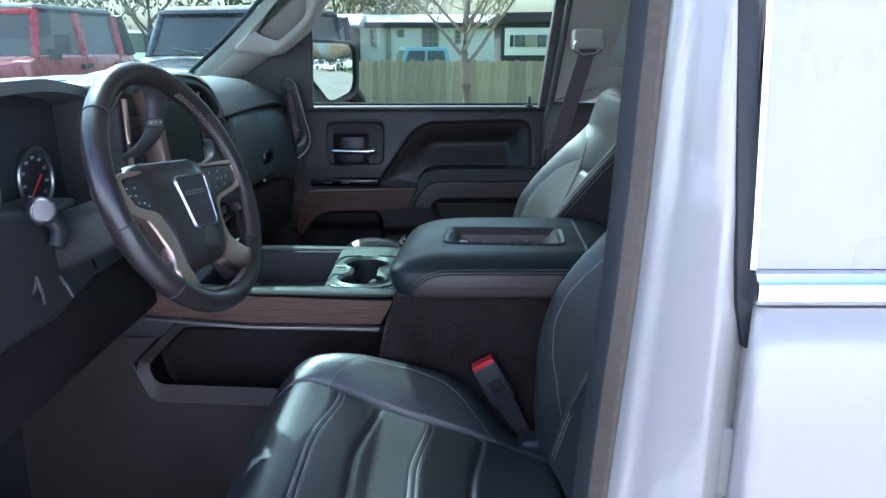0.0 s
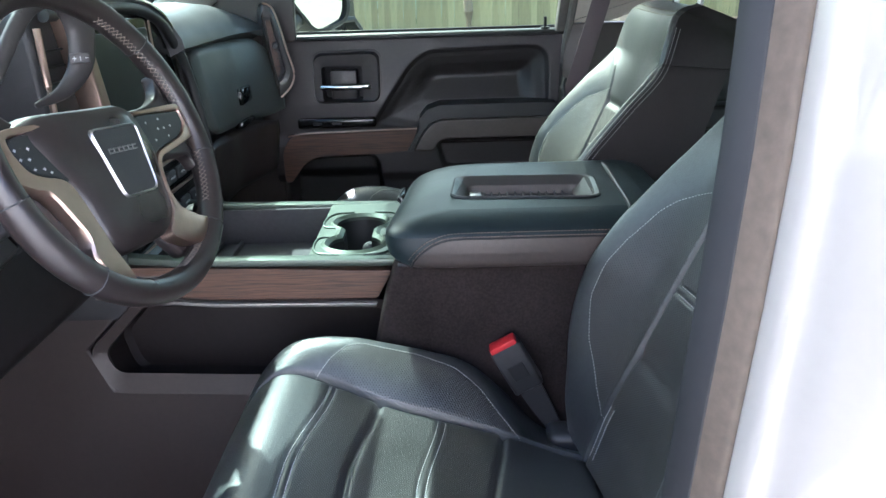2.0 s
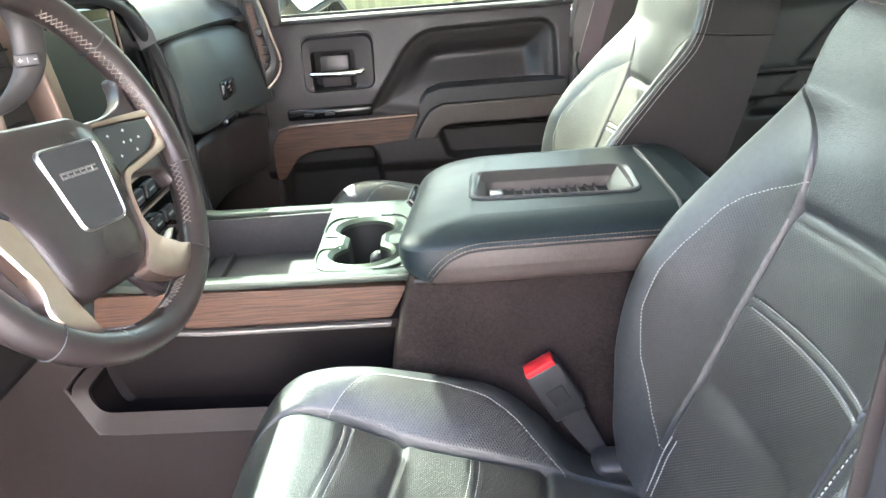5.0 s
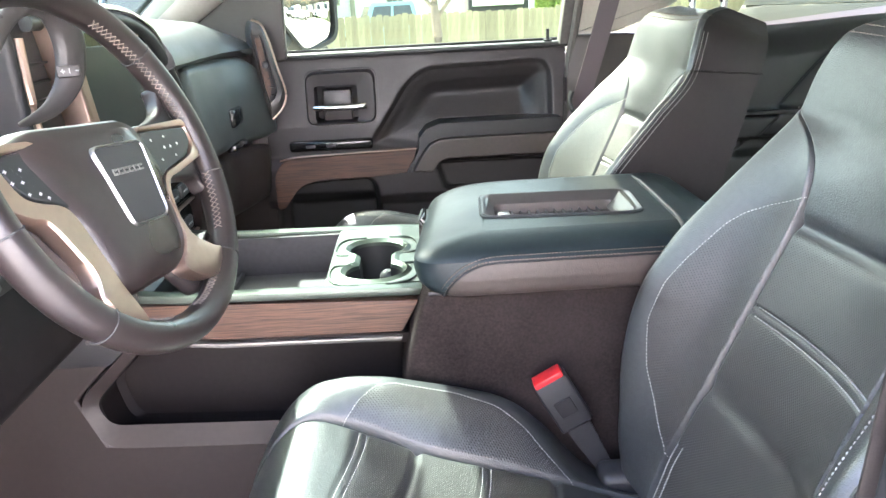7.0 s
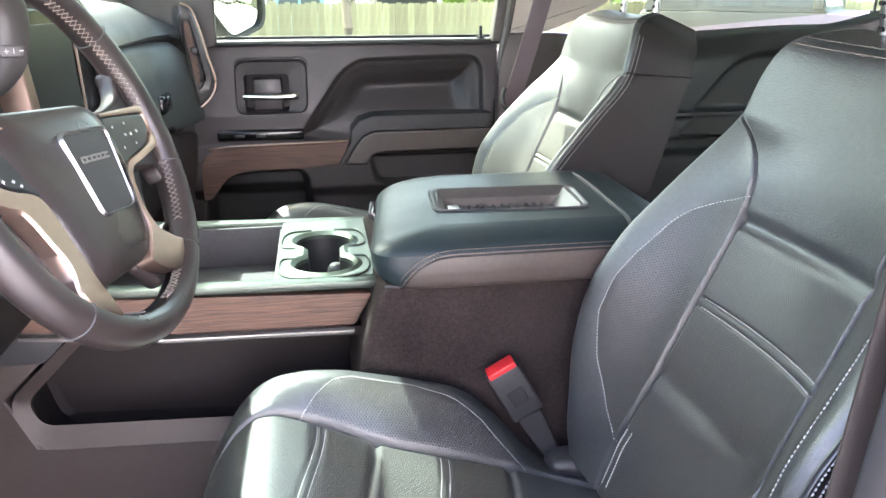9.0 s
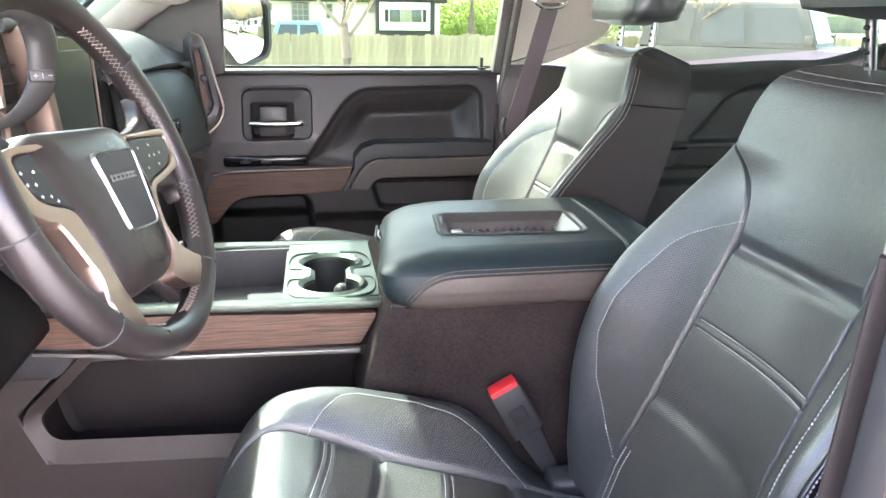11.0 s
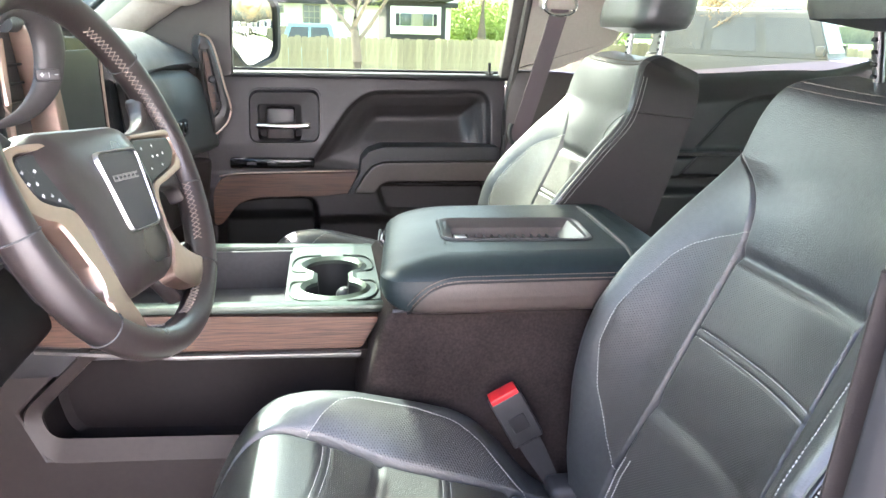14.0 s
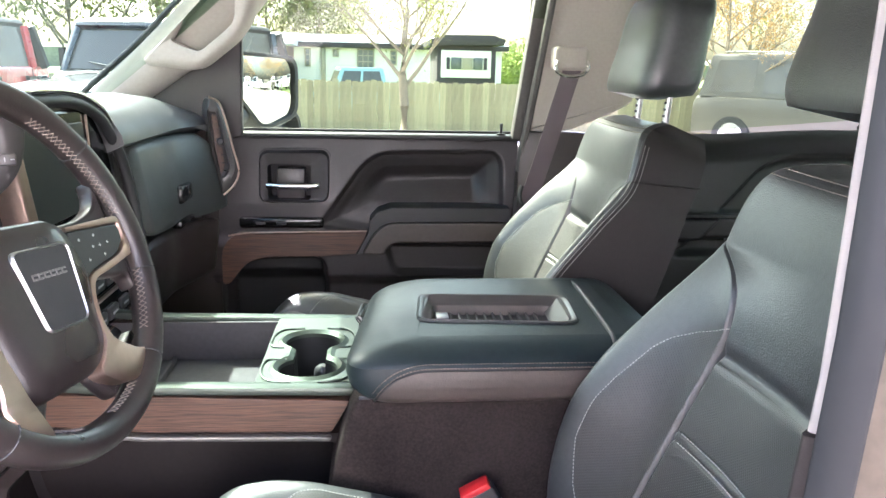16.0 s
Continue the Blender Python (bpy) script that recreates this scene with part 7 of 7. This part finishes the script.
tree("tree", "young spring tree with thin yellow-green leaves before the fence", (0.40, 13.2, 0), 4.5, 0.098, LEAF, 20000, seed=3, first=0.32, leaf_size=0.045, limbs=18)
tree("tree", "small budding tree with orange twigs before the fence", (7.0, 15.3, 0), 4.6, 0.07, LEAF3, 26000, leaf_size=0.042, seed=8, first=0.22, limbs=22)
tree("tree", "tall bare-trunked tree behind the fence", (3.62, 18.5, 0), 12, 0.13, LEAF2, 1500, seed=5, first=0.62)
for k, (x, y, h, lf, n) in enumerate(((-6.5, 46, 10, OLIVE, 16000), (-12, 50, 12, OLIVE, 14000), (-3.6, 47, 8, OLIVE, 12000), (-22, 45, 12, OLIVE, 9000), (-32, 42, 13, OLIVE, 9000), (-19, 30, 10, OLIVE, 12000), (-15.5, 27, 9, OLIVE, 12000), (-11.0, 29, 10, OLIVE, 12000), (-23, 33, 11, OLIVE, 9000), (-9.0, 33, 9, OLIVE, 9000), (14, 36, 9, LEAF3, 3000), (20, 40, 10, LEAF, 2600), (55, 22, 10, LEAF3, 5000), (62, 30, 11, LEAF3, 5000), (58, 14, 10, LEAF3, 5000), (52, 34, 10, LEAF3, 5000))):
    tree("tree", "tall spring tree with thin fresh leaves", (x, y, 0), h, 0.14, lf, n, seed=20 + k, leaf_size=0.2, first=0.12, limbs=16, group="background trees")
for k, (x, y, r) in enumerate(((7.6, 48, 1.7), (9.5, 50, 2.2), (12, 52, 2.4), (15.5, 54, 2.6), (19, 52, 2.2))):
    rnd = random.Random(90 + k)
    b = B()
    for _ in range(6500):
        a, e_ = rnd.uniform(0, 6.28), math.asin(rnd.uniform(-0.3, 1))
        rad = r * rnd.uniform(0.55, 1.0) * (1 + 0.25 * math.sin(3 * a + k) * math.cos(2 * e_))
        p = Vector((rad * math.cos(a) * math.cos(e_), rad * math.sin(a) * math.cos(e_), max(r * 0.38 + rad * math.sin(e_) * 1.1, 0.0)))
        q = Euler((rnd.uniform(0, 6), rnd.uniform(0, 6), rnd.uniform(0, 6))).to_matrix()
        s = rnd.uniform(0.09, 0.22)
        b.faces.new([b.verts.new(p + q @ Vector(c) * s) for c in ((-0.5, 0, 0), (0, -0.35, 0.1), (0.5, 0, 0), (0, 0.35, 0.1))])
    o = part("bush", b, LEAF2)
    o.location = (x, y, -0.12)
    tagged(o, "fresh bright green leafy bush beyond the fence", "bush", "bushes")

# far rise of land and trees
bm = B()
rnd = random.Random(5)
pts = [(-400 + 8 * i, 3 + 2.2 * noise.noise(Vector((i * 0.13, 0, 0))) + 1.0 * rnd.random()) for i in range(110)]
loft(bm, [[(x, 160, -1) for x, z in pts], [(x, 160, z) for x, z in pts], [(x, 190, z + 1) for x, z in pts]], caps=False, closed=False)
tagged(part("backdrop", bm, mat("far_woods", (0.20, 0.20, 0.14), 1.0, vary=0.4, scale=0.2, fine=2)), "distant wooded rise at the horizon", "woods", kind="structure")

# pale building behind the camera, unseen, guessed from reflections; it brightens the cab
bld = thing("building", "pale sheet-clad building across the lot", "building")
bm = B()
rbox(bm, -16, 18, -14, -6.6, 0, 5.2, 0.02)
part("wall", bm, CLADDING, bld)
bm = B()
rbox(bm, -16.3, 18.3, -14.3, -6.4, 5.2, 5.4, 0.02)
part("roof", bm, ROOFING, bld)

# passenger door mirror outside
mir = thing("side_mirror", "black side mirror reflecting the parked trucks", "side mirror")
mn = Vector((0.888, -0.455, 0.195)).normalized()
mt_ = Vector((0.54, 0.84, 0)).normalized()
mo = Vector((-0.395, 2.62, 1.50))
shape = [(-0.126, 0.070), (-0.105, 0.088), (0.115, 0.080), (0.138, 0.055), (0.136, -0.060), (0.118, -0.088), (0.020, -0.112), (-0.020, -0.108), (-0.130, 0.000)]
mp_ = round_poly(shape, 0.018, 5)
CURVE = 1.35                                   # radius of the bulged glass
on = lambda a, z, d: mo + mt_ * a + Vector((0, 0, z)) + mn * d
bm = B()
loft(bm, [[on(a * f, z * f, -((a * f) ** 2 + (z * f) ** 2) / (2 * CURVE) + 0.010) for a, z in mp_] for f in np.linspace(1.0, 0.02, 22)])
part("glass", bm, MIRROR, mir, "bulged mirror glass", angle=80)
bm = B()
loft(bm, [[on(a * 0.985, z * 0.985, 0.000) for a, z in mp_], [on(a * 1.0, z * 1.0, 0.012) for a, z in mp_], [on(a * 1.10, z * 1.10, 0.012) for a, z in mp_], [on(a * 1.14, z * 1.14, 0.0) for a, z in mp_], [on(a * 1.14, z * 1.14, -0.03) for a, z in mp_], [on(a * 1.0, z * 1.0, -0.10) for a, z in mp_], [on(a * 0.5, z * 0.6, -0.13) for a, z in mp_]], caps=False)
part("housing", bm, BLACKTRIM, mir)
bm = B()
tube(bm, [(-0.46, 2.42, 1.405), (-0.46, 2.52, 1.415), (-0.45, 2.60, 1.43)], 0.03, 10)
part("arm", bm, BLACKTRIM, mir)

# fence: single planks on rails
fence = thing("fence", "weathered wooden plank fence along the lot", "fence", kind="structure")
for z in (0.35, 1.0):
    bm = B()
    rbox(bm, -12, 26, 17.03, 17.07, z, z + 0.09, 0)
    part("rail", bm, PLANK, fence)
rnd = random.Random(2)
shapes = []
for k in range(5):
    bm = B()
    h = 1.22 + 0.012 * k
    prism(bm, [(-0.068, 0), (0.068, 0), (0.068, h - 0.03), (0.045, h), (-0.045, h), (-0.068, h - 0.03)], "y", 0, 0.018)
    shapes.append(finish(bm))
    shapes[-1].materials.append(PLANK)
for k in range(276):
    o = new("plank", rnd.choice(shapes))
    o.parent = fence
    o.matrix_world = pose(-12 + 0.138 * k + rnd.uniform(-0.002, 0.002), 17.0 + rnd.uniform(-0.006, 0.006), 0.0 + 0.0, 0, rnd.uniform(-0.25, 0.25), 0)
